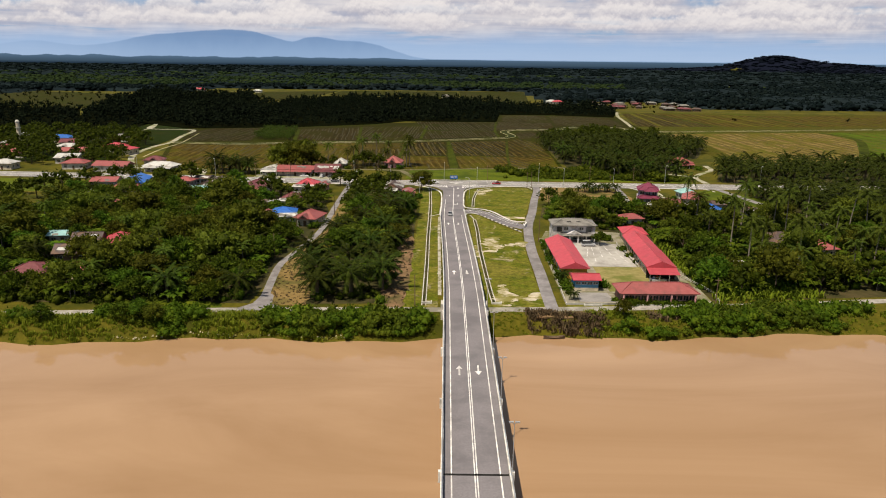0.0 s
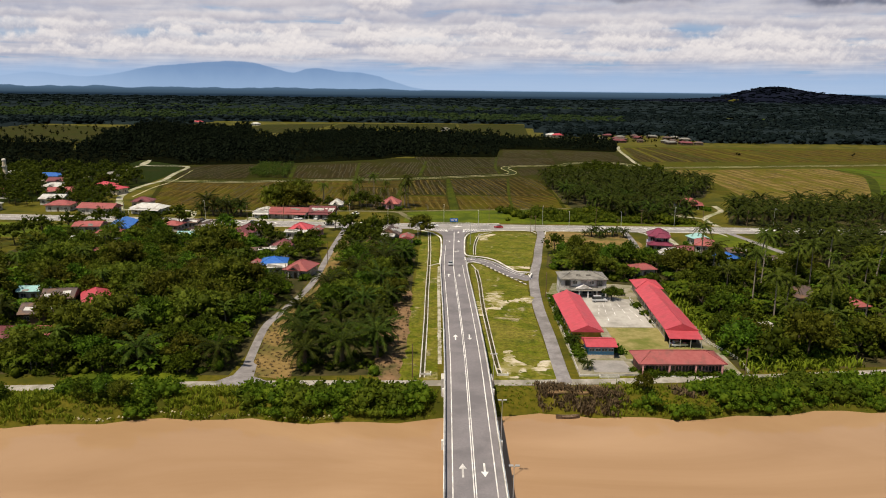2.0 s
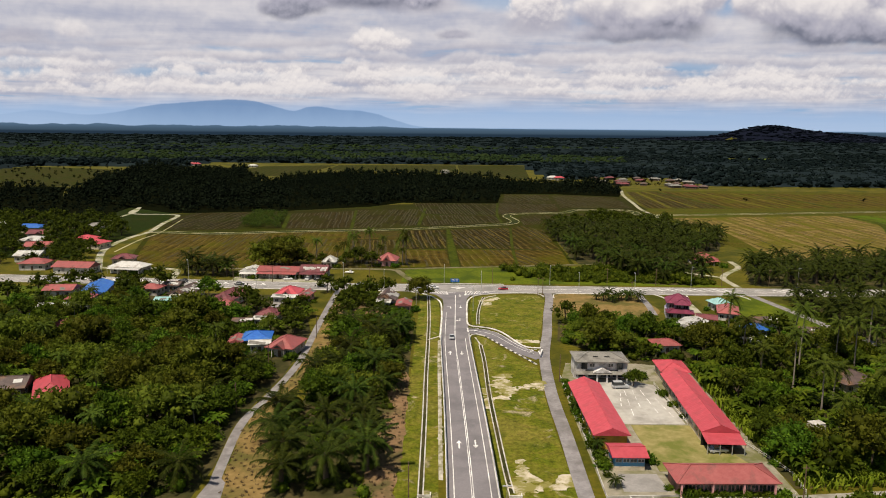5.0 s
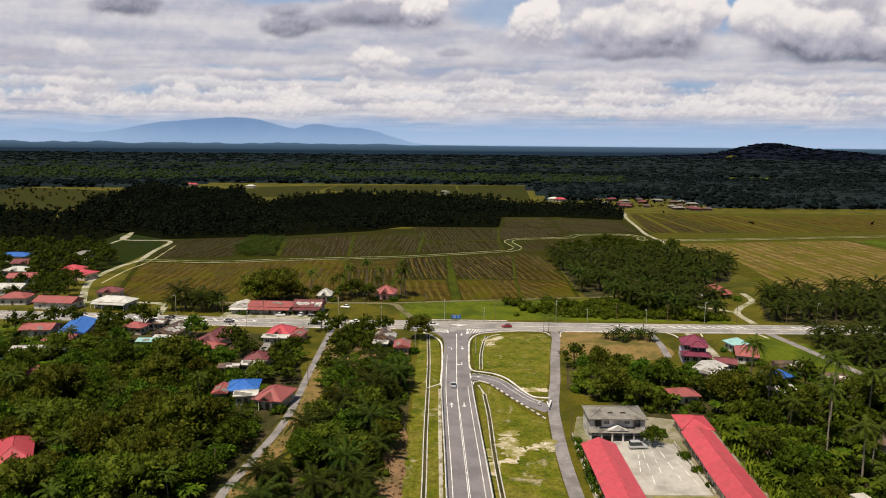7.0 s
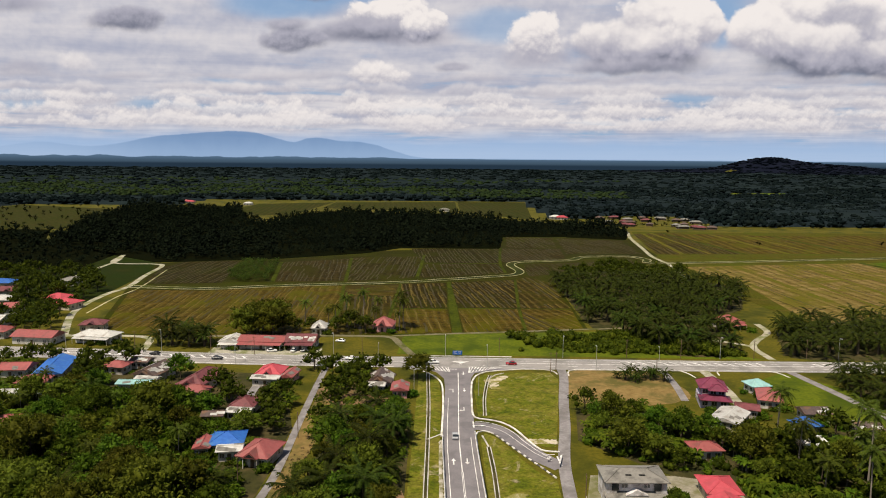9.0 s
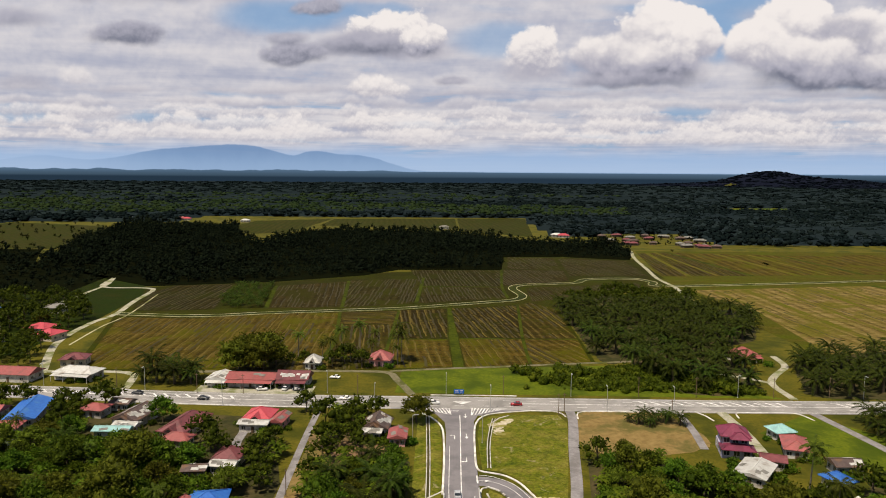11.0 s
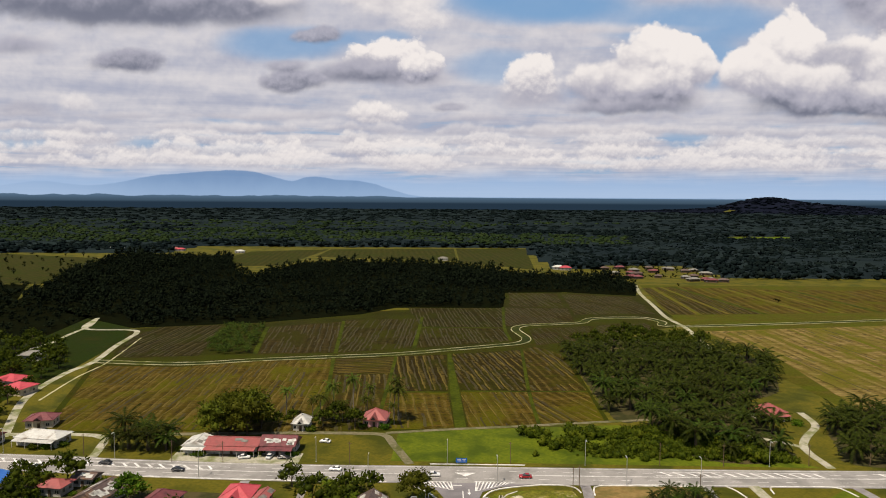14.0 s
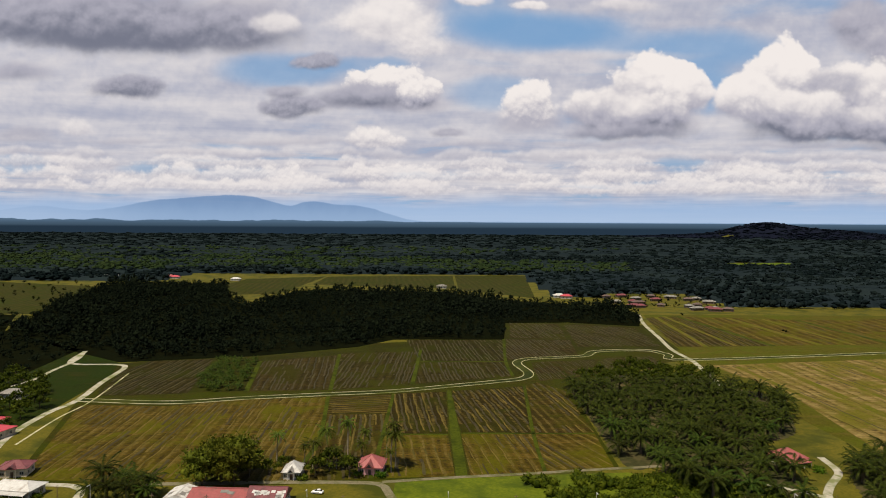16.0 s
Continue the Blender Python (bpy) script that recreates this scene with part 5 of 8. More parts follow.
def ridge_caps(bm, w, d, h, rise, kind, eave=0.7):
    a, b = w / 2 + eave, d / 2 + eave
    turn = d > w
    if turn:
        a, b = b, a
    run = 0.0 if kind == "gable" else min(a * 0.92, b * 0.95)
    top = [Vector((-a + run, 0, h + rise)), Vector((a - run, 0, h + rise))]
    lines = [(top[0], top[1])]
    if kind != "gable":
        lines += [(top[0], Vector((-a, -b, h))), (top[0], Vector((-a, b, h))), (top[1], Vector((a, -b, h))), (top[1], Vector((a, b, h)))]
    for p, q in lines:
        dirn = q - p
        if dirn.length < 0.1:
            continue
        m = Matrix.Translation((p + q) / 2 + Vector((0, 0, 0.03))) @ dirn.to_track_quat("X", "Z").to_matrix().to_4x4()
        add_box(bm, -dirn.length / 2, dirn.length / 2, -0.14, 0.14, -0.06, 0.06, m)
    if turn:
        bmesh.ops.rotate(bm, verts=bm.verts, cent=(0, 0, 0), matrix=Matrix.Rotation(radians(90), 3, "Z"))


def add_window(parent, x, y, z, w, h, face, frame_mat=None):
    """A framed pane on a wall that faces face degrees (0 is -y)."""
    m = pose(x, y, z, 0, 0, face)
    bm = bmesh.new()
    for b in ((-w / 2 - 0.08, w / 2 + 0.08, h, h + 0.1), (-w / 2 - 0.08, w / 2 + 0.08, -0.1, 0.0), (-w / 2 - 0.08, -w / 2, 0.0, h), (w / 2, w / 2 + 0.08, 0.0, h), (-0.04, 0.04, 0.0, h)):
        add_box(bm, b[0], b[1], -0.08, 0.02, b[2], b[3], m)
    win = part("window", bm, frame_mat or W_WHITE, parent)
    bm = bmesh.new()
    add_box(bm, -w / 2, w / 2, -0.04, 0.01, 0.0, h, m)
    part("pane", bm, M_GLASS, win)


def add_door(parent, x, y, w, h, face, material):
    bm = bmesh.new()
    add_box(bm, -w / 2, w / 2, -0.06, 0.02, 0.0, h, pose(x, y, 0.05, 0, 0, face))
    part("door", bm, material, parent)


def house(label, x, y, w, d, rot=0.0, h=3.0, rise=2.2, kind="hip", wall=None, roof=None, front=0, name="house", eave=0.75, windows=3, base=None, category="house", porch=0.0, lift=0.0):
    """A house with walls, roof, caps, windows and door; front: width of a gable that comes forward; porch: depth of a lean-to roof on posts."""
    wall, roof = wall or W_WHITE, roof or R_ROSE
    top = tagged(new(name), label, category)
    top.matrix_world = pose(x, y, GZ if base is None else base, 0, 0, rot)
    KEEP_OUT.append((x, y, max(w, d) * 0.45 + 1.0))
    bm = bmesh.new()
    add_box(bm, -w / 2, w / 2, -d / 2, d / 2, -0.3 + lift, h - 0.14)
    if kind == "gable":
        zt = h + rise * (1 - eave / (min(w, d) / 2 + eave)) - 0.1 - 0.14
        long_x = w >= d
        for s in (-1, 1):
            p = [(s * w / 2, -d / 2), (s * w / 2, d / 2)] if long_x else [(-w / 2, s * d / 2), (w / 2, s * d / 2)]
            c = ((p[0][0] + p[1][0]) / 2, (p[0][1] + p[1][1]) / 2)
            k = 1 - 0.2 / (w if long_x else d)
            tri = [bm.verts.new((p[0][0], p[0][1], h - 0.14)), bm.verts.new((p[1][0], p[1][1], h - 0.14)), bm.verts.new((c[0], c[1], zt)),
                   bm.verts.new((p[0][0] * (k if long_x else 1), p[0][1] * (1 if long_x else k), h - 0.14)), bm.verts.new((p[1][0] * (k if long_x else 1), p[1][1] * (1 if long_x else k), h - 0.14)), bm.verts.new((c[0] * (k if long_x else 1), c[1] * (1 if long_x else k), zt))]
            for q in ((0, 1, 2), (5, 4, 3), (0, 3, 4, 1), (1, 4, 5, 2), (2, 5, 3, 0)):
                bm.faces.new([tri[i] for i in q])
    part("wall", bm, wall, top)
    bm = bmesh.new()
    roof_solid(bm, w, d, h, rise, kind, eave)
    rf = part("roof", bm, roof, top)
    bm = bmesh.new()
    ridge_caps(bm, w, d, h, rise, kind, eave)
    part("ridge_cap", bm, roof, rf)
    if front:
        bm = bmesh.new()
        fh, z0, y0, y1 = rise * 0.72, h + 0.04, -d / 2 - eave - 0.9, -d * 0.05
        pts = [(-front / 2, z0), (front / 2, z0), (0, z0 + fh)]
        va, vb = [bm.verts.new((px, y0, pz)) for px, pz in pts], [bm.verts.new((px, y1, pz)) for px, pz in pts]
        bm.faces.new(va)
        bm.faces.new(vb[::-1])
        for i in range(3):
            j = (i + 1) % 3
            bm.faces.new((va[i], vb[i], vb[j], va[j]))
        part("gable_roof", bm, roof, rf)
        bm = bmesh.new()
        vs = [bm.verts.new((px * 0.62, y0 - 0.03, z0 + 0.25 + (pz - z0) * 0.55)) for px, pz in pts]
        vb = [bm.verts.new(v.co + Vector((0, 0.06, 0))) for v in vs]
        bm.faces.new(vs)
        bm.faces.new(vb[::-1])
        for i in range(3):
            bm.faces.new((vs[i], vb[i], vb[(i + 1) % 3], vs[(i + 1) % 3]))
        part("gable_panel", bm, M_DARK if d > 7 else W_WHITE, rf)
        for sx in (-1, 1):
            bm = bmesh.new()
            add_box(bm, sx * (front / 2 - 0.3) - 0.1, sx * (front / 2 - 0.3) + 0.1, y0 + 0.2, y0 + 0.4, -0.3, z0)
            part("porch_post", bm, wall, top)
    if porch:
        bm = bmesh.new()
        m = Matrix.Identity(4)
        vs = [bm.verts.new(v) for v in ((-w / 2, -d / 2 - eave - porch, h - 0.85), (w / 2, -d / 2 - eave - porch, h - 0.85), (w / 2, -d / 2, h - 0.2), (-w / 2, -d / 2, h - 0.2))]
        vt = [bm.verts.new(v.co + Vector((0, 0, 0.1))) for v in vs]
        bm.faces.new(vt)
        bm.faces.new(vs[::-1])
        for i in range(4):
            j = (i + 1) % 4
            bm.faces.new((vs[i], vs[j], vt[j], vt[i]))
        part("porch_roof", bm, roof, top)
        for k in range(4):
            bm = bmesh.new()
            px = -w / 2 + 0.2 + (w - 0.4) * k / 3
            add_box(bm, px - 0.08, px + 0.08, -d / 2 - eave - porch + 0.2, -d / 2 - eave - porch + 0.36, -0.3, h - 0.8)
            part("post", bm, wall, top)
    if windows:
        n = max(1, int(windows))
        for k in range(n):
            px = -w / 2 + w * (k + 0.5) / n
            if k == n // 2:
                add_door(top, px, -d / 2, 1.0, 2.05, 0, W_TIMBER)
            else:
                add_window(top, px, -d / 2, 1.0, min(1.3, w / n * 0.6), 1.1, 0)
        for sx, face in ((-1, 270), (1, 90)):
            for k in range(2):
                add_window(top, sx * w / 2, -d / 4 + k * d / 2, 1.0, 1.2, 1.1, face)
    return top


def roof_patches(top, w, d, h, rise, n, seed, material, eave=0.75):
    """Loose sheets laid on a gabled roof."""
    r = random.Random(seed)
    turn = d > w
    a, b = (d, w) if turn else (w, d)
    half = b / 2 + eave
    slope = math.atan2(rise, half)
    for k in range(n):
        s = -1 if k % 3 < 2 else 1
        u, v = r.uniform(-a * 0.42, a * 0.42), r.uniform(0.25, 0.8) * half
        m = Matrix.Translation((u, s * v, h + rise * (1 - v / half) + 0.05)) @ Matrix.Rotation(-s * slope, 4, "X") @ Matrix.Rotation(r.uniform(-0.25, 0.25), 4, "Z")
        if turn:
            m = Matrix.Rotation(radians(90), 4, "Z") @ m
        bm = bmesh.new()
        add_box(bm, -r.uniform(0.6, 1.8), r.uniform(0.6, 1.8), -r.uniform(0.5, 1.0), r.uniform(0.4, 1.0), -0.02, 0.03, m)
        part("patch_sheet", bm, material, top)


def side_windows(top, w, d, n, z=1.0, h=1.2, wide=1.5, both=True):
    for sx, face in ((-1, 270), (1, 90)) if both else ((-1, 270),):
        for k in range(n):
            add_window(top, sx * w / 2, -d / 2 + d * (k + 0.5) / n, z, wide, h, face)


hall = house("long red-roofed school hall with yellow gable walls", 37.2, 198.0, 7.0, 31, 0, 3.6, 1.7, "gable", W_YELLOW, R_RED, name="school_hall", category="school building", windows=0, eave=0.7)
side_windows(hall, 7.0, 31, 8)
hut = house("small red-roofed blue-walled school hut on the paving", 38.8, 175.6, 6.2, 5.4, 0, 3.2, 0.9, "gable", W_BLUE, R_RED, name="school_hut", category="school building", windows=0)
for k in range(4):
    add_window(hut, -2.3 + k * 1.55, -2.7, 1.9, 1.2, 0.6, 0)
bm = bmesh.new()
add_box(bm, -3.16, 3.16, -2.76, 2.76, -0.3, 0.9)
part("plinth", bm, W_CREAM, hut)
M_BRICKWALL = surface("rosy_brick_wall", (0.26, 0.14, 0.11), (0.36, 0.20, 0.16), (0.20, 0.12, 0.10), 1.5, 0.3, 0.9, 0.2)
block = house("long low red-roofed school block with a window front", 55.0, 166.2, 18.6, 6.6, 1, 3.1, 1.8, "hip", M_BRICKWALL, R_ROSE, name="school_block", category="school building", windows=0, eave=0.9)
for k in range(12):
    add_window(block, -8.4 + k * 1.53, -3.3, 1.15, 1.25, 1.2, 0, W_PINK)
for k in range(4):
    bm = bmesh.new()
    px = -9.1 + k * 6.07
    add_box(bm, px - 0.18, px + 0.18, -4.1, -3.8, -0.3, 3.0)
    part("column", bm, W_PINK, block)
bm = bmesh.new()
add_box(bm, -9.3, 9.3, -4.3, -3.3, -0.3, 0.2)
part("veranda_step", bm, M_KERB, block)
seg = house("red-roofed classroom block beside the yard", 62.6, 194.0, 7.0, 17.5, -3.0, 3.4, 1.7, "gable", W_CREAM, R_RED, name="classroom_block", category="school building", windows=0, eave=0.8)
side_windows(seg, 7.0, 17.5, 5, 1.0, 1.4, 2.0)
seg = house("red-roofed classroom block behind the first", 63.7, 212.5, 6.6, 19.0, -3.0, 3.15, 1.6, "gable", W_CREAM, R_RED, name="classroom_block", category="school building", windows=0, eave=0.8)
side_windows(seg, 6.6, 19.0, 6, 1.0, 1.4, 2.0)
seg = house("red-roofed end block of the classrooms", 65.2, 228.6, 7.0, 8.5, -3.0, 3.3, 1.6, "hip", W_CREAM, R_RED, name="classroom_block", category="school building", windows=0, eave=0.8)
side_windows(seg, 7.0, 8.5, 2)
carport = tagged(new("carport"), "open carport with a red metal roof against the classrooms", "carport")
carport.matrix_world = pose(61.9, 182.6, GZ, 0, 0, -3)
bm = bmesh.new()
vs = [bm.verts.new(v) for v in ((-4.2, -2.6, 2.5), (4.2, -2.6, 2.5), (4.2, 2.4, 3.2), (-4.2, 2.4, 3.2))]
vt = [bm.verts.new(v.co + Vector((0, 0, 0.1))) for v in vs]
bm.faces.new(vt)
bm.faces.new(vs[::-1])
for i in range(4):
    bm.faces.new((vs[i], vs[(i + 1) % 4], vt[(i + 1) % 4], vt[i]))
part("roof", bm, R_RED, carport)
for px in (-4.0, -1.3, 1.3, 4.0):
    bm = bmesh.new()
    add_box(bm, px - 0.08, px + 0.08, -2.45, -2.3, -0.2, 2.52)
    part("post", bm, M_STEEL, carport)
# dark sheet added as the shade inside the carport
bm = bmesh.new()
add_box(bm, -4.0, 4.0, 2.2, 2.35, -0.2, 3.0)
part("back_wall", bm, M_DARK, carport)


def school_office():
    """Two storeys: an arcade below, bays and small windows above, a low hipped roof."""
    top = tagged(new("school_office"), "two-storey grey-white school building with a weathered roof", "school building")
    top.matrix_world = pose(44.3, 228.6, GZ, 0, 0, 0)
    KEEP_OUT.append((44.3, 228.6, 8.5))
    w, d = 14.2, 7.4
    bm = bmesh.new()
    add_box(bm, -w / 2, w / 2, -d / 2 + 2.2, d / 2, -0.3, 2.9)
    part("ground_floor", bm, W_GREYWHITE, top)
    bm = bmesh.new()
    add_box(bm, -w / 2, w / 2, -d / 2, d / 2, 2.9, 6.0)
    part("upper_floor", bm, W_GREYWHITE, top)
    for x0, x1 in ((-w / 2, -4.6), (4.6, w / 2)):
        bm = bmesh.new()
        add_box(bm, x0, x1, -d / 2 - 0.7, -d / 2, 3.1, 5.9)
        part("bay", bm, W_GREYWHITE, top)
    for k in range(6):
        bm = bmesh.new()
        px = -w / 2 + 0.2 + (w - 0.4) * k / 5
        add_box(bm, px - 0.2, px + 0.2, -d / 2 - 1.6, -d / 2 - 1.2, -0.3, 2.5)
        part("column", bm, W_GREYWHITE, top)
    for k in range(4):
        bm = bmesh.new()
        px = -w / 2 + w * (k + 0.5) / 4
        add_box(bm, px - 1.35, px + 1.35, -d / 2 + 2.1, -d / 2 + 2.21, 0.5, 2.6)
        part("shopfront_glass", bm, M_GLASS, top)
    for px in (-w / 4 - 1.4, w / 4 + 1.4):
        add_window(top, px, -d / 2 - 0.7, 3.9, 1.5, 1.5, 0, M_DARK)
    for px in (-2.6, 2.6):
        add_window(top, px, -d / 2, 4.2, 1.3, 0.9, 0, W_GREYWHITE)
    bm = bmesh.new()
    pts = [(-2.6, 3.0), (2.6, 3.0), (0.0, 4.3)]
    va, vb = [bm.verts.new((px, -d / 2 - 1.6, pz)) for px, pz in pts], [bm.verts.new((px, -d / 2 + 0.1, pz)) for px, pz in pts]
    bm.faces.new(va)
    bm.faces.new(vb[::-1])
    for i in range(3):
        bm.faces.new((va[i], vb[i], vb[(i + 1) % 3], va[(i + 1) % 3]))
    part("porch_gable", bm, W_GREYWHITE, top)
    bm = bmesh.new()
    va = [bm.verts.new(q) for q in ((-w / 2 - 0.3, -d / 2 - 1.9, 2.45), (w / 2 + 0.3, -d / 2 - 1.9, 2.45), (w / 2 + 0.3, -d / 2 - 0.02, 3.25), (-w / 2 - 0.3, -d / 2 - 0.02, 3.25))]
    vb = [bm.verts.new(v.co + Vector((0, 0, 0.12))) for v in va]
    bm.faces.new(vb)
    bm.faces.new(va[::-1])
    for i in range(4):
        bm.faces.new((va[i], va[(i + 1) % 4], vb[(i + 1) % 4], vb[i]))
    part("awning", bm, R_GREY, top)
    bm = bmesh.new()
    roof_solid(bm, w, d + 1.0, 6.05, 1.5, "hip", 0.5)
    bmesh.ops.translate(bm, verts=bm.verts, vec=(0, -0.4, 0))
    part("roof", bm, R_GREY, top)
    bm = bmesh.new()
    ridge_caps(bm, w, d + 1.0, 6.05, 1.5, "hip", 0.5)
    bmesh.ops.translate(bm, verts=bm.verts, vec=(0, -0.4, 0))
    part("ridge_cap", bm, R_GREY, top)
    for px in (-1.6, 1.6):
        bm = bmesh.new()
        add_box(bm, px - 0.7, px + 0.7, -d / 2 + 0.75, -d / 2 + 1.3, 6.45, 6.9)
        part("vent", bm, M_DARK, top)


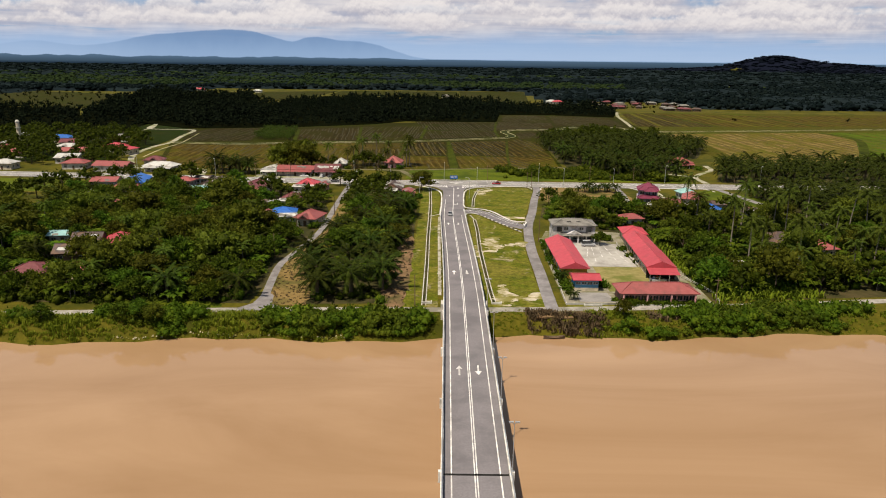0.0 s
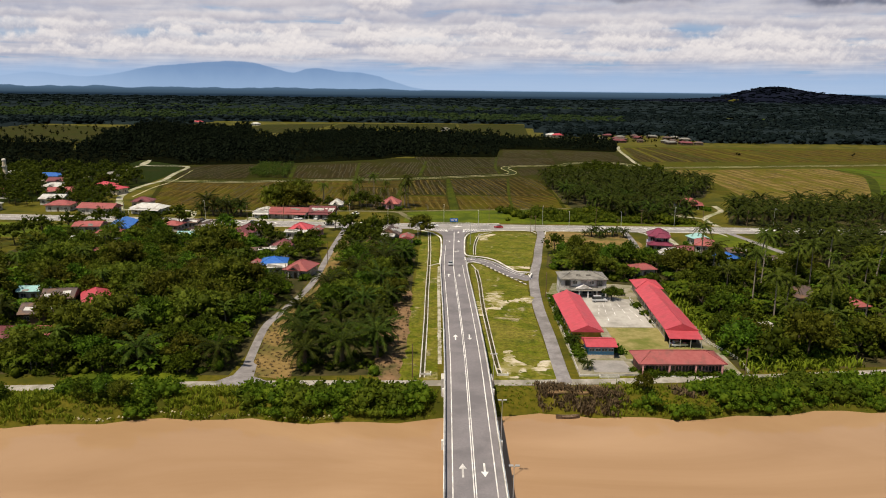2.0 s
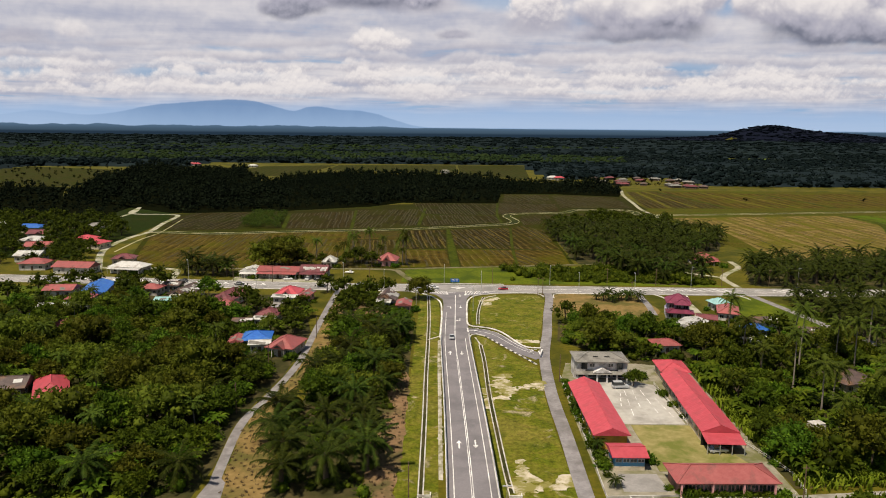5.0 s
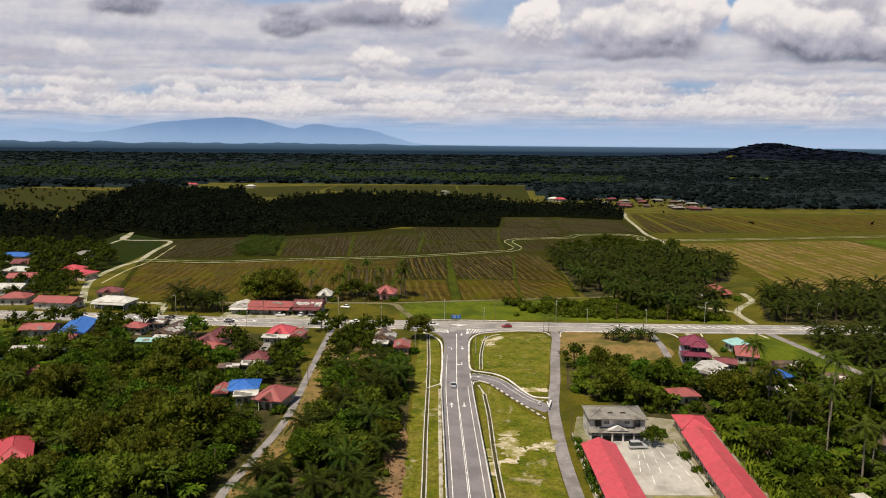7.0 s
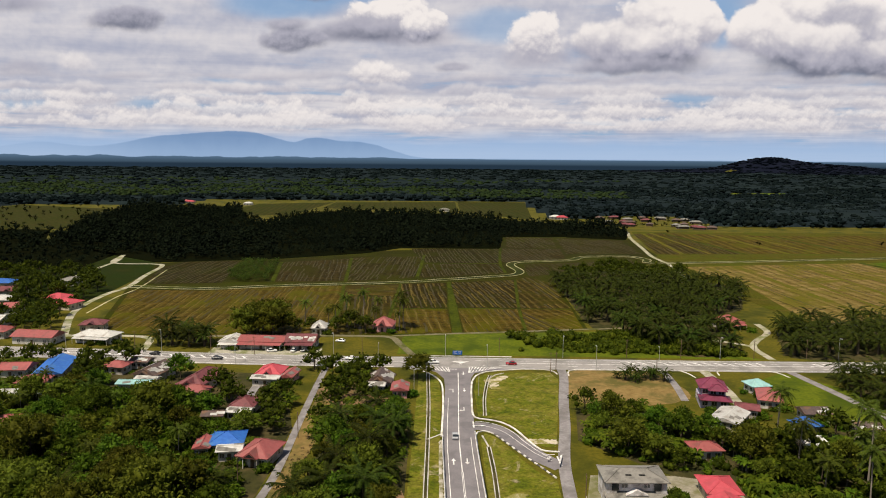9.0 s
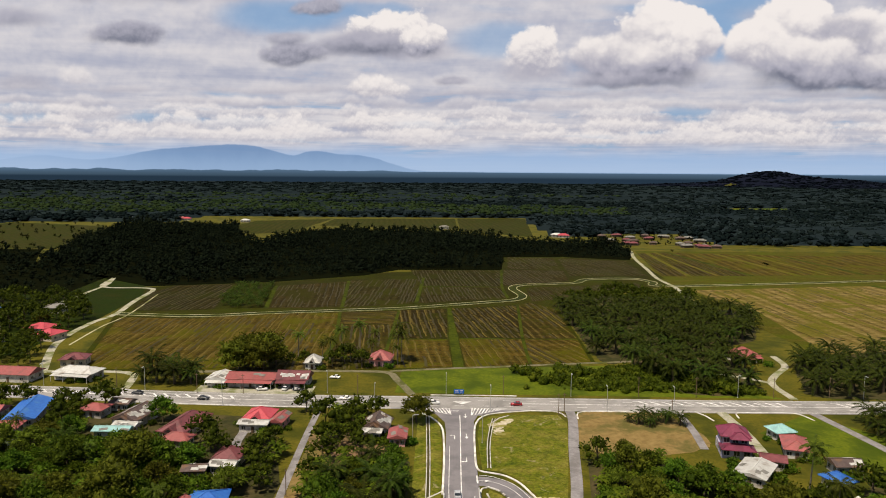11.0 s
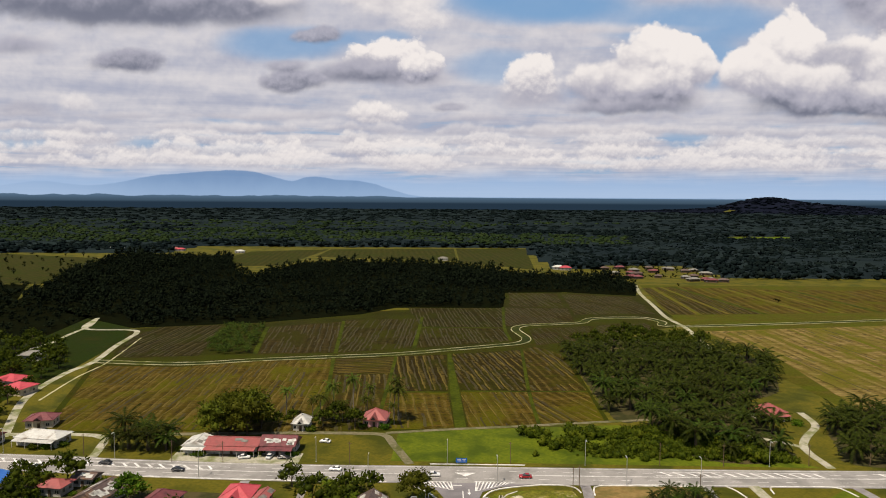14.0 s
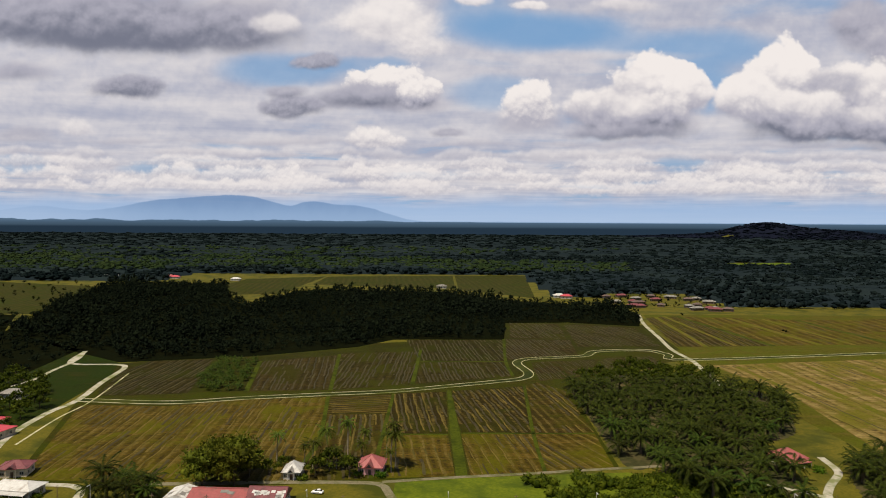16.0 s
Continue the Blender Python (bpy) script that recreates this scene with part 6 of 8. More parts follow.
W_GREYWHITE = surface("weathered_white_wall", (0.58, 0.555, 0.55), (0.74, 0.715, 0.71), (0.310, 0.284, 0.258), 1.0, 0.3, 0.9, 0.15)
HOMES = []
school_office()
for label, x, y, w, d, rot, kind, rise, wall, roof, front, porch in (
    ("red-roofed timber house with a forward gable", -49.4, 247.8, 8.0, 10.0, -12, "hip", 2.4, W_WHITE, R_ROSE, 4.5, 0),
    ("blue and white metal-roofed house among palms", -60.6, 255.0, 8.6, 8.6, 8, "hip", 1.8, W_WHITE, R_BLUE, 0, 0),
    ("brown-roofed house with a white porch roof", -63.6, 283.5, 7.0, 8.0, -5, "hip", 2.0, W_CREAM, R_MAROON, 0, 2.0),
    ("bright red-roofed house by the main road", -63.5, 317.0, 8.4, 9.0, -4, "hip", 2.4, W_WHITE, R_RED, 4.0, 2.5),
    ("maroon-roofed house with two roof tiers", -86.0, 308.5, 8.6, 17.0, -10, "hip", 2.6, W_CREAM, R_MAROON, 5.0, 0),
    ("rusty-roofed white patched house by the road", -106.0, 316.5, 9.0, 12.0, -12, "gable", 2.2, W_WHITE, R_BROWN, 5.0, 0),
    ("low shed with a pale teal metal roof", -107.0, 302.5, 10.5, 4.0, 0, "gable", 0.8, W_WHITE, R_TEAL, 0, 0),
    ("long workshop with a blue metal roof", -144.5, 320.0, 9.0, 20.5, 14, "gable", 1.8, W_WHITE, R_BLUE, 0, 0),
    ("red metal-roofed shed beside the workshop", -158.5, 319.0, 11.0, 8.0, 4, "gable", 1.6, W_WHITE, R_ROSE, 0, 0),
    ("brown-roofed house with a white patched porch", -23.0, 309.0, 7.8, 9.0, -6, "gable", 2.6, W_WHITE, R_BROWN, 5.0, 0),
    ("small red-roofed hut beside the house", -15.5, 300.0, 4.8, 7.5, 0, "gable", 1.0, W_PINK, R_ROSE, 0, 0),
    ("long white house with a white hipped roof", -151.0, 366.0, 16.5, 8.0, -9, "hip", 2.0, W_WHITE, R_WHITE, 0, 2.0),
    ("white-roofed shop at the row end", -91.0, 360.5, 8.0, 9.0, -3, "gable", 1.4, W_WHITE, R_WHITE, 0, 2.0),
    ("row of shops under a long red roof", -77.5, 360.0, 18.5, 9.0, -3, "gable", 1.6, W_WHITE, R_ROSE, 0, 2.5),
    ("maroon-roofed shop with a patched roof", -61.0, 360.0, 12.0, 9.0, -3, "gable", 2.4, W_WHITE, R_MAROON, 0, 2.5),
    ("small house with a pale metal roof", -58.0, 385.0, 6.0, 8.0, 0, "hip", 2.6, W_WHITE, R_WHITE, 3.0, 0),
    ("red-roofed house on the edge of the fields", -29.0, 391.0, 9.0, 9.5, -5, "hip", 3.4, W_PINK, R_ROSE, 4.0, 0),
    ("red-roofed house among oil palms", 136.8, 401.5, 11.0, 10.0, 20, "hip", 3.2, W_WHITE, R_ROSE, 5.0, 2.0),
    ("low shed with a white metal roof", 87.0, 275.5, 7.5, 12.0, -38, "gable", 1.0, W_WHITE, R_WHITE, 0, 0),
    ("small house with a pale teal roof", 108.8, 306.0, 6.0, 5.5, 10, "hip", 1.8, W_WHITE, R_TEAL, 0, 0),
    ("red-roofed house with a patched roof", 107.5, 294.0, 6.5, 11.0, -20, "hip", 2.0, W_WHITE, R_ROSE, 0, 0),
    ("small house with a blue metal roof", 107.0, 269.5, 5.2, 6.0, 20, "hip", 1.8, W_WHITE, R_BLUE, 0, 0),
    ("pale corrugated shed in the garden", 101.5, 256.5, 6.2, 5.6, 15, "gable", 0.9, W_WHITE, R_WHITE, 0, 0),
    ("small brown-roofed hut on the lawn", 115.0, 280.0, 7.5, 5.5, 0, "gable", 1.2, W_WHITE, R_BROWN, 0, 0),
    ("small red-roofed house under trees", 70.5, 252.0, 7.2, 5.5, 4, "hip", 1.4, W_WHITE, R_ROSE, 0, 0),
    ("red-roofed house in the woods", -101.5, 209.0, 7.0, 13.0, 28, "hip", 2.2, W_WHITE, R_RED, 3.5, 0),
    ("old timber house with a brown roof", -113.0, 211.0, 8.0, 7.0, 10, "gable", 2.0, W_TIMBER, R_BROWN, 0, 0),
    ("old timber house with a rusted roof", -110.5, 197.0, 9.0, 7.0, 10, "gable", 2.0, W_TIMBER, R_BROWN, 0, 0),
    ("small hut with a faded red roof", -100.5, 180.0, 6.0, 5.0, 0, "hip", 1.2, W_CREAM, R_ROSE, 0, 0),
    ("low shed with a pale teal roof", -124.0, 217.0, 8.0, 5.0, 8, "gable", 1.0, W_WHITE, R_TEAL, 0, 0),
    ("faded red-roofed house by the river lane", -112.0, 178.0, 9.0, 8.0, 5, "hip", 1.8, W_TIMBER, R_MAROON, 0, 0),
    ("red-roofed low house before the workshop", -143.0, 304.5, 9.0, 6.5, 8, "hip", 1.6, W_WHITE, R_ROSE, 0, 0),
    ("low shed with a white metal roof", -146.0, 291.0, 10.0, 5.0, 6, "gable", 0.9, W_WHITE, R_WHITE, 0, 0),
    ("small hut under a bright blue roof", -143.0, 277.0, 7.0, 5.0, 10, "gable", 0.8, W_WHITE, R_BLUE, 0, 0),
    ("small shed with a white metal roof", -131.0, 292.0, 5.0, 3.5, 0, "gable", 0.7, W_WHITE, R_WHITE, 0, 0),
    ("faded red-roofed house among fruit trees", -128.0, 267.0, 9.0, 6.5, 8, "hip", 1.6, W_WHITE, R_ROSE, 3.5, 0),
    ("white metal-roofed lean-to before the blue-roofed house", -57.8, 248.4, 5.6, 4.0, 8, "gable", 0.7, W_WHITE, R_WHITE, 0, 0),
    ("rose-roofed side shed of the blue-roofed house", -66.0, 251.5, 3.4, 6.5, 8, "gable", 0.9, W_WHITE, R_ROSE, 0, 0),
    ("white metal canopy before the red-roofed house", -63.5, 309.2, 9.0, 4.0, -4, "gable", 0.6, W_WHITE, R_WHITE, 0, 0),
    ("red-roofed side annexe by the main road", -56.0, 313.5, 3.6, 8.5, -8, "gable", 1.1, W_PINK, R_ROSE, 0, 0),
    ("low white-roofed annexe of a patched house", -104.5, 306.6, 7.0, 3.6, -10, "gable", 0.7, W_WHITE, R_WHITE, 0, 0),
    ("white metal porch roof before the brown house", -24.0, 302.4, 5.6, 3.0, -6, "gable", 0.7, W_WHITE, R_WHITE, 0, 0),
    ("white metal canopy below the brown-roofed house", -63.4, 276.6, 6.5, 3.8, -4, "gable", 0.6, W_WHITE, R_WHITE, 0, 0),
    ("small brown-roofed shed under palms", -70.5, 273.5, 5.5, 4.0, 5, "gable", 0.8, W_TIMBER, R_BROWN, 0, 0),
    ("maroon-roofed front wing with a low hip", -83.6, 295.6, 8.0, 5.0, -10, "hip", 1.6, W_CREAM, R_ROSE, 0, 0),
    ("small faded red-roofed house by the road", -122.5, 322.5, 7.5, 6.0, -8, "hip", 1.5, W_WHITE, R_ROSE, 0, 0),
    ("brown-roofed roadside hut under a tree", -116.0, 329.0, 6.5, 5.0, -8, "gable", 1.1, W_WHITE, R_BROWN, 0, 0),
    ("maroon-roofed garden shed behind the villa", 95.5, 283.0, 6.0, 5.0, -20, "gable", 1.1, W_WHITE, R_MAROON, 0, 0),
    ("low brown-roofed hut beside the oil palms", 124.0, 268.0, 7.0, 5.5, -10, "gable", 1.0, W_WHITE, R_BROWN, 0, 0),
    ("dark-roofed house behind the trees", 112.0, 222.0, 10.0, 9.0, 15, "hip", 2.2, W_CREAM, R_BROWN, 0, 0),
    ("red-roofed house among coconut palms", 120.0, 212.0, 8.0, 8.0, 10, "hip", 2.0, W_CREAM, R_ROSE, 0, 0),
):
    h = 3.0 if w < 12 else 3.3
    top = house(label, x, y, w, d, rot, h, rise, kind, wall, roof, front, porch=porch, windows=3)
    HOMES.append((x, y, w, d))
    if "patched" in label and kind == "gable":
        roof_patches(top, w, d, h, rise, 13, int(x), R_WHITE)
    elif kind == "gable" and roof in (R_BROWN, R_ROSE, R_WHITE, R_TEAL):
        roof_patches(top, w, d, h, rise, 3, int(x), R_WHITE if roof is R_BROWN else R_GREY)

# town beyond the main road
rng = random.Random(5)
for k, (x, y, w, d, rot, roof) in enumerate((
    (-176, 364, 18, 9, -6, R_ROSE), (-163, 386, 10, 8, 10, R_MAROON), (-200, 372, 12, 9, 5, R_ROSE), (-214, 392, 12, 10, 0, R_WHITE), (-200, 432, 11, 10, -15, R_RED), (-212, 446, 12, 10, -15, R_RED),
    (-225, 420, 14, 9, 10, R_ROSE), (-240, 440, 14, 10, 0, R_WHITE), (-256, 412, 12, 9, 0, R_ROSE), (-250, 465, 14, 10, 8, R_MAROON), (-272, 490, 18, 10, 0, R_BLUE),
    (-285, 455, 12, 9, 0, R_WHITE), (-276, 430, 12, 9, 5, R_ROSE), (-300, 500, 16, 10, 0, R_WHITE), (-232, 498, 12, 8, 0, R_GREY), (-262, 372, 12, 9, 0, R_ROSE), (-236, 368, 10, 8, 0, R_WHITE),
    (-300, 400, 14, 9, 5, R_ROSE))):
    house("town house with a weathered metal roof" if roof is not R_RED else "town house with a bright red metal roof", x, y, w, d, rot, 3.4, 2.0, "hip" if k % 3 else "gable", (W_WHITE, W_CREAM, W_WHITE)[k % 3], roof, 4.0 if k % 2 else 0)
# hamlets at the edge of the far woods
# dark roof and wall colours stand in for cloud shade on these houses
for k in range(22):
    x, y = 208 + rng.uniform(0, 118), 886 + (k % 5) * 32 + rng.uniform(-8, 8)
    house("low pale farmhouse at the edge of the woods, cloud shade painted in", x, y, rng.uniform(8, 15), 7, rng.uniform(-20, 20), 2.9, 1.8, "hip", W_TIMBER, (R_GREY, R_BROWN, R_GREY, R_MAROON, R_BROWN, R_MAROON)[k % 6], windows=3)
for x, y, roof in ((158, 1005, R_RED), (150, 1012, R_WHITE), (-455, 1290, R_ROSE), (-440, 1275, R_RED), (-548, 1290, R_WHITE), (-560, 1280, R_WHITE), (-330, 1240, R_WHITE), (0, 1130, R_GREY)):
    house("small far house between the fields", x, y, 14, 9, 0, 3.2, 2.4, "hip", W_WHITE, roof)


def villa():
    """The three-tiered lilac villa with purple roofs."""
    top = tagged(new("villa"), "three-storey lilac villa with purple tiled hip roofs", "house")
    top.matrix_world = pose(88.5, 294.0, GZ, 0, 0, -12)
    KEEP_OUT.append((88.5, 292.0, 8.0))
    for z0, z1, w, d, dy in ((-0.3, 3.1, 8.6, 10.5, 0.0), (3.1, 6.0, 7.6, 7.6, 1.2)):
        bm = bmesh.new()
        add_box(bm, -w / 2, w / 2, dy - d / 2, dy + d / 2, z0, z1)
        part("storey", bm, W_LILAC, top)
        for k in range(3):
            add_window(top, -w / 3 + k * w / 3, dy - d / 2, max(z0, 0) + 1.0, 1.6, 1.4, 0)
            add_window(top, -w / 2, dy - d / 3 + k * d / 3, max(z0, 0) + 1.0, 1.3, 1.4, 270)
    for w, d, z, rise, dy, dx in ((8.6, 4.0, 3.1, 1.2, -3.9, 0.4), (7.6, 7.6, 6.1, 2.7, 1.2, 0), (4.4, 3.4, 5.9, 1.5, -2.6, 1.0)):
        bm = bmesh.new()
        roof_solid(bm, w, d, z, rise, "hip", 0.8)
        ridge_caps(bm, w, d, z, rise, "hip", 0.8)
        bmesh.ops.translate(bm, verts=bm.verts, vec=(dx, dy, 0))
        part("roof", bm, R_PURPLE, top)


villa()


# ---- street furniture and cars ----
def bar(bm, p, q, r, n=6):
    """A round bar from p to q."""
    d = Vector(q) - Vector(p)
    m = Matrix.Translation((Vector(p) + Vector(q)) / 2) @ d.to_track_quat("Z", "Y").to_matrix().to_4x4()
    bmesh.ops.create_cone(bm, cap_ends=True, segments=n, radius1=r, radius2=r * 0.75, depth=d.length, matrix=m)


def street_lamp(height, arms=(1,), r=0.11, reach=1.9):
    top = tagged(new("street_lamp"), "tall grey steel street lamp with flat heads", "street lamp", "street lamps")
    bm = bmesh.new()
    bar(bm, (0, 0, 0), (0, 0, height), r)
    add_box(bm, -0.2, 0.2, -0.2, 0.2, 0.0, 0.12)
    part("pole", bm, M_STEEL, top)
    for s in arms:
        bm = bmesh.new()
        bar(bm, (0, 0, height - 0.15), (s * reach * 0.55, 0, height + 0.1), r * 0.6)
        part("arm", bm, M_STEEL, top)
        bm = bmesh.new()
        add_box(bm, min(s * reach * 0.15, s * reach), max(s * reach * 0.15, s * reach), -0.15, 0.15, height + 0.04, height + 0.2)
        part("lamp_head", bm, M_STEEL, top)
    return top


lamp = street_lamp(7.4, (-1, 1), 0.07, 0.75)
lamp.matrix_world = pose(10.45, 80, 5.32)
for y in (16, 37, 58, 101, 122, 143):
    copy_thing(lamp, pose(10.45, y, 5.32))
tall = street_lamp(9.0, (-1,))
tall.matrix_world = pose(0.0, 347.4, GZ, 0, 0, 90)
for x, y, a in ((-118, 352, 88), (-82, 334.0, 268), (-46, 349, 88), (-26, 332, 268), (16, 330.3, 270), (58, 330.3, 270), (82, 330, 270), (112, 346.5, 90), (48, 347, 90), (160, 346, 90), (-160, 356, 88), (-10.8, 300, 180), (11.3, 300, 0)):
    copy_thing(tall, pose(x, y, GZ, 0, 0, a))


def utility_pole():
    top = tagged(new("utility_pole"), "slender wooden utility pole with a cross arm", "utility pole", "utility poles")
    bm = bmesh.new()
    bar(bm, (0, 0, -0.2), (0, 0, 8.0), 0.13)
    part("pole", bm, W_TIMBER, top)
    bm = bmesh.new()
    add_box(bm, -0.7, 0.7, -0.05, 0.05, 7.3, 7.42)
    part("cross_arm", bm, W_TIMBER, top)
    return top


up = utility_pole()
up.matrix_world = pose(39.8, 326.0, GZ)
for x, y in ((41.9, 326.6), (68.5, 160.3), (32.5, 224), (-51, 200), (-51, 232), (-42.5, 262), (-78, 346.8), (-96, 347.5), (-34, 347), (22, 347.5), (74, 347), (96, 346.5), (126, 347), (148, 348), (-130, 354), (-6.5, 160.0), (78, 320)):
    copy_thing(up, pose(x, y, GZ, 0, 0, 90 if abs(x) < 55 and y < 320 else 0))

M_SIGN = surface("blue_sign_sheet", (0.01, 0.10, 0.42), (0.02, 0.13, 0.50), None, 1.0, 0.2, 0.4, 0.0)
sign = tagged(new("road_sign"), "blue direction sign on two posts beside the road", "road sign")
sign.matrix_world = pose(4.9, 346.6, GZ)
bm = bmesh.new()
add_box(bm, -1.95, 1.95, -0.04, 0.04, 0.9, 2.5)
part("sign_board", bm, M_SIGN, sign)
for x in (-1.3, 1.3):
    bm = bmesh.new()
    bar(bm, (x, 0.08, -0.2), (x, 0.08, 2.4), 0.06)
    part("post", bm, M_STEEL, sign)
for x, z, w_ in ((-0.9, 2.05, 1.3), (0.9, 2.05, 1.2), (-0.8, 1.5, 1.4), (0.9, 1.5, 0.9)):
    bm = bmesh.new()
    add_box(bm, x - w_ / 2, x + w_ / 2, -0.06, -0.045, z - 0.12, z + 0.12)
    part("text_bar", bm, M_PAINT, sign)


def car_paint(name, c):
    m = surface(name, c, tuple(min(1, v * 1.15) for v in c), None, 0.5, 0.2, 0.25, 0.0, 0.2, spec=0.6)
    return m


CARS = {"white": car_paint("white_paint", (0.75, 0.75, 0.74)), "red": car_paint("red_paint", (0.30, 0.015, 0.02)), "dark": car_paint("dark_paint", (0.02, 0.022, 0.028)), "silver": car_paint("silver_paint", (0.45, 0.46, 0.48))}
M_TYRE = surface("tyre_rubber", (0.015, 0.015, 0.015), (0.03, 0.03, 0.03), None, 2.0)


def car(colour, label, x, y, turn, z=None, van=False):
    top = tagged(new("van" if van else "car"), label, "van" if van else "car", "cars on the roads")
    top.matrix_world = pose(x, y, road_z(x, y) if z is None else z, 0, 0, turn)
    L, W, H = (4.7, 1.75, 1.9) if van else (4.3, 1.72, 1.46)
    prof = [(-L / 2, 0.35), (-L / 2, 0.75), (-L / 2 + 0.1, 0.92), (L / 2 - 1.15, 0.98), (L / 2 - 0.15, 0.80), (L / 2, 0.6), (L / 2, 0.35)]
    cab = [(-L / 2 + (0.1 if van else 0.55), 0.93), (-L / 2 + (0.25 if van else 0.95), H), (L / 2 - (1.9 if van else 2.1), H), (L / 2 - 1.15, 0.97)]
    for nm, pr, wdt, m in (("body", prof, W, CARS[colour]), ("cabin_glass", cab, W - 0.24, M_GLASS)):
        bm = bmesh.new()
        a = [bm.verts.new((px, -wdt / 2, pz)) for px, pz in pr]
        b = [bm.verts.new((px, wdt / 2, pz)) for px, pz in pr]
        bm.faces.new(a)
        bm.faces.new(b[::-1])
        for i in range(len(pr)):
            j = (i + 1) % len(pr)
            bm.faces.new((a[i], b[i], b[j], a[j]))
        bmesh.ops.bevel(bm, geom=list(bm.edges), offset=0.06, segments=1, affect="EDGES")
        part(nm, bm, m, top)
    bm = bmesh.new()
    add_box(bm, cab[1][0] + 0.05, cab[2][0] - 0.02, -W / 2 + 0.16, W / 2 - 0.16, H - 0.03, H + 0.03)
    part("car_roof", bm, CARS[colour], top)
    for px in (-L / 2 + 0.8, L / 2 - 0.8):
        for s in (-1, 1):
            bm = bmesh.new()
            bmesh.ops.create_cone(bm, cap_ends=True, segments=10, radius1=0.32, radius2=0.32, depth=0.22, matrix=pose(px, s * (W / 2 - 0.12), 0.32, 90))
            wheel = part("wheel", bm, M_TYRE, top)
            bm = bmesh.new()
            bmesh.ops.create_cone(bm, cap_ends=True, segments=8, radius1=0.18, radius2=0.18, depth=0.02, matrix=pose(px, s * (W / 2), 0.32, 90))
            part("rim", bm, M_STEEL, wheel)
    return top


for c, label, x, turn, off in (("dark", "dark saloon car on the main road", -90.9, -3, 1.7), ("dark", "dark hatchback on the main road", -54, -3, 1.8), ("white", "white saloon car on the main road", -38.1, 177, -2.0), ("red", "red hatchback on the main road", 25.8, 179, 2.2),
                               ("white", "white car waiting to turn", -4.6, 0, 1.7), ("dark", "dark car waiting at the junction", -8.0, 0, 5.0), ("dark", "dark pickup-sized car on the main road", -118.2, 177, -1.8), ("white", "white car on the main road", -140, -4, 4.6)):
    car(c, label, x, main_y(x) - off, turn, GZ + 0.13)
car("silver", "silver car driving up the bridge approach", 2.7, 262.0, 90)
car("silver", "silver van parked before the school office", 48.5, 219.6, 4, GZ + 0.06, True)
car("white", "white car parked by the shops", -72, 351.5, 10, GZ + 0.04)
car("dark", "dark car parked by the shops", -58, 351.5, 0, GZ + 0.04)
car("white", "white car parked under the shop awning", -63, 352.5, 80, GZ + 0.04)
car("white", "white car in the gravel yard", -46, 368, 170, GZ + 0.06)
car("silver", "silver car parked under the classroom awning", 60.6, 181.6, 5, GZ + 0.07)

# school fences, hedge, tank, planters
wallm = tagged(new("school_wall"), "low white wall along the school lane", "wall", kind="structure")
for a, b in (((31.6, 161.6), (32.6, 190)), ((32.6, 190), (33.4, 228)), ((31.6, 161.6), (46.5, 162.4)), ((46.5, 162.4), (68.6, 163.2))):
    bm = bmesh.new()
    ribbon(bm, [Vector(a), Vector(b)], -0.08, 0.08, GZ + 0.5, 0.6)
    part("wall_panel", bm, M_CONC, wallm)
rail = tagged(new("school_fence"), "pale concrete fence beside the classrooms", "fence", kind="structure")
for a, b in (((68.2, 186), (72.0, 172)), ((72.0, 172), (71, 164)), ((58.8, 196), (58.4, 222))):
    n = 9
    for k in range(n + 1):
        q = Vector(a).lerp(Vector(b), k / n)
        bm = bmesh.new()
        add_box(bm, q.x - 0.07, q.x + 0.07, q.y - 0.07, q.y + 0.07, GZ - 0.1, GZ + 1.0)
        part("post", bm, M_KERB, rail)
    for z in (0.45, 0.85):
        bm = bmesh.new()
        ribbon(bm, [Vector(a), Vector(b)], -0.03, 0.03, GZ + z, 0.09)
        part("rail", bm, M_KERB, rail)
gatebox = tagged(new("drain_cover"), "low white concrete culvert frame in the grass", "culvert")
for x0, x1, y0, y1 in ((36, 40.5, 161.0, 161.25), (36, 40.5, 162.0, 162.25), (36, 36.25, 161.25, 162.0), (40.25, 40.5, 161.25, 162.0)):
    bm = bmesh.new()
    add_box(bm, x0, x1, y0, y1, GZ, GZ + 0.4)
    part("frame_side", bm, M_KERB, gatebox)
for x, y in ((-3.6, 161.2), (14.0, 161.3)):
    head = tagged(new("culvert_head"), "white concrete culvert head wall beside the lane", "culvert")
    for x0, x1, y0, y1 in ((x - 1.3, x + 1.3, y, y + 0.2), (x - 1.3, x - 1.1, y + 0.2, y + 1.1), (x + 1.1, x + 1.3, y + 0.2, y + 1.1)):
        bm = bmesh.new()
        add_box(bm, x0, x1, y0, y1, GZ - 0.2, GZ + 0.55)
        part("head_wall", bm, M_KERB, head)
tank = tagged(new("water_tank"), "white sectional water tank on a stand", "water tank")
KEEP_OUT.append((85.5, 188.5, 3.5))
tank.matrix_world = pose(85.5, 188.5, GZ, 0, 0, 12)
bm = bmesh.new()
add_box(bm, -1.6, 1.6, -1.1, 1.1, 2.0, 4.2)
part("tank_shell", bm, W_WHITE, tank)
bm = bmesh.new()
for k in range(4):
    add_box(bm, -1.65, 1.65, -1.15, 1.15, 2.0 + k * 0.72, 2.05 + k * 0.72)
part("seam_bands", bm, M_CONC, tank)
for x in (-1.4, 1.4):
    for y in (-0.9, 0.9):
        bm = bmesh.new()
        add_box(bm, x - 0.1, x + 0.1, y - 0.1, y + 0.1, -0.2, 2.0)
        part("leg", bm, M_STEEL, tank)


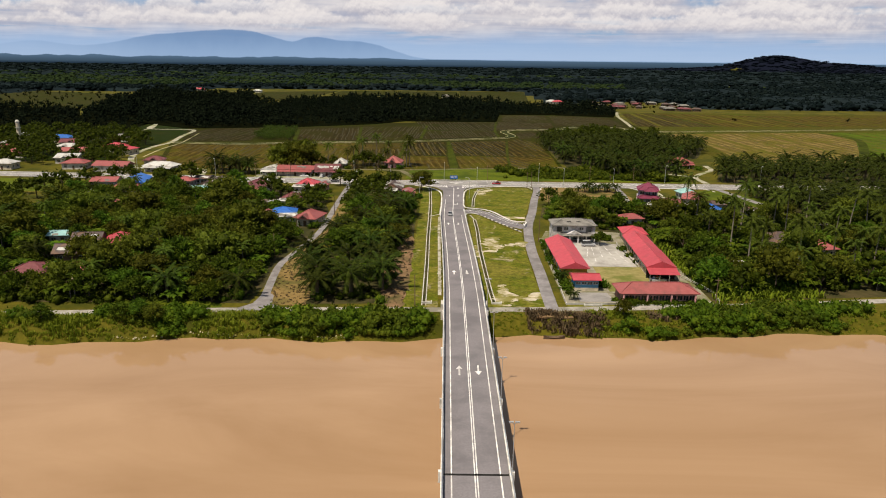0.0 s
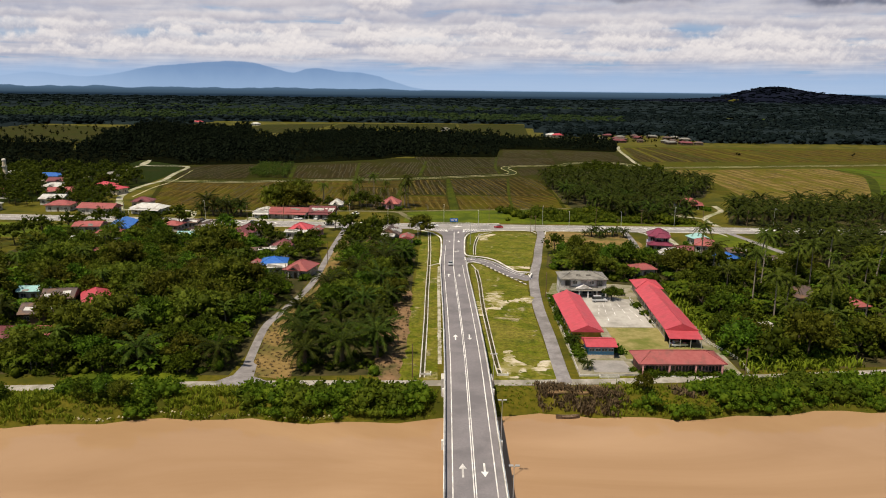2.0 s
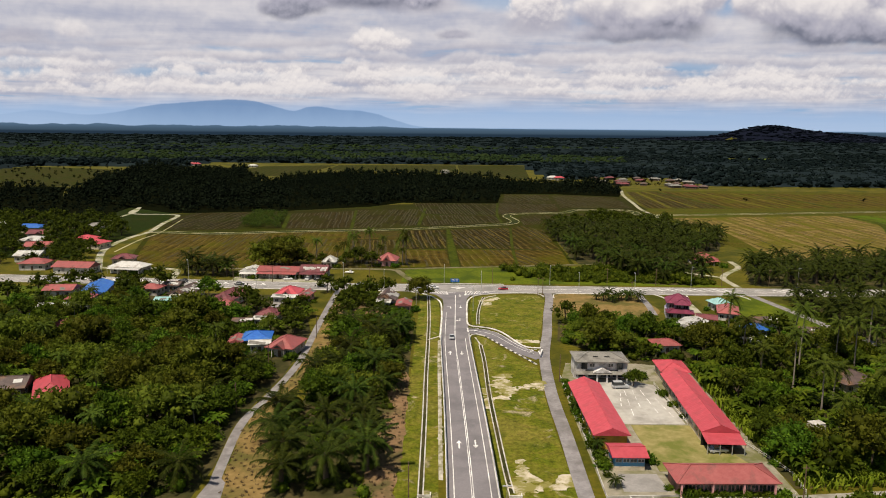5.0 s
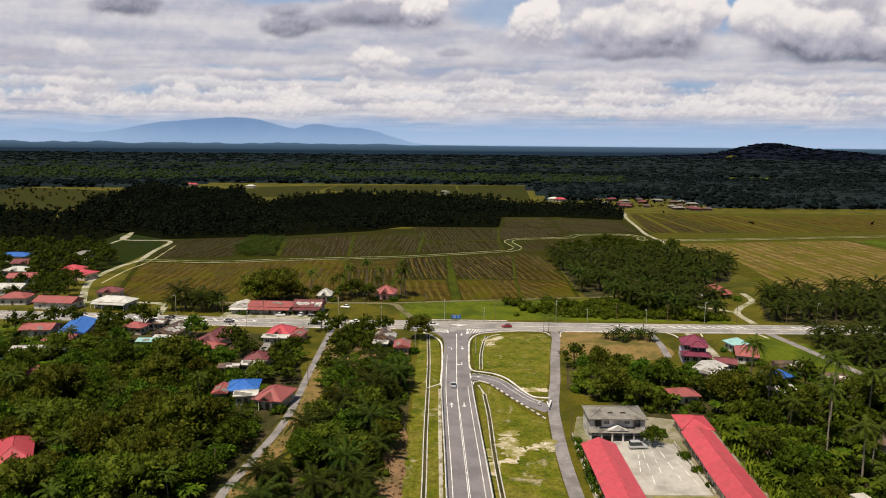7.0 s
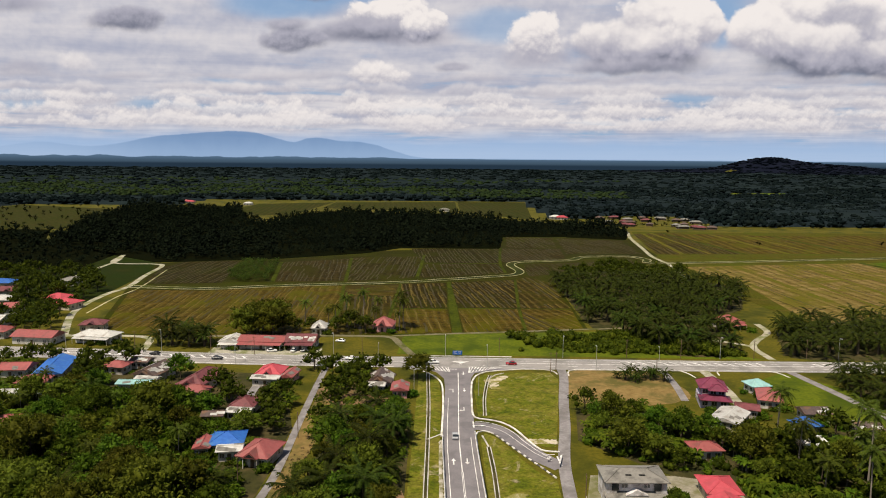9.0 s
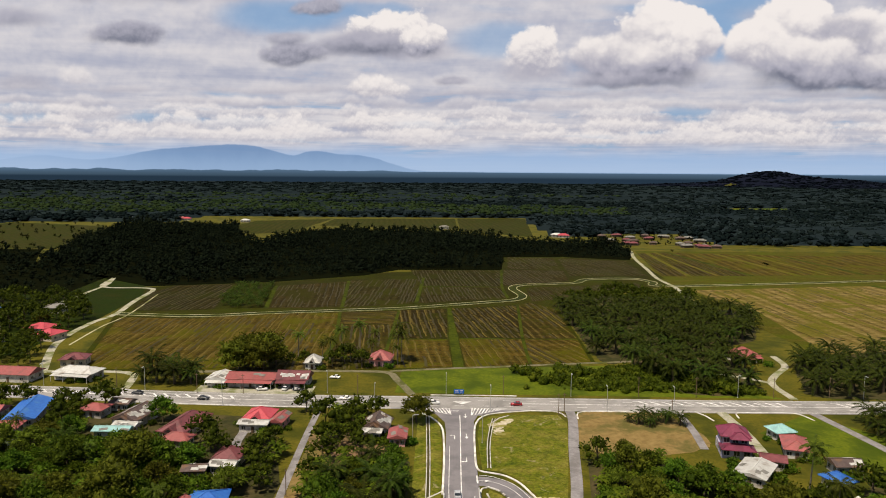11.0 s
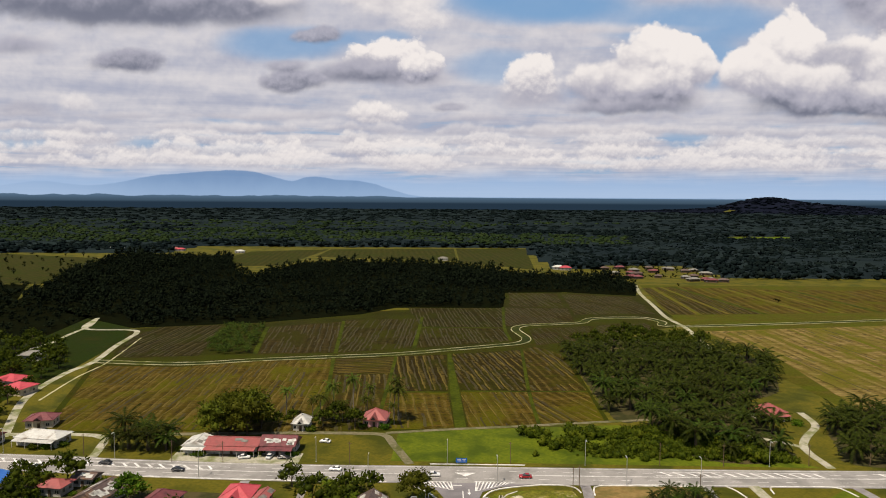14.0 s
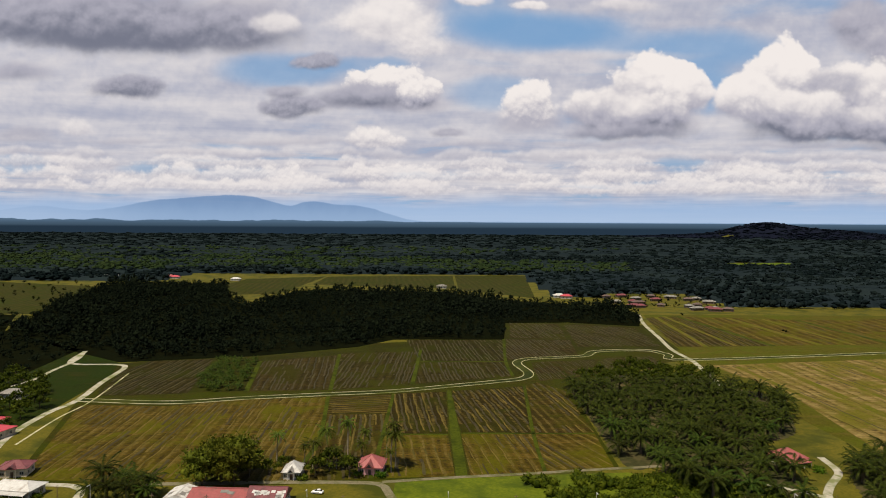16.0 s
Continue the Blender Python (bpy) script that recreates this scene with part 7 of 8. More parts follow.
def minaret(x, y, h):
    top = tagged(new("minaret"), "slender white minaret with a small dome", "minaret")
    top.matrix_world = pose(x, y, GZ)
    bm = bmesh.new()
    bmesh.ops.create_cone(bm, cap_ends=True, segments=8, radius1=1.5, radius2=1.1, depth=h, matrix=pose(0, 0, h / 2))
    part("shaft", bm, W_CREAM, top)
    bm = bmesh.new()
    bmesh.ops.create_cone(bm, cap_ends=True, segments=8, radius1=1.7, radius2=1.7, depth=0.5, matrix=pose(0, 0, h * 0.8))
    part("balcony", bm, W_WHITE, top)
    bm = bmesh.new()
    bmesh.ops.create_uvsphere(bm, u_segments=10, v_segments=6, radius=1.3, matrix=pose(0, 0, h + 0.3))
    part("dome", bm, W_WHITE, top)


minaret(-278, 452, 17)


def boat(x, y, turn):
    """A narrow open river boat drawn up at the bank."""
    top = tagged(new("boat"), "small grey wooden boat moored at the muddy bank", "boat")
    top.matrix_world = pose(x, y, -3.0, 0, 0, turn)
    bm = bmesh.new()
    rings = []
    for t in range(9):
        u = t / 8
        half = 0.62 * math.sin(math.pi * (0.08 + 0.84 * u)) ** 0.6
        sheer = 0.45 + 0.35 * (2 * u - 1) ** 2
        xx = -2.5 + 5.0 * u
        rings.append([bm.verts.new((xx, s * half * k, z)) for s, k, z in ((-1, 1.0, sheer), (-1, 0.75, 0.0), (0, 0.0, -0.15), (1, 0.75, 0.0), (1, 1.0, sheer), (1, 0.88, sheer), (1, 0.65, 0.12), (0, 0.0, 0.02), (-1, 0.65, 0.12), (-1, 0.88, sheer))])
    for a, b in zip(rings, rings[1:]):
        for i in range(10):
            j = (i + 1) % 10
            bm.faces.new((a[i], a[j], b[j], b[i]))
    bm.faces.new(rings[0])
    bm.faces.new(rings[-1][::-1])
    part("hull", bm, W_TIMBER, top)
    for px in (-1.0, 0.9):
        bm = bmesh.new()
        add_box(bm, px - 0.15, px + 0.15, -0.5, 0.5, 0.30, 0.35)
        part("bench", bm, W_TIMBER, top)


boat(26.6, bank_line(26.6) - 0.9, 4)


# ---- plants ----
def frond(rng, length, rise, droop, leaflets, leaf, az):
    """One palm frond as vertices and triangles: a thin rib and pointed leaflets on both sides."""
    ca, sa = math.cos(az), math.sin(az)
    pts = []
    for k in range(7):
        s = k / 6
        r = length * (s - 0.16 * s * s * droop)
        pts.append(np.array((r * ca, r * sa, rise * length * s - droop * length * 0.55 * s * s)))
    v, f = [], []
    side = np.array((-sa, ca, 0.0))
    for a, b in zip(pts, pts[1:]):
        i = len(v)
        v += [a - side * 0.05, a + side * 0.05, b + side * 0.04, b - side * 0.04]
        f += [(i, i + 1, i + 2), (i, i + 2, i + 3)]
    for j in range(leaflets):
        s = 0.10 + 0.88 * j / (leaflets - 1)
        k = min(5, int(s * 6))
        t = s * 6 - k
        p, d = pts[k] * (1 - t) + pts[k + 1] * t, (pts[k + 1] - pts[k])
        d = d / np.linalg.norm(d)
        l = leaf * (0.45 + 0.75 * math.sin(math.pi * (0.12 + 0.80 * s))) * rng.uniform(0.8, 1.15)
        wdt = 0.5 * 0.95 * length / leaflets
        for sg in (-1, 1):
            i = len(v)
            tip = p + (side * sg * 0.80 + d * 0.42) * l + np.array((0, 0, -l * rng.uniform(0.25, 0.65)))
            v += [p - d * wdt, p + d * wdt, tip]
            f.append((i, i + 1, i + 2))
    return v, f


def tube(points, radii, n=6):
    v, f = [], []
    for p, r in zip(points, radii):
        for k in range(n):
            a = 2 * math.pi * k / n
            v.append(np.array((p[0] + r * math.cos(a), p[1] + r * math.sin(a), p[2])))
    for j in range(len(points) - 1):
        for k in range(n):
            a, b = j * n + k, j * n + (k + 1) % n
            f += [(a, b, b + n), (a, b + n, a + n)]
    return v, f


def join(pieces):
    V, F = [], []
    for v, f in pieces:
        o = len(V)
        V += list(v)
        F += [tuple(i + o for i in q) for q in f]
    return np.array(V, dtype=float), np.array(F, dtype=int)


def oil_palm(seed, fronds=30, leaflets=15, height=4.0, length=4.6):
    rng = random.Random(seed)
    crown = []
    for i in range(fronds):
        lvl = i / fronds
        v, f = frond(rng, length * rng.uniform(0.85, 1.1), 1.05 - 0.95 * lvl, 0.9 + 0.55 * lvl, leaflets, 0.95, i * 2.399 + rng.uniform(-0.2, 0.2))
        crown.append(([q + np.array((0, 0, height)) for q in v], f))
    trunk = tube([(0, 0, -0.4), (0, 0, height * 0.5), (0, 0, height + 0.3)], [0.55, 0.45, 0.5], 7)
    return join([trunk]), join(crown)


def coconut(seed, fronds=22, leaflets=14, height=11.0, length=3.9):
    rng = random.Random(seed)
    lean, az = rng.uniform(0.2, 1.6), rng.uniform(0, 6.28)
    pts = [(lean * s * s * math.cos(az), lean * s * s * math.sin(az), -0.4 + (height + 0.4) * s) for s in (0, 0.25, 0.5, 0.75, 1)]
    top = np.array(pts[-1])
    crown = []
    for i in range(fronds):
        lvl = i / fronds
        v, f = frond(rng, length * rng.uniform(0.85, 1.1), 0.95 - 1.25 * lvl, 0.95 + 0.35 * lvl, leaflets, 0.75, i * 2.399 + rng.uniform(-0.2, 0.2))
        crown.append(([q + top for q in v], f))
    return join([tube(pts, [0.26, 0.19, 0.16, 0.14, 0.13], 6)]), join(crown)


def lump(rng, c, r, flat=0.8, n=7, m=5):
    """A rough closed clump of foliage."""
    v, f = [], []
    ph = [rng.uniform(0, 6.28) for _ in range(4)]
    for j in range(m + 1):
        th = math.pi * j / m
        for k in range(n):
            a = 2 * math.pi * k / n + 0.4 * j
            q = r * (1 + 0.16 * math.sin(3 * a + ph[0] + 2 * th) + 0.13 * math.sin(5 * th + ph[1] + a) + rng.uniform(-0.10, 0.10))
            v.append(np.array((c[0] + q * math.sin(th) * math.cos(a), c[1] + q * math.sin(th) * math.sin(a), c[2] + q * flat * math.cos(th))))
    for j in range(m):
        for k in range(n):
            a, b = j * n + k, j * n + (k + 1) % n
            f += [(a, a + n, b + n), (a, b + n, b)]
    return v, f


def cards(rng, c, r, flat, n, size, long=1.6):
    """Leaf sprays standing out of a clump."""
    v, f = [], []
    for _ in range(n):
        z = rng.uniform(-0.45, 1.0)
        a = rng.uniform(0, 6.28)
        s = math.sqrt(max(0, 1 - z * z))
        d = np.array((s * math.cos(a), s * math.sin(a), z * flat))
        p = np.array(c) + d * r * rng.uniform(0.86, 1.12)
        t = np.cross(d, (rng.uniform(-1, 1), rng.uniform(-1, 1), rng.uniform(-1, 1)))
        t = t / (np.linalg.norm(t) + 1e-6)
        b = np.cross(d, t)
        o = (d * rng.uniform(0.1, 0.9) + b * rng.uniform(-0.6, 0.6)) * size
        i = len(v)
        h = size * rng.uniform(0.5, 1.0)
        v += [p - t * h * 0.5, p + o * 0.5 + t * h * 0.28, p + o * long - t * h * 0.1, p + o * 0.6 - t * h * 0.6]
        f += [(i, i + 1, i + 2), (i, i + 2, i + 3)]
    return v, f


def broadleaf(seed, height=8.0, spread=3.7, clumps=11, per=80, leaf=0.62):
    """A forked trunk and a crown of leafy heads of uneven size, open between them."""
    rng = random.Random(seed)
    pieces, wood = [], [tube([(0, 0, -0.4), (0.1, 0, height * 0.3), (0, 0.1, height * 0.62)], [0.26, 0.19, 0.10], 6)]
    for i in range(clumps):
        a = i * 2.399 + rng.uniform(-0.3, 0.3)
        q = math.sqrt((i + 0.3) / clumps) * spread * 0.86 * rng.uniform(0.85, 1.12)
        z = height * (0.84 - 0.52 * (q / spread) ** 1.7 + rng.uniform(-0.14, 0.10))
        c = (q * math.cos(a), q * math.sin(a), z)
        r = spread * rng.uniform(0.24, 0.50)
        pieces += [lump(rng, c, r * 0.62, 0.8, 5, 4), cards(rng, c, r * 0.72, 0.8, int(per * 0.35), leaf * 1.1), cards(rng, c, r * 0.98, 0.78, int(per * 0.65), leaf)]
        if i % 2:
            wood.append(tube([(0, 0, height * 0.32), (c[0] * 0.5, c[1] * 0.5, height * 0.5), (c[0] * 0.9, c[1] * 0.9, z)], [0.12, 0.09, 0.05], 4))
    return join(wood), join(pieces)


def banana(seed, stems=5, leaves=8):
    rng = random.Random(seed)
    wood, pieces = [], []
    for s in range(stems):
        x, y, h = rng.uniform(-1.6, 1.6), rng.uniform(-1.6, 1.6), rng.uniform(1.8, 3.0)
        wood.append(tube([(x, y, -0.3), (x, y, h)], [0.15, 0.10], 5))
        for k in range(leaves):
            az = k * 2.399 + rng.uniform(-0.3, 0.3)
            ca, sa = math.cos(az), math.sin(az)
            blade = [(0.1, 0.1, 0.1), (0.9, 0.36, 0.75), (1.6, 0.34, 0.85), (2.2, 0.08, 0.35)]
            v, f = [], []
            for r, wd, z in blade:
                for sg in (-1, 1):
                    v.append(np.array((r * ca - sg * wd * sa, r * sa + sg * wd * ca, z - 0.12)))
                v.append(np.array((r * ca, r * sa, z)))
            for j in range(3):
                a = 3 * j
                f += [(a, a + 2, a + 5), (a, a + 5, a + 3), (a + 2, a + 1, a + 4), (a + 2, a + 4, a + 5)]
            pieces.append(([q * rng.uniform(0.95, 1.05) + np.array((x, y, h - 0.2)) for q in v], f))
    return [join([w]) for w in wood], join(pieces)


def shrub(seed, r=1.5, clumps=4, per=34):
    rng = random.Random(seed)
    pieces = []
    for i in range(clumps):
        c = (rng.uniform(-1, 1) * r * 0.8, rng.uniform(-1, 1) * r * 0.8, r * rng.uniform(0.35, 0.75))
        q = r * rng.uniform(0.5, 0.75)
        pieces += [lump(rng, c, q * 0.85, 0.9, 6, 4), cards(rng, c, q, 0.9, per, 0.5)]
    return join(pieces)


def tuft(seed, blades=26, h=1.8, r=1.3):
    """Tall bank grass: a bundle of leaning blades."""
    rng = random.Random(seed)
    v, f = [], []
    for _ in range(blades):
        x, y, a = rng.uniform(-r, r), rng.uniform(-r, r), rng.uniform(0, 6.28)
        l, hh = rng.uniform(0.3, 0.9), h * rng.uniform(0.6, 1.1)
        i = len(v)
        d, s = np.array((math.cos(a), math.sin(a), 0)), np.array((-math.sin(a), math.cos(a), 0)) * 0.16
        p = np.array((x, y, -0.3))
        v += [p - s, p + s, p + d * l * 0.4 + s * 0.9 + np.array((0, 0, hh * 0.75)), p + d * l * 0.4 - s * 0.9 + np.array((0, 0, hh * 0.75)), p + d * l * 1.3 + np.array((0, 0, hh))]
        f += [(i, i + 1, i + 2), (i, i + 2, i + 3), (i + 3, i + 2, i + 4)]
    return join([(v, f)])


def raw_mesh(name, V, F, material):
    me = bpy.data.meshes.new(name)
    me.vertices.add(len(V))
    me.vertices.foreach_set("co", np.asarray(V, dtype=np.float32).ravel())
    me.loops.add(len(F) * 3)
    me.loops.foreach_set("vertex_index", np.asarray(F, dtype=np.int32).ravel())
    me.polygons.add(len(F))
    me.polygons.foreach_set("loop_start", np.arange(0, len(F) * 3, 3, dtype=np.int32))
    me.materials.append(material)
    me.update(calc_edges=True)
    return me


def scatter_mesh(name, protos, spots, material):
    """One mesh out of many copies; spots: x, y, z, size, turn."""
    Vs, Fs, o = [], [], 0
    for k, (x, y, z, s, a) in enumerate(spots):
        V, F = protos[k % len(protos)]
        c, n = math.cos(a), math.sin(a)
        sx, sz = (s, s) if not isinstance(s, tuple) else s
        W = np.empty_like(V)
        W[:, 0], W[:, 1], W[:, 2] = (V[:, 0] * c - V[:, 1] * n) * sx + x, (V[:, 0] * n + V[:, 1] * c) * sx + y, V[:, 2] * sz + z
        Vs.append(W)
        Fs.append(F + o)
        o += len(V)
    return raw_mesh(name, np.concatenate(Vs), np.concatenate(Fs), material)


ROADS = [(smooth_line(p, 6.0), h) for p, h in ((STEM, 7.5), (SLIP, 5.0), (SIDE, 4.6), (WESTLANE, 4.2), (MAIN, 11.0))] + [(smooth_line(p, 6.0), h + 2.5) for p, h, _, _ in TRACKS]


def is_free(x, y, r):
    for hx, hy, hr in KEEP_OUT:
        if (x - hx) ** 2 + (y - hy) ** 2 < (hr + r * 0.6) ** 2:
            return False
        if r >= 2 and abs(x - hx) < hr + 1.0 and hy - hr - 10.0 < y < hy:
            return False
    for line, half in ROADS:
        for q in line:
            if (x - q.x) ** 2 + (y - q.y) ** 2 < (half + r * 0.35) ** 2:
                return False
    return True


def plant_spots(rng, outline, gap, tries=30, r=2.0, taken=None, free=True):
    """Random places in an outline, at least gap apart."""
    taken = [] if taken is None else taken
    cell, grid = gap, {}
    for q in taken:
        grid.setdefault((int(q[0] // cell), int(q[1] // cell)), []).append(q)
    xs, ys = [p[0] for p in outline], [p[1] for p in outline]
    area = (max(xs) - min(xs)) * (max(ys) - min(ys))
    out = []
    for _ in range(int(area / gap / gap * 3.2)):
        x, y = rng.uniform(min(xs), max(xs)), rng.uniform(min(ys), max(ys))
        if not inside(x, y, outline):
            continue
        i, j = int(x // cell), int(y // cell)
        if any((x - q[0]) ** 2 + (y - q[1]) ** 2 < gap * gap for a in (-1, 0, 1) for b in (-1, 0, 1) for q in grid.get((i + a, j + b), ())):
            continue
        if free and not is_free(x, y, r):
            continue
        grid.setdefault((i, j), []).append((x, y))
        out.append((x, y))
    taken += out
    return out


# ---- planting ----
rng = random.Random(21)


def make_proto(name, wood_crown, wood_mat, leaf_mat, label, category, group):
    wood, (cv, cf) = wood_crown
    woods = wood if isinstance(wood, list) else [wood]
    top = tagged(new(name), label, category, group)
    for n, v, f, m in [("trunk" if len(woods) == 1 else "stem", a, b, wood_mat) for a, b in woods] + [("crown", cv, cf, leaf_mat)]:
        ob = new(n, raw_mesh(n, v, f, m))
        ob.parent = top
    return top


def plant(protos, spots, lo=0.8, hi=1.2):
    """Copies of the first plants at the spots; each first plant takes the first spot of its own."""
    used = set()
    for k, (x, y) in enumerate(spots):
        p = protos[k % len(protos)]
        s = rng.uniform(lo, hi)
        m = pose(x, y, ground_z(x, y), 0, 0, rng.uniform(0, 360))
        if p.name not in used and not p.get("placed"):
            p["placed"] = 1
            p.matrix_world = m @ Matrix.Scale(s, 4)
        else:
            c = copy_thing(p, m)
            c.scale = (s, s, s * rng.uniform(0.9, 1.12))


OIL = [oil_palm(1, 24, 19, 4.4, 5.9), oil_palm(2, 26, 20, 5.4, 6.3), oil_palm(3, 21, 18, 3.8, 5.5)]
OIL_LITE = [oil_palm(4, 21, 13, 4.0, 6.4), oil_palm(5, 19, 13, 4.8, 6.7)]
COCO = [coconut(1), coconut(2, 20, 14, 13.0), coconut(3, 22, 13, 8.5)]
BROAD = [broadleaf(1, 8.5, 4.4, 13), broadleaf(2, 11.0, 5.6, 18, 84, 0.7), broadleaf(3, 7.0, 3.9, 11), broadleaf(4, 5.0, 3.0, 8)]
BROAD_LITE = [broadleaf(5, 8, 4.3, 9, 30, 0.9), broadleaf(6, 9.5, 4.6, 10, 28, 0.95)]
BAN = [banana(1), banana(2, 6), banana(3, 4)]

WEST = ((-150, 160), (-51, 160), (-53, 190), (-50, 225), (-50, 240), (-58, 268), (-72, 272), (-80, 295), (-130, 300), (-160, 310))
MID = ((-33, 162), (-14, 162), (-14, 215), (-13, 235), (-12, 278), (-24, 286), (-32, 272), (-34, 240), (-37, 215), (-38, 192))
EAST = ((74, 170), (180, 185), (180, 262), (118, 262), (78, 266), (62, 286), (44, 286), (40, 258), (58, 244), (76, 238), (72, 200))

taken = []
PALM_EDGE = ((-32, 160.5), (-13.5, 160.5), (-15.5, 215), (-14, 245), (-21, 245), (-25, 212), (-37, 205), (-35.5, 185))
edge_palms = [(-37.5, 183), (-38.5, 192), (-38.5, 201), (-33, 172)]
taken += edge_palms
oil_spots = edge_palms + plant_spots(rng, PALM_EDGE, 7.6, taken=taken) + plant_spots(rng, MID, 9.5, taken=taken)[:12]
coco_spots = plant_spots(rng, ((88, 175), (165, 185), (150, 262), (92, 258)), 9.5, taken=taken)
west_coco = plant_spots(rng, WEST, 19.0, taken=taken)
west_oil = plant_spots(rng, WEST, 15.0, taken=taken)
broad_spots = plant_spots(rng, ((-25, 200), (-15, 210), (-12, 240), (-12, 282), (-24, 286), (-33, 272), (-34, 240), (-36, 212)), 5.2, taken=taken) + plant_spots(rng, WEST, 5.2, taken=taken) + plant_spots(rng, EAST, 6.0, taken=taken)
ban_spots = plant_spots(rng, WEST, 3.6, taken=taken) + plant_spots(rng, EAST, 3.9, taken=taken) + plant_spots(rng, ((-34, 212), (-14, 212), (-13, 278), (-30, 278)), 4.2, taken=taken)
# gardens along the main road
GARDENS = (((-50, 318), (-30, 300), (-20, 312), (-28, 328), (-50, 330)), ((-78, 262), (-62, 262), (-60, 300), (-80, 300)), ((-58, 262), (-50, 262), (-50, 310), (-58, 310)), ((-120, 285), (-80, 285), (-80, 300), (-120, 298)),
           ((-170, 300), (-120, 300), (-118, 330), (-170, 335)), ((-43, 262), (-22, 262), (-22, 305), (-43, 300)))
for g in GARDENS:
    broad_spots += plant_spots(rng, g, 7.5, taken=taken)
    coco_spots += plant_spots(rng, g, 9.0, taken=taken)
    ban_spots += plant_spots(rng, g, 4.5, taken=taken)
# beyond the main road
broad_spots += plant_spots(rng, ((-92, 374), (-76, 374), (-74, 392), (-90, 394)), 5.0, taken=taken) + plant_spots(rng, ((-74, 374), (-62, 374), (-62, 392), (-74, 392)), 5.5, taken=taken)
broad_spots += plant_spots(rng, ((-50, 378), (-36, 380), (-36, 400), (-50, 400)), 6.0, taken=taken)
coco_spots += plant_spots(rng, ((-70, 392), (-16, 384), (-16, 402), (-68, 404)), 7.0, taken=taken)
oil_spots += plant_spots(rng, ((-126, 360), (-100, 358), (-96, 374), (-126, 374)), 5.5, taken=taken)
TOWN = ((-330, 385), (-170, 375), (-192, 420), (-200, 470), (-240, 540), (-330, 540))
town_trees = plant_spots(rng, TOWN, 7.5, taken=taken)
coco_spots += plant_spots(rng, TOWN, 14.0, taken=taken)
CLUMP = ((72, 524), (71, 466), (71, 400), (84, 398), (80, 380), (92, 352), (124, 352), (126, 372), (132, 385), (134, 420), (160, 440), (176, 478), (186, 505), (166, 535), (157, 566), (118, 572), (93, 553))
PALMS_EAST = ((141, 352), (156, 346), (260, 348), (260, 420), (190, 412), (160, 396))
PATCH = ((-143, 514), (-114, 514), (-128, 598), (-157, 606))
PLOT_EAST = ((147, 258), (230, 258), (230, 330), (137, 330), (142, 300))
wood_spots = plant_spots(rng, CLUMP, 7.3, taken=taken)
oil_spots += [s for s in wood_spots if s[1] < 440][:130]
lite_oil = [s for s in wood_spots if s[1] >= 440 and s[1] < 530] + plant_spots(rng, PALMS_EAST, 7.2, taken=taken) + plant_spots(rng, PLOT_EAST, 6.6, taken=taken)
lite_broad = town_trees + [s for s in wood_spots if s[1] >= 530] + plant_spots(rng, ((93, 540), (166, 530), (157, 566), (118, 572)), 6.0, taken=taken)
lite_broad += [(x + rng.uniform(-1, 1), y + rng.uniform(-1, 1)) for x, y in plant_spots(rng, ((-330, 300), (-172, 304), (-172, 250), (-330, 250)), 8.0, taken=taken)]

oil_protos = [make_proto("oil_palm", p, M_BARK, M_OIL, "short dark green oil palm with arching fronds", "palm", "oil palms") for p in OIL]
coco_protos = [make_proto("coconut_palm", p, M_PALMTRUNK, M_COCO, "tall coconut palm with a slender pale trunk", "palm", "coconut palms") for p in COCO]
broad_protos = [make_proto("tree", p, M_BARK, m, label, "tree", "broadleaf trees") for p, m, label in ((BROAD[0], M_BROAD, "dense dark green broadleaf garden tree"), (BROAD[1], M_OLIVE, "large spreading olive green broadleaf tree"),
    (BROAD[2], M_BROAD, "dense dark green broadleaf garden tree"), (BROAD[3], M_BANANA, "small bright green leafy fruit tree"), (BROAD[0], M_OLIVE, "rounded olive green garden tree"))]
ban_protos = [make_proto("banana_plant", p, M_PALMTRUNK, M_BANANA, "clump of light green banana plants", "banana plant", "banana clumps") for p in BAN]
print("plants", len(oil_spots), len(coco_spots), len(broad_spots), len(ban_spots), len(lite_oil), len(lite_broad))
for x, y in ((-10.4, 318.0), (-96.5, 316.0)):
    broad_spots.insert(0, (x, y))
for x, y in ((-47, 396), (-43, 393), (-39, 397), (-52, 392), (-34, 398), (-24, 399), (-20, 394)):
    coco_spots.insert(0, (x, y))
plant(oil_protos, oil_spots[:290], 0.95, 1.3)
plant([broad_protos[1]], [(-89, 375), (-83, 377), (-77.5, 375), (-86, 384), (-79, 383)], 1.3, 1.5)
plant(coco_protos, coco_spots[:260], 0.85, 1.3)
plant([coco_protos[2]], west_coco, 0.75, 1.0)
plant(oil_protos, west_oil, 0.85, 1.15)
plant(broad_protos, broad_spots[:295], 0.7, 1.25)
plant(ban_protos, ban_spots[:295], 0.8, 1.3)


def spots_of(places, lo, hi):
    return [(x, y, ground_z(x, y), rng.uniform(lo, hi), rng.uniform(0, 6.28)) for x, y in places]


def stuff(name, mesh, label, category):
    return tagged(new(name, mesh), label, category, kind="stuff")


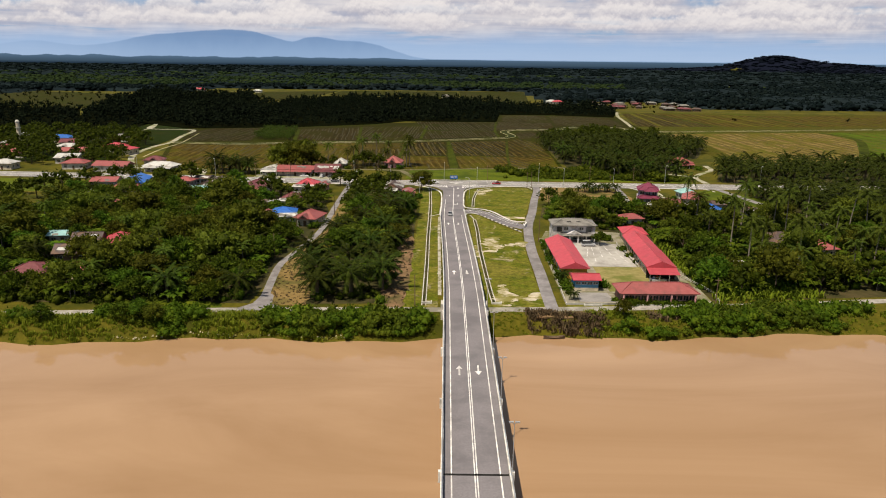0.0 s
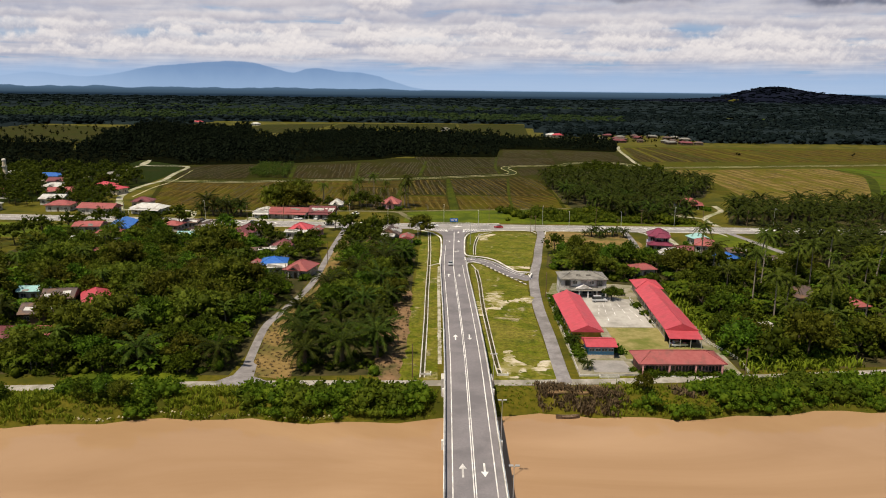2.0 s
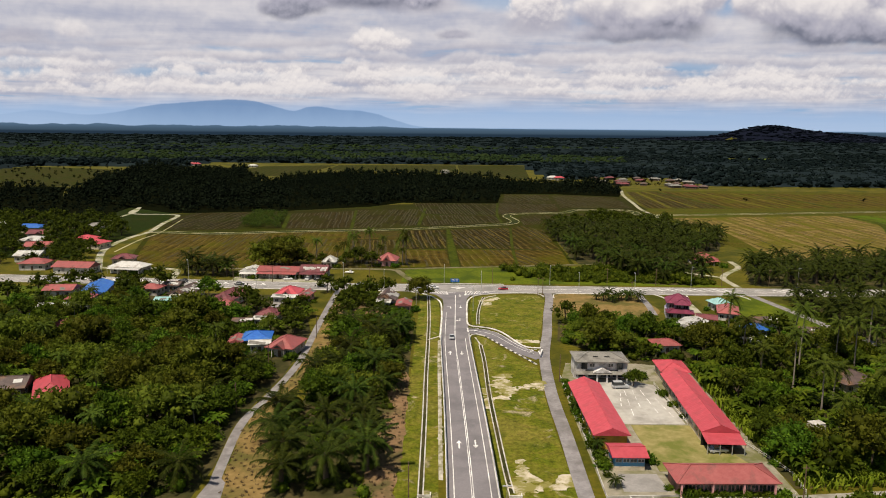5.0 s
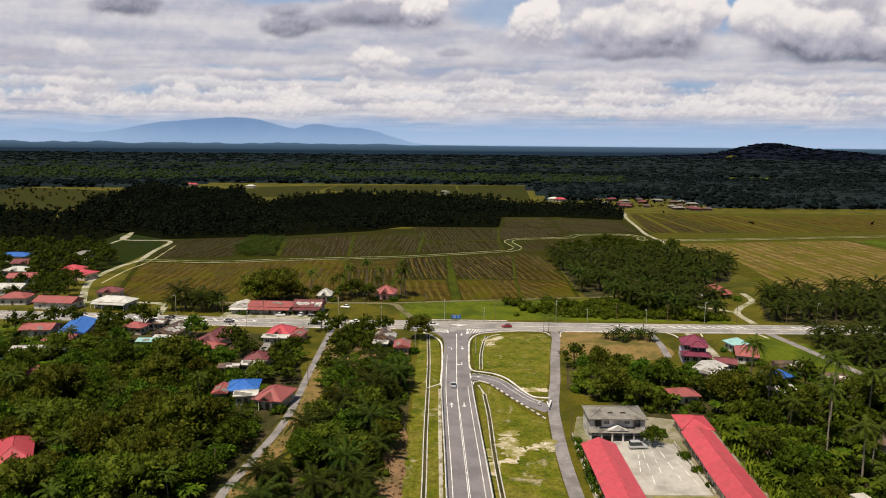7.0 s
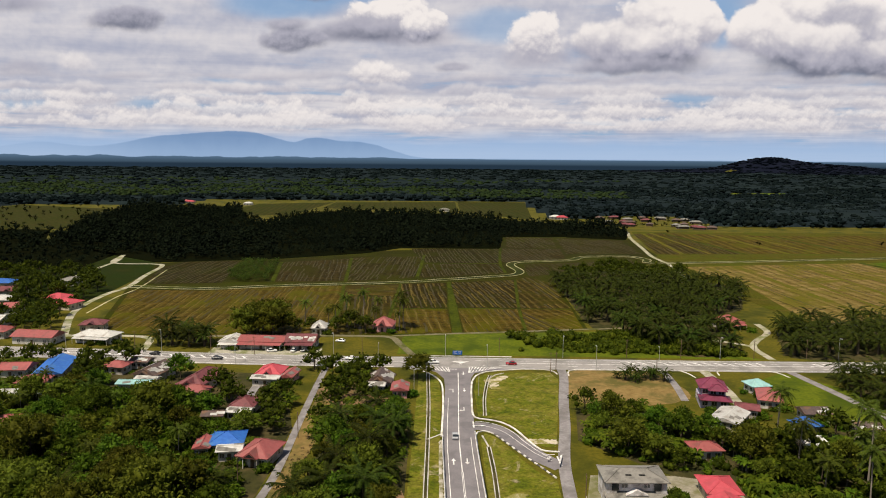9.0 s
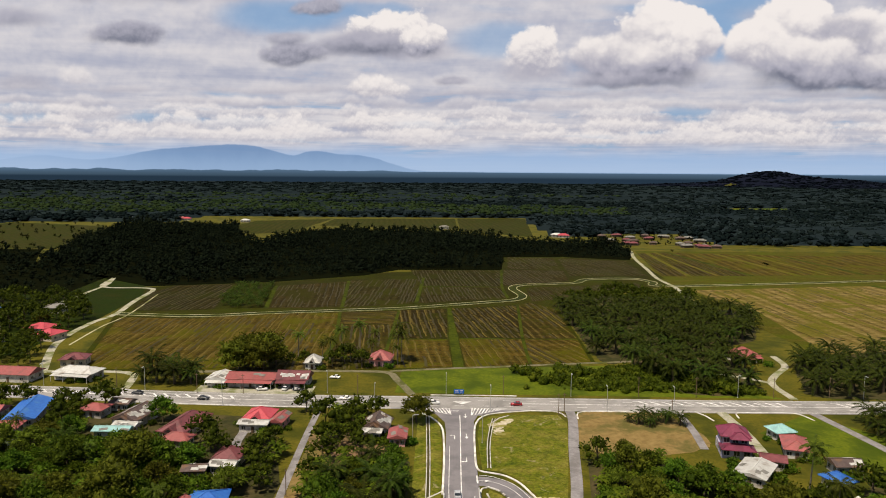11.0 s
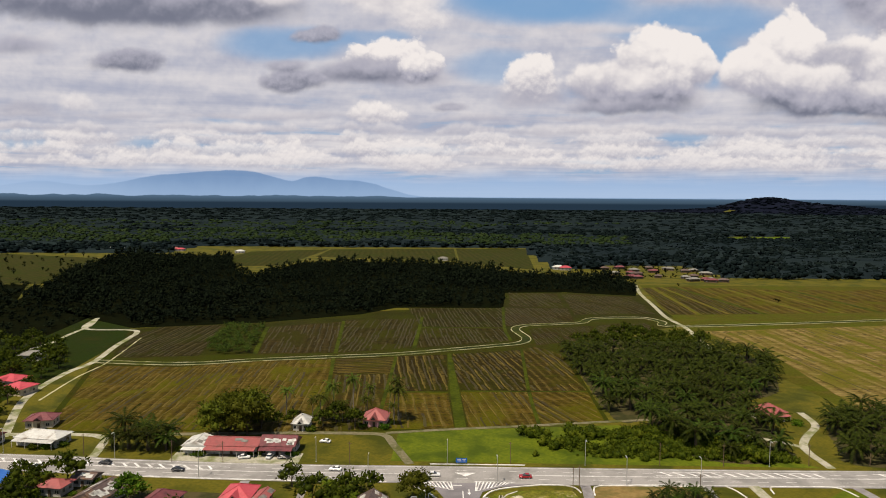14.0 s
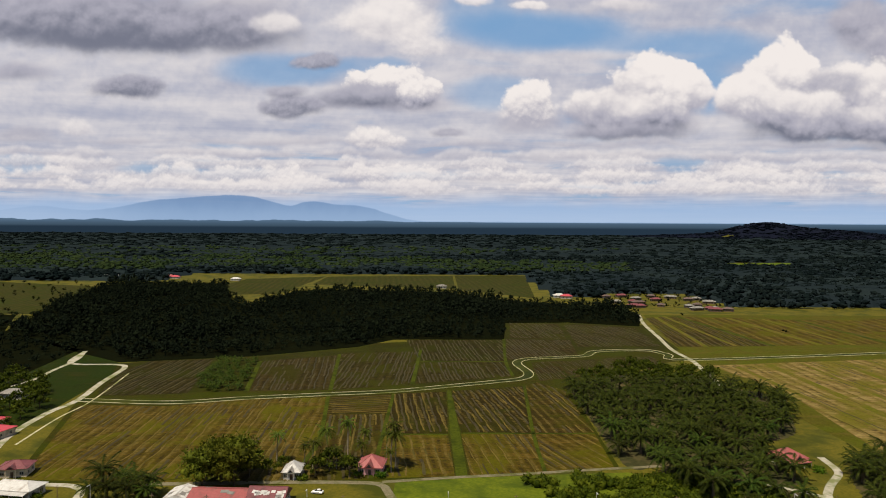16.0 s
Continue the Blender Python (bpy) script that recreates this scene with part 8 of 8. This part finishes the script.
rest_oil, rest_broad, rest_ban = spots_of(lite_oil + oil_spots[290:], 0.85, 1.35), spots_of(lite_broad + broad_spots[295:], 0.7, 1.25), spots_of(ban_spots[295:], 0.8, 1.3)
stuff("palm_plantation", scatter_mesh("palm_plantation", [p[1] for p in OIL_LITE], rest_oil, M_OIL), "dense plantation of dark green oil palms", "palms")
stuff("palm_plantation_trunks", scatter_mesh("palm_plantation_trunks", [p[0] for p in OIL_LITE], rest_oil, M_BARK), "short trunks of the oil palms", "palms")
stuff("grove", scatter_mesh("grove", [p[1] for p in BROAD_LITE], rest_broad, M_BROAD), "dense grove of green broadleaf trees", "trees")
stuff("grove_trunks", scatter_mesh("grove_trunks", [p[0] for p in BROAD_LITE], rest_broad, M_BARK), "trunks of the grove", "trees")
if rest_ban:
    stuff("banana_thicket", scatter_mesh("banana_thicket", [p[1] for p in BAN], rest_ban, M_BANANA), "thicket of light green banana plants", "banana plants")

young = spots_of(plant_spots(rng, PATCH, 4.6, taken=[], free=False), 0.42, 0.62)
stuff("young_palms", scatter_mesh("young_palms", [p[1] for p in OIL_LITE], young, M_OIL), "young dark green palms between the rice fields", "palms")
# undergrowth that fills the woods down to the ground
SHRUBS = [shrub(k, 1.4 + 0.2 * (k % 3), 3, 26) for k in range(5)]
TUFTS = [tuft(k) for k in range(4)]
low_a, low_b = [], []
for region, gap in ((WEST, 3.7), (MID, 3.6), (EAST, 3.8), (((74, 168), (92, 170), (80, 236), (73, 236)), 2.2), (((-150, 158.5), (-82, 158.5), (-82, 164), (-150, 166)), 2.4)):
    for x, y in plant_spots(rng, region, gap, r=0.5, taken=[]):
        lime = noise.noise((x * 0.06, y * 0.06, 11.0)) + rng.uniform(-0.3, 0.3) > -0.02
        (low_a if lime else low_b).append((x, y, GZ - 0.2, rng.uniform(0.7, 1.5), rng.uniform(0, 6.28)))
stuff("undergrowth", scatter_mesh("undergrowth", SHRUBS, low_a, M_BANANA), "bright green undergrowth below the trees", "bushes")
stuff("dark_undergrowth", scatter_mesh("dark_undergrowth", SHRUBS, low_b, M_BROAD), "dark green undergrowth below the trees", "bushes")
cane = spots_of(plant_spots(rng, ((72.5, 166), (100, 169), (96, 182), (84, 200), (74, 236), (71, 200)), 1.3, r=0.2, taken=[]), 0.9, 1.6)
stuff("cane_grass", scatter_mesh("cane_grass", TUFTS, cane, M_REED), "tall yellow-green cane grass beside the school", "grass")
# bushes round the school and the houses
bush_protos = []
for k, m, label in ((1, M_BROAD, "rounded dark green garden bush"), (2, M_BANANA, "rounded light green garden bush")):
    top = tagged(new("bush"), label, "bush", "garden bushes")
    o = new("leaves", raw_mesh("leaves", *shrub(30 + k, 1.0, 5, 44), m))
    o.parent = top
    bush_protos.append(top)
bush_spots = [(33.6 + rng.uniform(-0.3, 0.4), y) for y in (170, 174, 179, 183, 187, 190, 194, 197, 201, 206, 210, 214, 219, 223)] + [(47 + 1.7 * k, 162.9) for k in range(12)] + [(54.6, 228.5), (55.4, 230), (56.5, 227.5), (43, 178.5), (43.6, 176.5), (44.6, 165.2), (58.9, 200), (58.8, 207), (58.7, 214), (70.5, 176), (71.4, 180)]
bush_spots += [(x + rng.uniform(-6, 6), y + rng.uniform(-9, -5)) for x, y in ((-49, 250), (-62, 254), (-69, 283), (-63, 317), (-23, 308), (-151, 366), (-29, 391), (105, 293), (88, 294), (141, 400), (-86, 308), (115, 280))]
for hx, hy, hw, hd in HOMES:
    for _ in range(4):
        a = rng.uniform(3.3, 6.1) if rng.random() < 0.75 else rng.uniform(0, 6.28)
        bush_spots.append((hx + (hw / 2 + rng.uniform(1.6, 3.2)) * math.cos(a), hy + (hd / 2 + rng.uniform(1.6, 3.4)) * math.sin(a)))
plant(bush_protos, [s for s in bush_spots if all((s[0] - q.x) ** 2 + (s[1] - q.y) ** 2 > (half * 0.8) ** 2 for line, half in ROADS for q in line)], 0.6, 1.5)
plant(oil_protos, [(66, 318), (68.5, 320), (71, 318), (73, 321), (75.5, 319), (69, 315.5), (77.5, 322), (80, 317), (63.5, 320)], 0.45, 0.62)
plant(broad_protos, [(52.6, 221.4)], 0.58, 0.62)
plant(oil_protos, [(34.2, 166.0), (33.9, 181.5), (34.0, 192.0), (33.2, 203)], 0.32, 0.45)

# river bank: bushes and tall grass
bank = []
for _ in range(3000):
    x = rng.uniform(-230, 230)
    b = bank_line(x)
    y = rng.uniform(b + 1.2, b + 8.5)
    if -2 < x < 35:
        continue
    if noise.noise((x * 0.05, y * 0.1, 3.0)) > (-0.14 if x < 0 else -0.16 if x > 40 else 0.2):
        bank.append((x, y, ground_z(x, y) - 0.2, rng.uniform(0.55, 1.5) * (1.0 if y > b + 3 else 0.7), rng.uniform(0, 6.28)))
lit_bank = [q for q in bank if noise.noise((q[0] * 0.12, q[1] * 0.2, 9.0)) > -0.05]
stuff("bank_bushes", scatter_mesh("bank_bushes", SHRUBS, lit_bank, M_BANANA), "light green bushes along the river bank", "bushes")
stuff("dark_bank_bushes", scatter_mesh("dark_bank_bushes", SHRUBS, [q for q in bank if q not in lit_bank], M_BANK), "dark green bushes along the river bank", "bushes")
plant(broad_protos, [(x, bank_line(x) + d) for x, d in ((-70, 6.2), (-66.5, 4.6), (-74, 5.4), (-61, 5.8), (44, 6.0), (-92, 6.5))], 0.42, 0.66)
reeds = []
for _ in range(3400):
    x = rng.uniform(-230, 230)
    b = bank_line(x)
    y = rng.uniform(b + 0.6, b + 9.0)
    if -0.6 < x < 11.6 or (21 < x < 36 and rng.random() < 0.85):
        continue
    tall = 0.22 if 11 < x < 36 else 0.22 + 0.55 * max(0.0, noise.noise((x * 0.04, y * 0.07, 6.0)) + 0.25)
    reeds.append((x, y, ground_z(x, y), tall * rng.uniform(0.7, 1.3), rng.uniform(0, 6.28)))
stuff("bank_grass", scatter_mesh("bank_grass", TUFTS, reeds, M_REED), "tall green grass along the river bank", "grass")
dead = []
for _ in range(340):
    x = rng.choice((rng.uniform(21, 40), rng.uniform(50, 82)))
    b = bank_line(x)
    y = rng.uniform(b + 1.0, b + 8.0) if x < 45 else rng.uniform(b + 5.5, b + 9.0)
    dead.append((x, y, ground_z(x, y), rng.uniform(0.3, 0.75), rng.uniform(0, 6.28)))
for outline in (((-42.6, 159.5), (-34, 160), (-35.5, 175), (-38.5, 190), (-40, 215), (-38.5, 240), (-36.5, 262), (-42.4, 250), (-42.8, 228), (-45.4, 206), (-46.8, 192), (-44.4, 170)), ((-16, 161), (-9.6, 161), (-9.6, 225), (-13, 225))):
    for x, y in plant_spots(rng, outline, 1.25, r=0.2, taken=[], free=False):
        dead.append((x, y, GZ, rng.uniform(0.12, 0.34), rng.uniform(0, 6.28)))
stuff("dead_brush", scatter_mesh("dead_brush", TUFTS, dead, M_DEAD), "dry brown brush on the river bank", "brush")
# bushes on the wet strip past the main road
strip_bush = []
for x, y in plant_spots(rng, ((26, 356), (84, 352), (124, 349.5), (122, 368), (90, 384), (40, 384), (24, 372)), 1.8, taken=[]):
    if noise.noise((x * 0.06, y * 0.12, 2.0)) + 0.012 * (x - 60) < -0.22:
        continue
    strip_bush.append((x, y, GZ - 0.2, rng.uniform(0.5, 1.45) * (1.2 + noise.noise((x * 0.07, y * 0.1, 5.0))), rng.uniform(0, 6.28)))
stuff("wet_bushes", scatter_mesh("wet_bushes", SHRUBS, strip_bush, M_BANANA), "dense green bushes on wet ground", "bushes")

# ---- woods on the plain ----
def far_tree(seed, n=5, m=3):
    """A tall forest tree: uneven leafy heads round a thin stem, ragged at the edge."""
    r = random.Random(seed)
    pieces = []
    heads = 3 + seed % 3
    tall = r.uniform(0.7, 1.35)
    for i in range(heads):
        a = i * 2.4 + r.uniform(0, 1)
        q = r.uniform(0.2, 2.4)
        c, k = (q * math.cos(a), q * math.sin(a), (4.4 + r.uniform(-2.4, 2.6)) * tall), r.uniform(0.9, 1.9)
        pieces += [lump(r, c, k * 0.72, r.uniform(0.7, 1.1), 4, m), cards(r, c, k, 0.85, 11, 1.2)]
    pieces.append(([np.array(p) for p in ((-0.25, 0, -0.5), (0.25, 0, -0.5), (0, 0.25, -0.5), (0, 0, 6 * tall))], [(0, 1, 3), (1, 2, 3), (2, 0, 3)]))
    return join(pieces)


def wood_mesh(protos, places, lo, hi, zlo, zhi, seed):
    r = random.Random(seed)
    out = []
    for x, y in places:
        k = 0.75 + 0.7 * max(0.0, noise.noise((x * 0.012, y * 0.012, seed)) + 0.35)
        out.append((x, y, hill_z(x, y) - 0.2, (r.uniform(lo, hi) * k, r.uniform(zlo, zhi) * k), r.uniform(0, 6.28)))
    return out


FAR_TREES = [far_tree(k) for k in range(8)]
WEST_WOOD = ((-270, 640), (-262, 560), (-340, 545), (-700, 560), (-760, 820), (-430, 826), (-376, 720))
WOOD = ((-262, 645), (-218, 604), (-134, 632), (-60, 672), (-39, 698), (48, 700), (54, 730), (63, 797), (119, 800), (183, 776), (203, 845), (204, 905), (122, 955), (84, 975), (-1, 1075), (-120, 1100), (-200, 1080), (-214, 900), (-262, 980), (-330, 1190), (-500, 1180), (-430, 890), (-376, 720))
places = plant_spots(rng, WOOD, 6.4, taken=[], free=False) + plant_spots(rng, WEST_WOOD, 9.5, taken=[], free=False)
stuff("wild_wood", scatter_mesh("wild_wood", FAR_TREES, wood_mesh(FAR_TREES, places, 0.8, 1.7, 0.55, 1.45, 3), M_WOOD), "dense wild wood beyond the fields, cloud shade painted in", "wood")
open_ground = [f[1] for f in FAR_FIELDS]


def is_wooded(x, y):
    if y < 850 and not (x < -400 or x > 640):
        return False
    if y < 1375 and -700 < x < 205:
        return x < -450 and y > 1215 or x > 150 and y > 1010
    if y < 905 and 180 <= x < 640:
        return False
    if 195 < x < 335 and y < 1060:
        return False
    return not any(inside(x, y, f) for f in open_ground)


# canopy of the plain: one rolling leafy sheet, cells growing with the distance
cy = axis((860, 1400, 12), (1400, 2200, 20), (2200, 3400, 36), (3400, 5100, 60))
V, F, H, index = [], [], [], {}
for j, y in enumerate(cy):
    n = 150
    for i in range(n + 1):
        x = (i / n - 0.5) * 1.62 * (y + 150)
        h = 5.0 + 3.0 * noise.noise((x * 0.03, y * 0.05, 1.0)) + 2.2 * noise.noise((x * 0.09, y * 0.15, 5.0)) + 2.5 * noise.noise((x * 0.004, y * 0.006, 2.0))
        index[i, j] = len(V)
        V.append((x, y, hill_z(x, y) + (h if is_wooded(x, y) and is_wooded(x, y - 16) else -0.6)))
for j in range(len(cy) - 1):
    for i in range(150):
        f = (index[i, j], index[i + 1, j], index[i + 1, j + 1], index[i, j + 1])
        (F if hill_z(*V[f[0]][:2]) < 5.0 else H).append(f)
tagged(mesh_ob("distant_canopy", V, F, M_FAR), "rolling canopy of distant plantations, cloud shade painted in", "wood", kind="stuff")
tagged(mesh_ob("hill_canopy", V, H, M_HILL), "dark forest canopy on the far hill, blue haze painted in", "wood", kind="stuff")
far, light, hill = [], [], []
for _ in range(44000):
    y = 860 * (5.8 ** rng.random())
    x = rng.uniform(-0.76, 0.76) * y
    if not is_wooded(x, y):
        continue
    s = max(1.0, y / 1000.0)
    n = noise.noise((x * 0.0016, y * 0.0028, 8.0)) + 0.5 * noise.noise((x * 0.006, y * 0.008, 4.0))
    # young: the band that gets the lighter, painted-sunlight green
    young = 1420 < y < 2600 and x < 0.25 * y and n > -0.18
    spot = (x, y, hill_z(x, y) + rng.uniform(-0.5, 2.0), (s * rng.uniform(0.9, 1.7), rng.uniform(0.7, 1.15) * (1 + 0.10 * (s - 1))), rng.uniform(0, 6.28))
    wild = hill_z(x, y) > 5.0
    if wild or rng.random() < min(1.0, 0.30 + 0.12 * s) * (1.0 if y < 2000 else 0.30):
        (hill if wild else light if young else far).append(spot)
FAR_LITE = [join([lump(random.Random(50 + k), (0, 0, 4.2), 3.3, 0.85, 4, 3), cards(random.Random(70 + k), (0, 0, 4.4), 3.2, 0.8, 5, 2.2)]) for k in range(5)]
stuff("distant_woods", scatter_mesh("distant_woods", FAR_LITE, far, M_FAR), "distant woods and plantations to the horizon, cloud shade painted in", "wood")
stuff("hill_forest", scatter_mesh("hill_forest", FAR_LITE, hill, M_HILL), "dark forest on the far hill, blue haze painted in", "wood")
stuff("young_plantation", scatter_mesh("young_plantation", FAR_LITE, light, M_FAR_SUNLIT), "lighter green woods on the plain, sunlight painted in", "wood")
# loose trees in the far fields
loose = [(x, y, 0.2, (rng.uniform(0.6, 1.1), rng.uniform(0.6, 1.1)), rng.uniform(0, 6)) for x, y in plant_spots(rng, ((-690, 850), (-425, 840), (-480, 1140), (-690, 1220)), 26, taken=[], free=False)]
loose += [(x, y, 0.2, (rng.uniform(0.5, 0.9), rng.uniform(0.5, 0.9)), rng.uniform(0, 6)) for x, y in ((300, 730), (420, 735), (250, 846), (0, 1128), (-60, 1130), (70, 1090), (-150, 1160))]
loose += [(x, y, 0.2, (rng.uniform(0.5, 0.8), rng.uniform(0.4, 0.8)), rng.uniform(0, 6)) for x, y in plant_spots(rng, ((200, 905), (335, 900), (345, 1060), (200, 1060)), 11, r=3.0, taken=[])]
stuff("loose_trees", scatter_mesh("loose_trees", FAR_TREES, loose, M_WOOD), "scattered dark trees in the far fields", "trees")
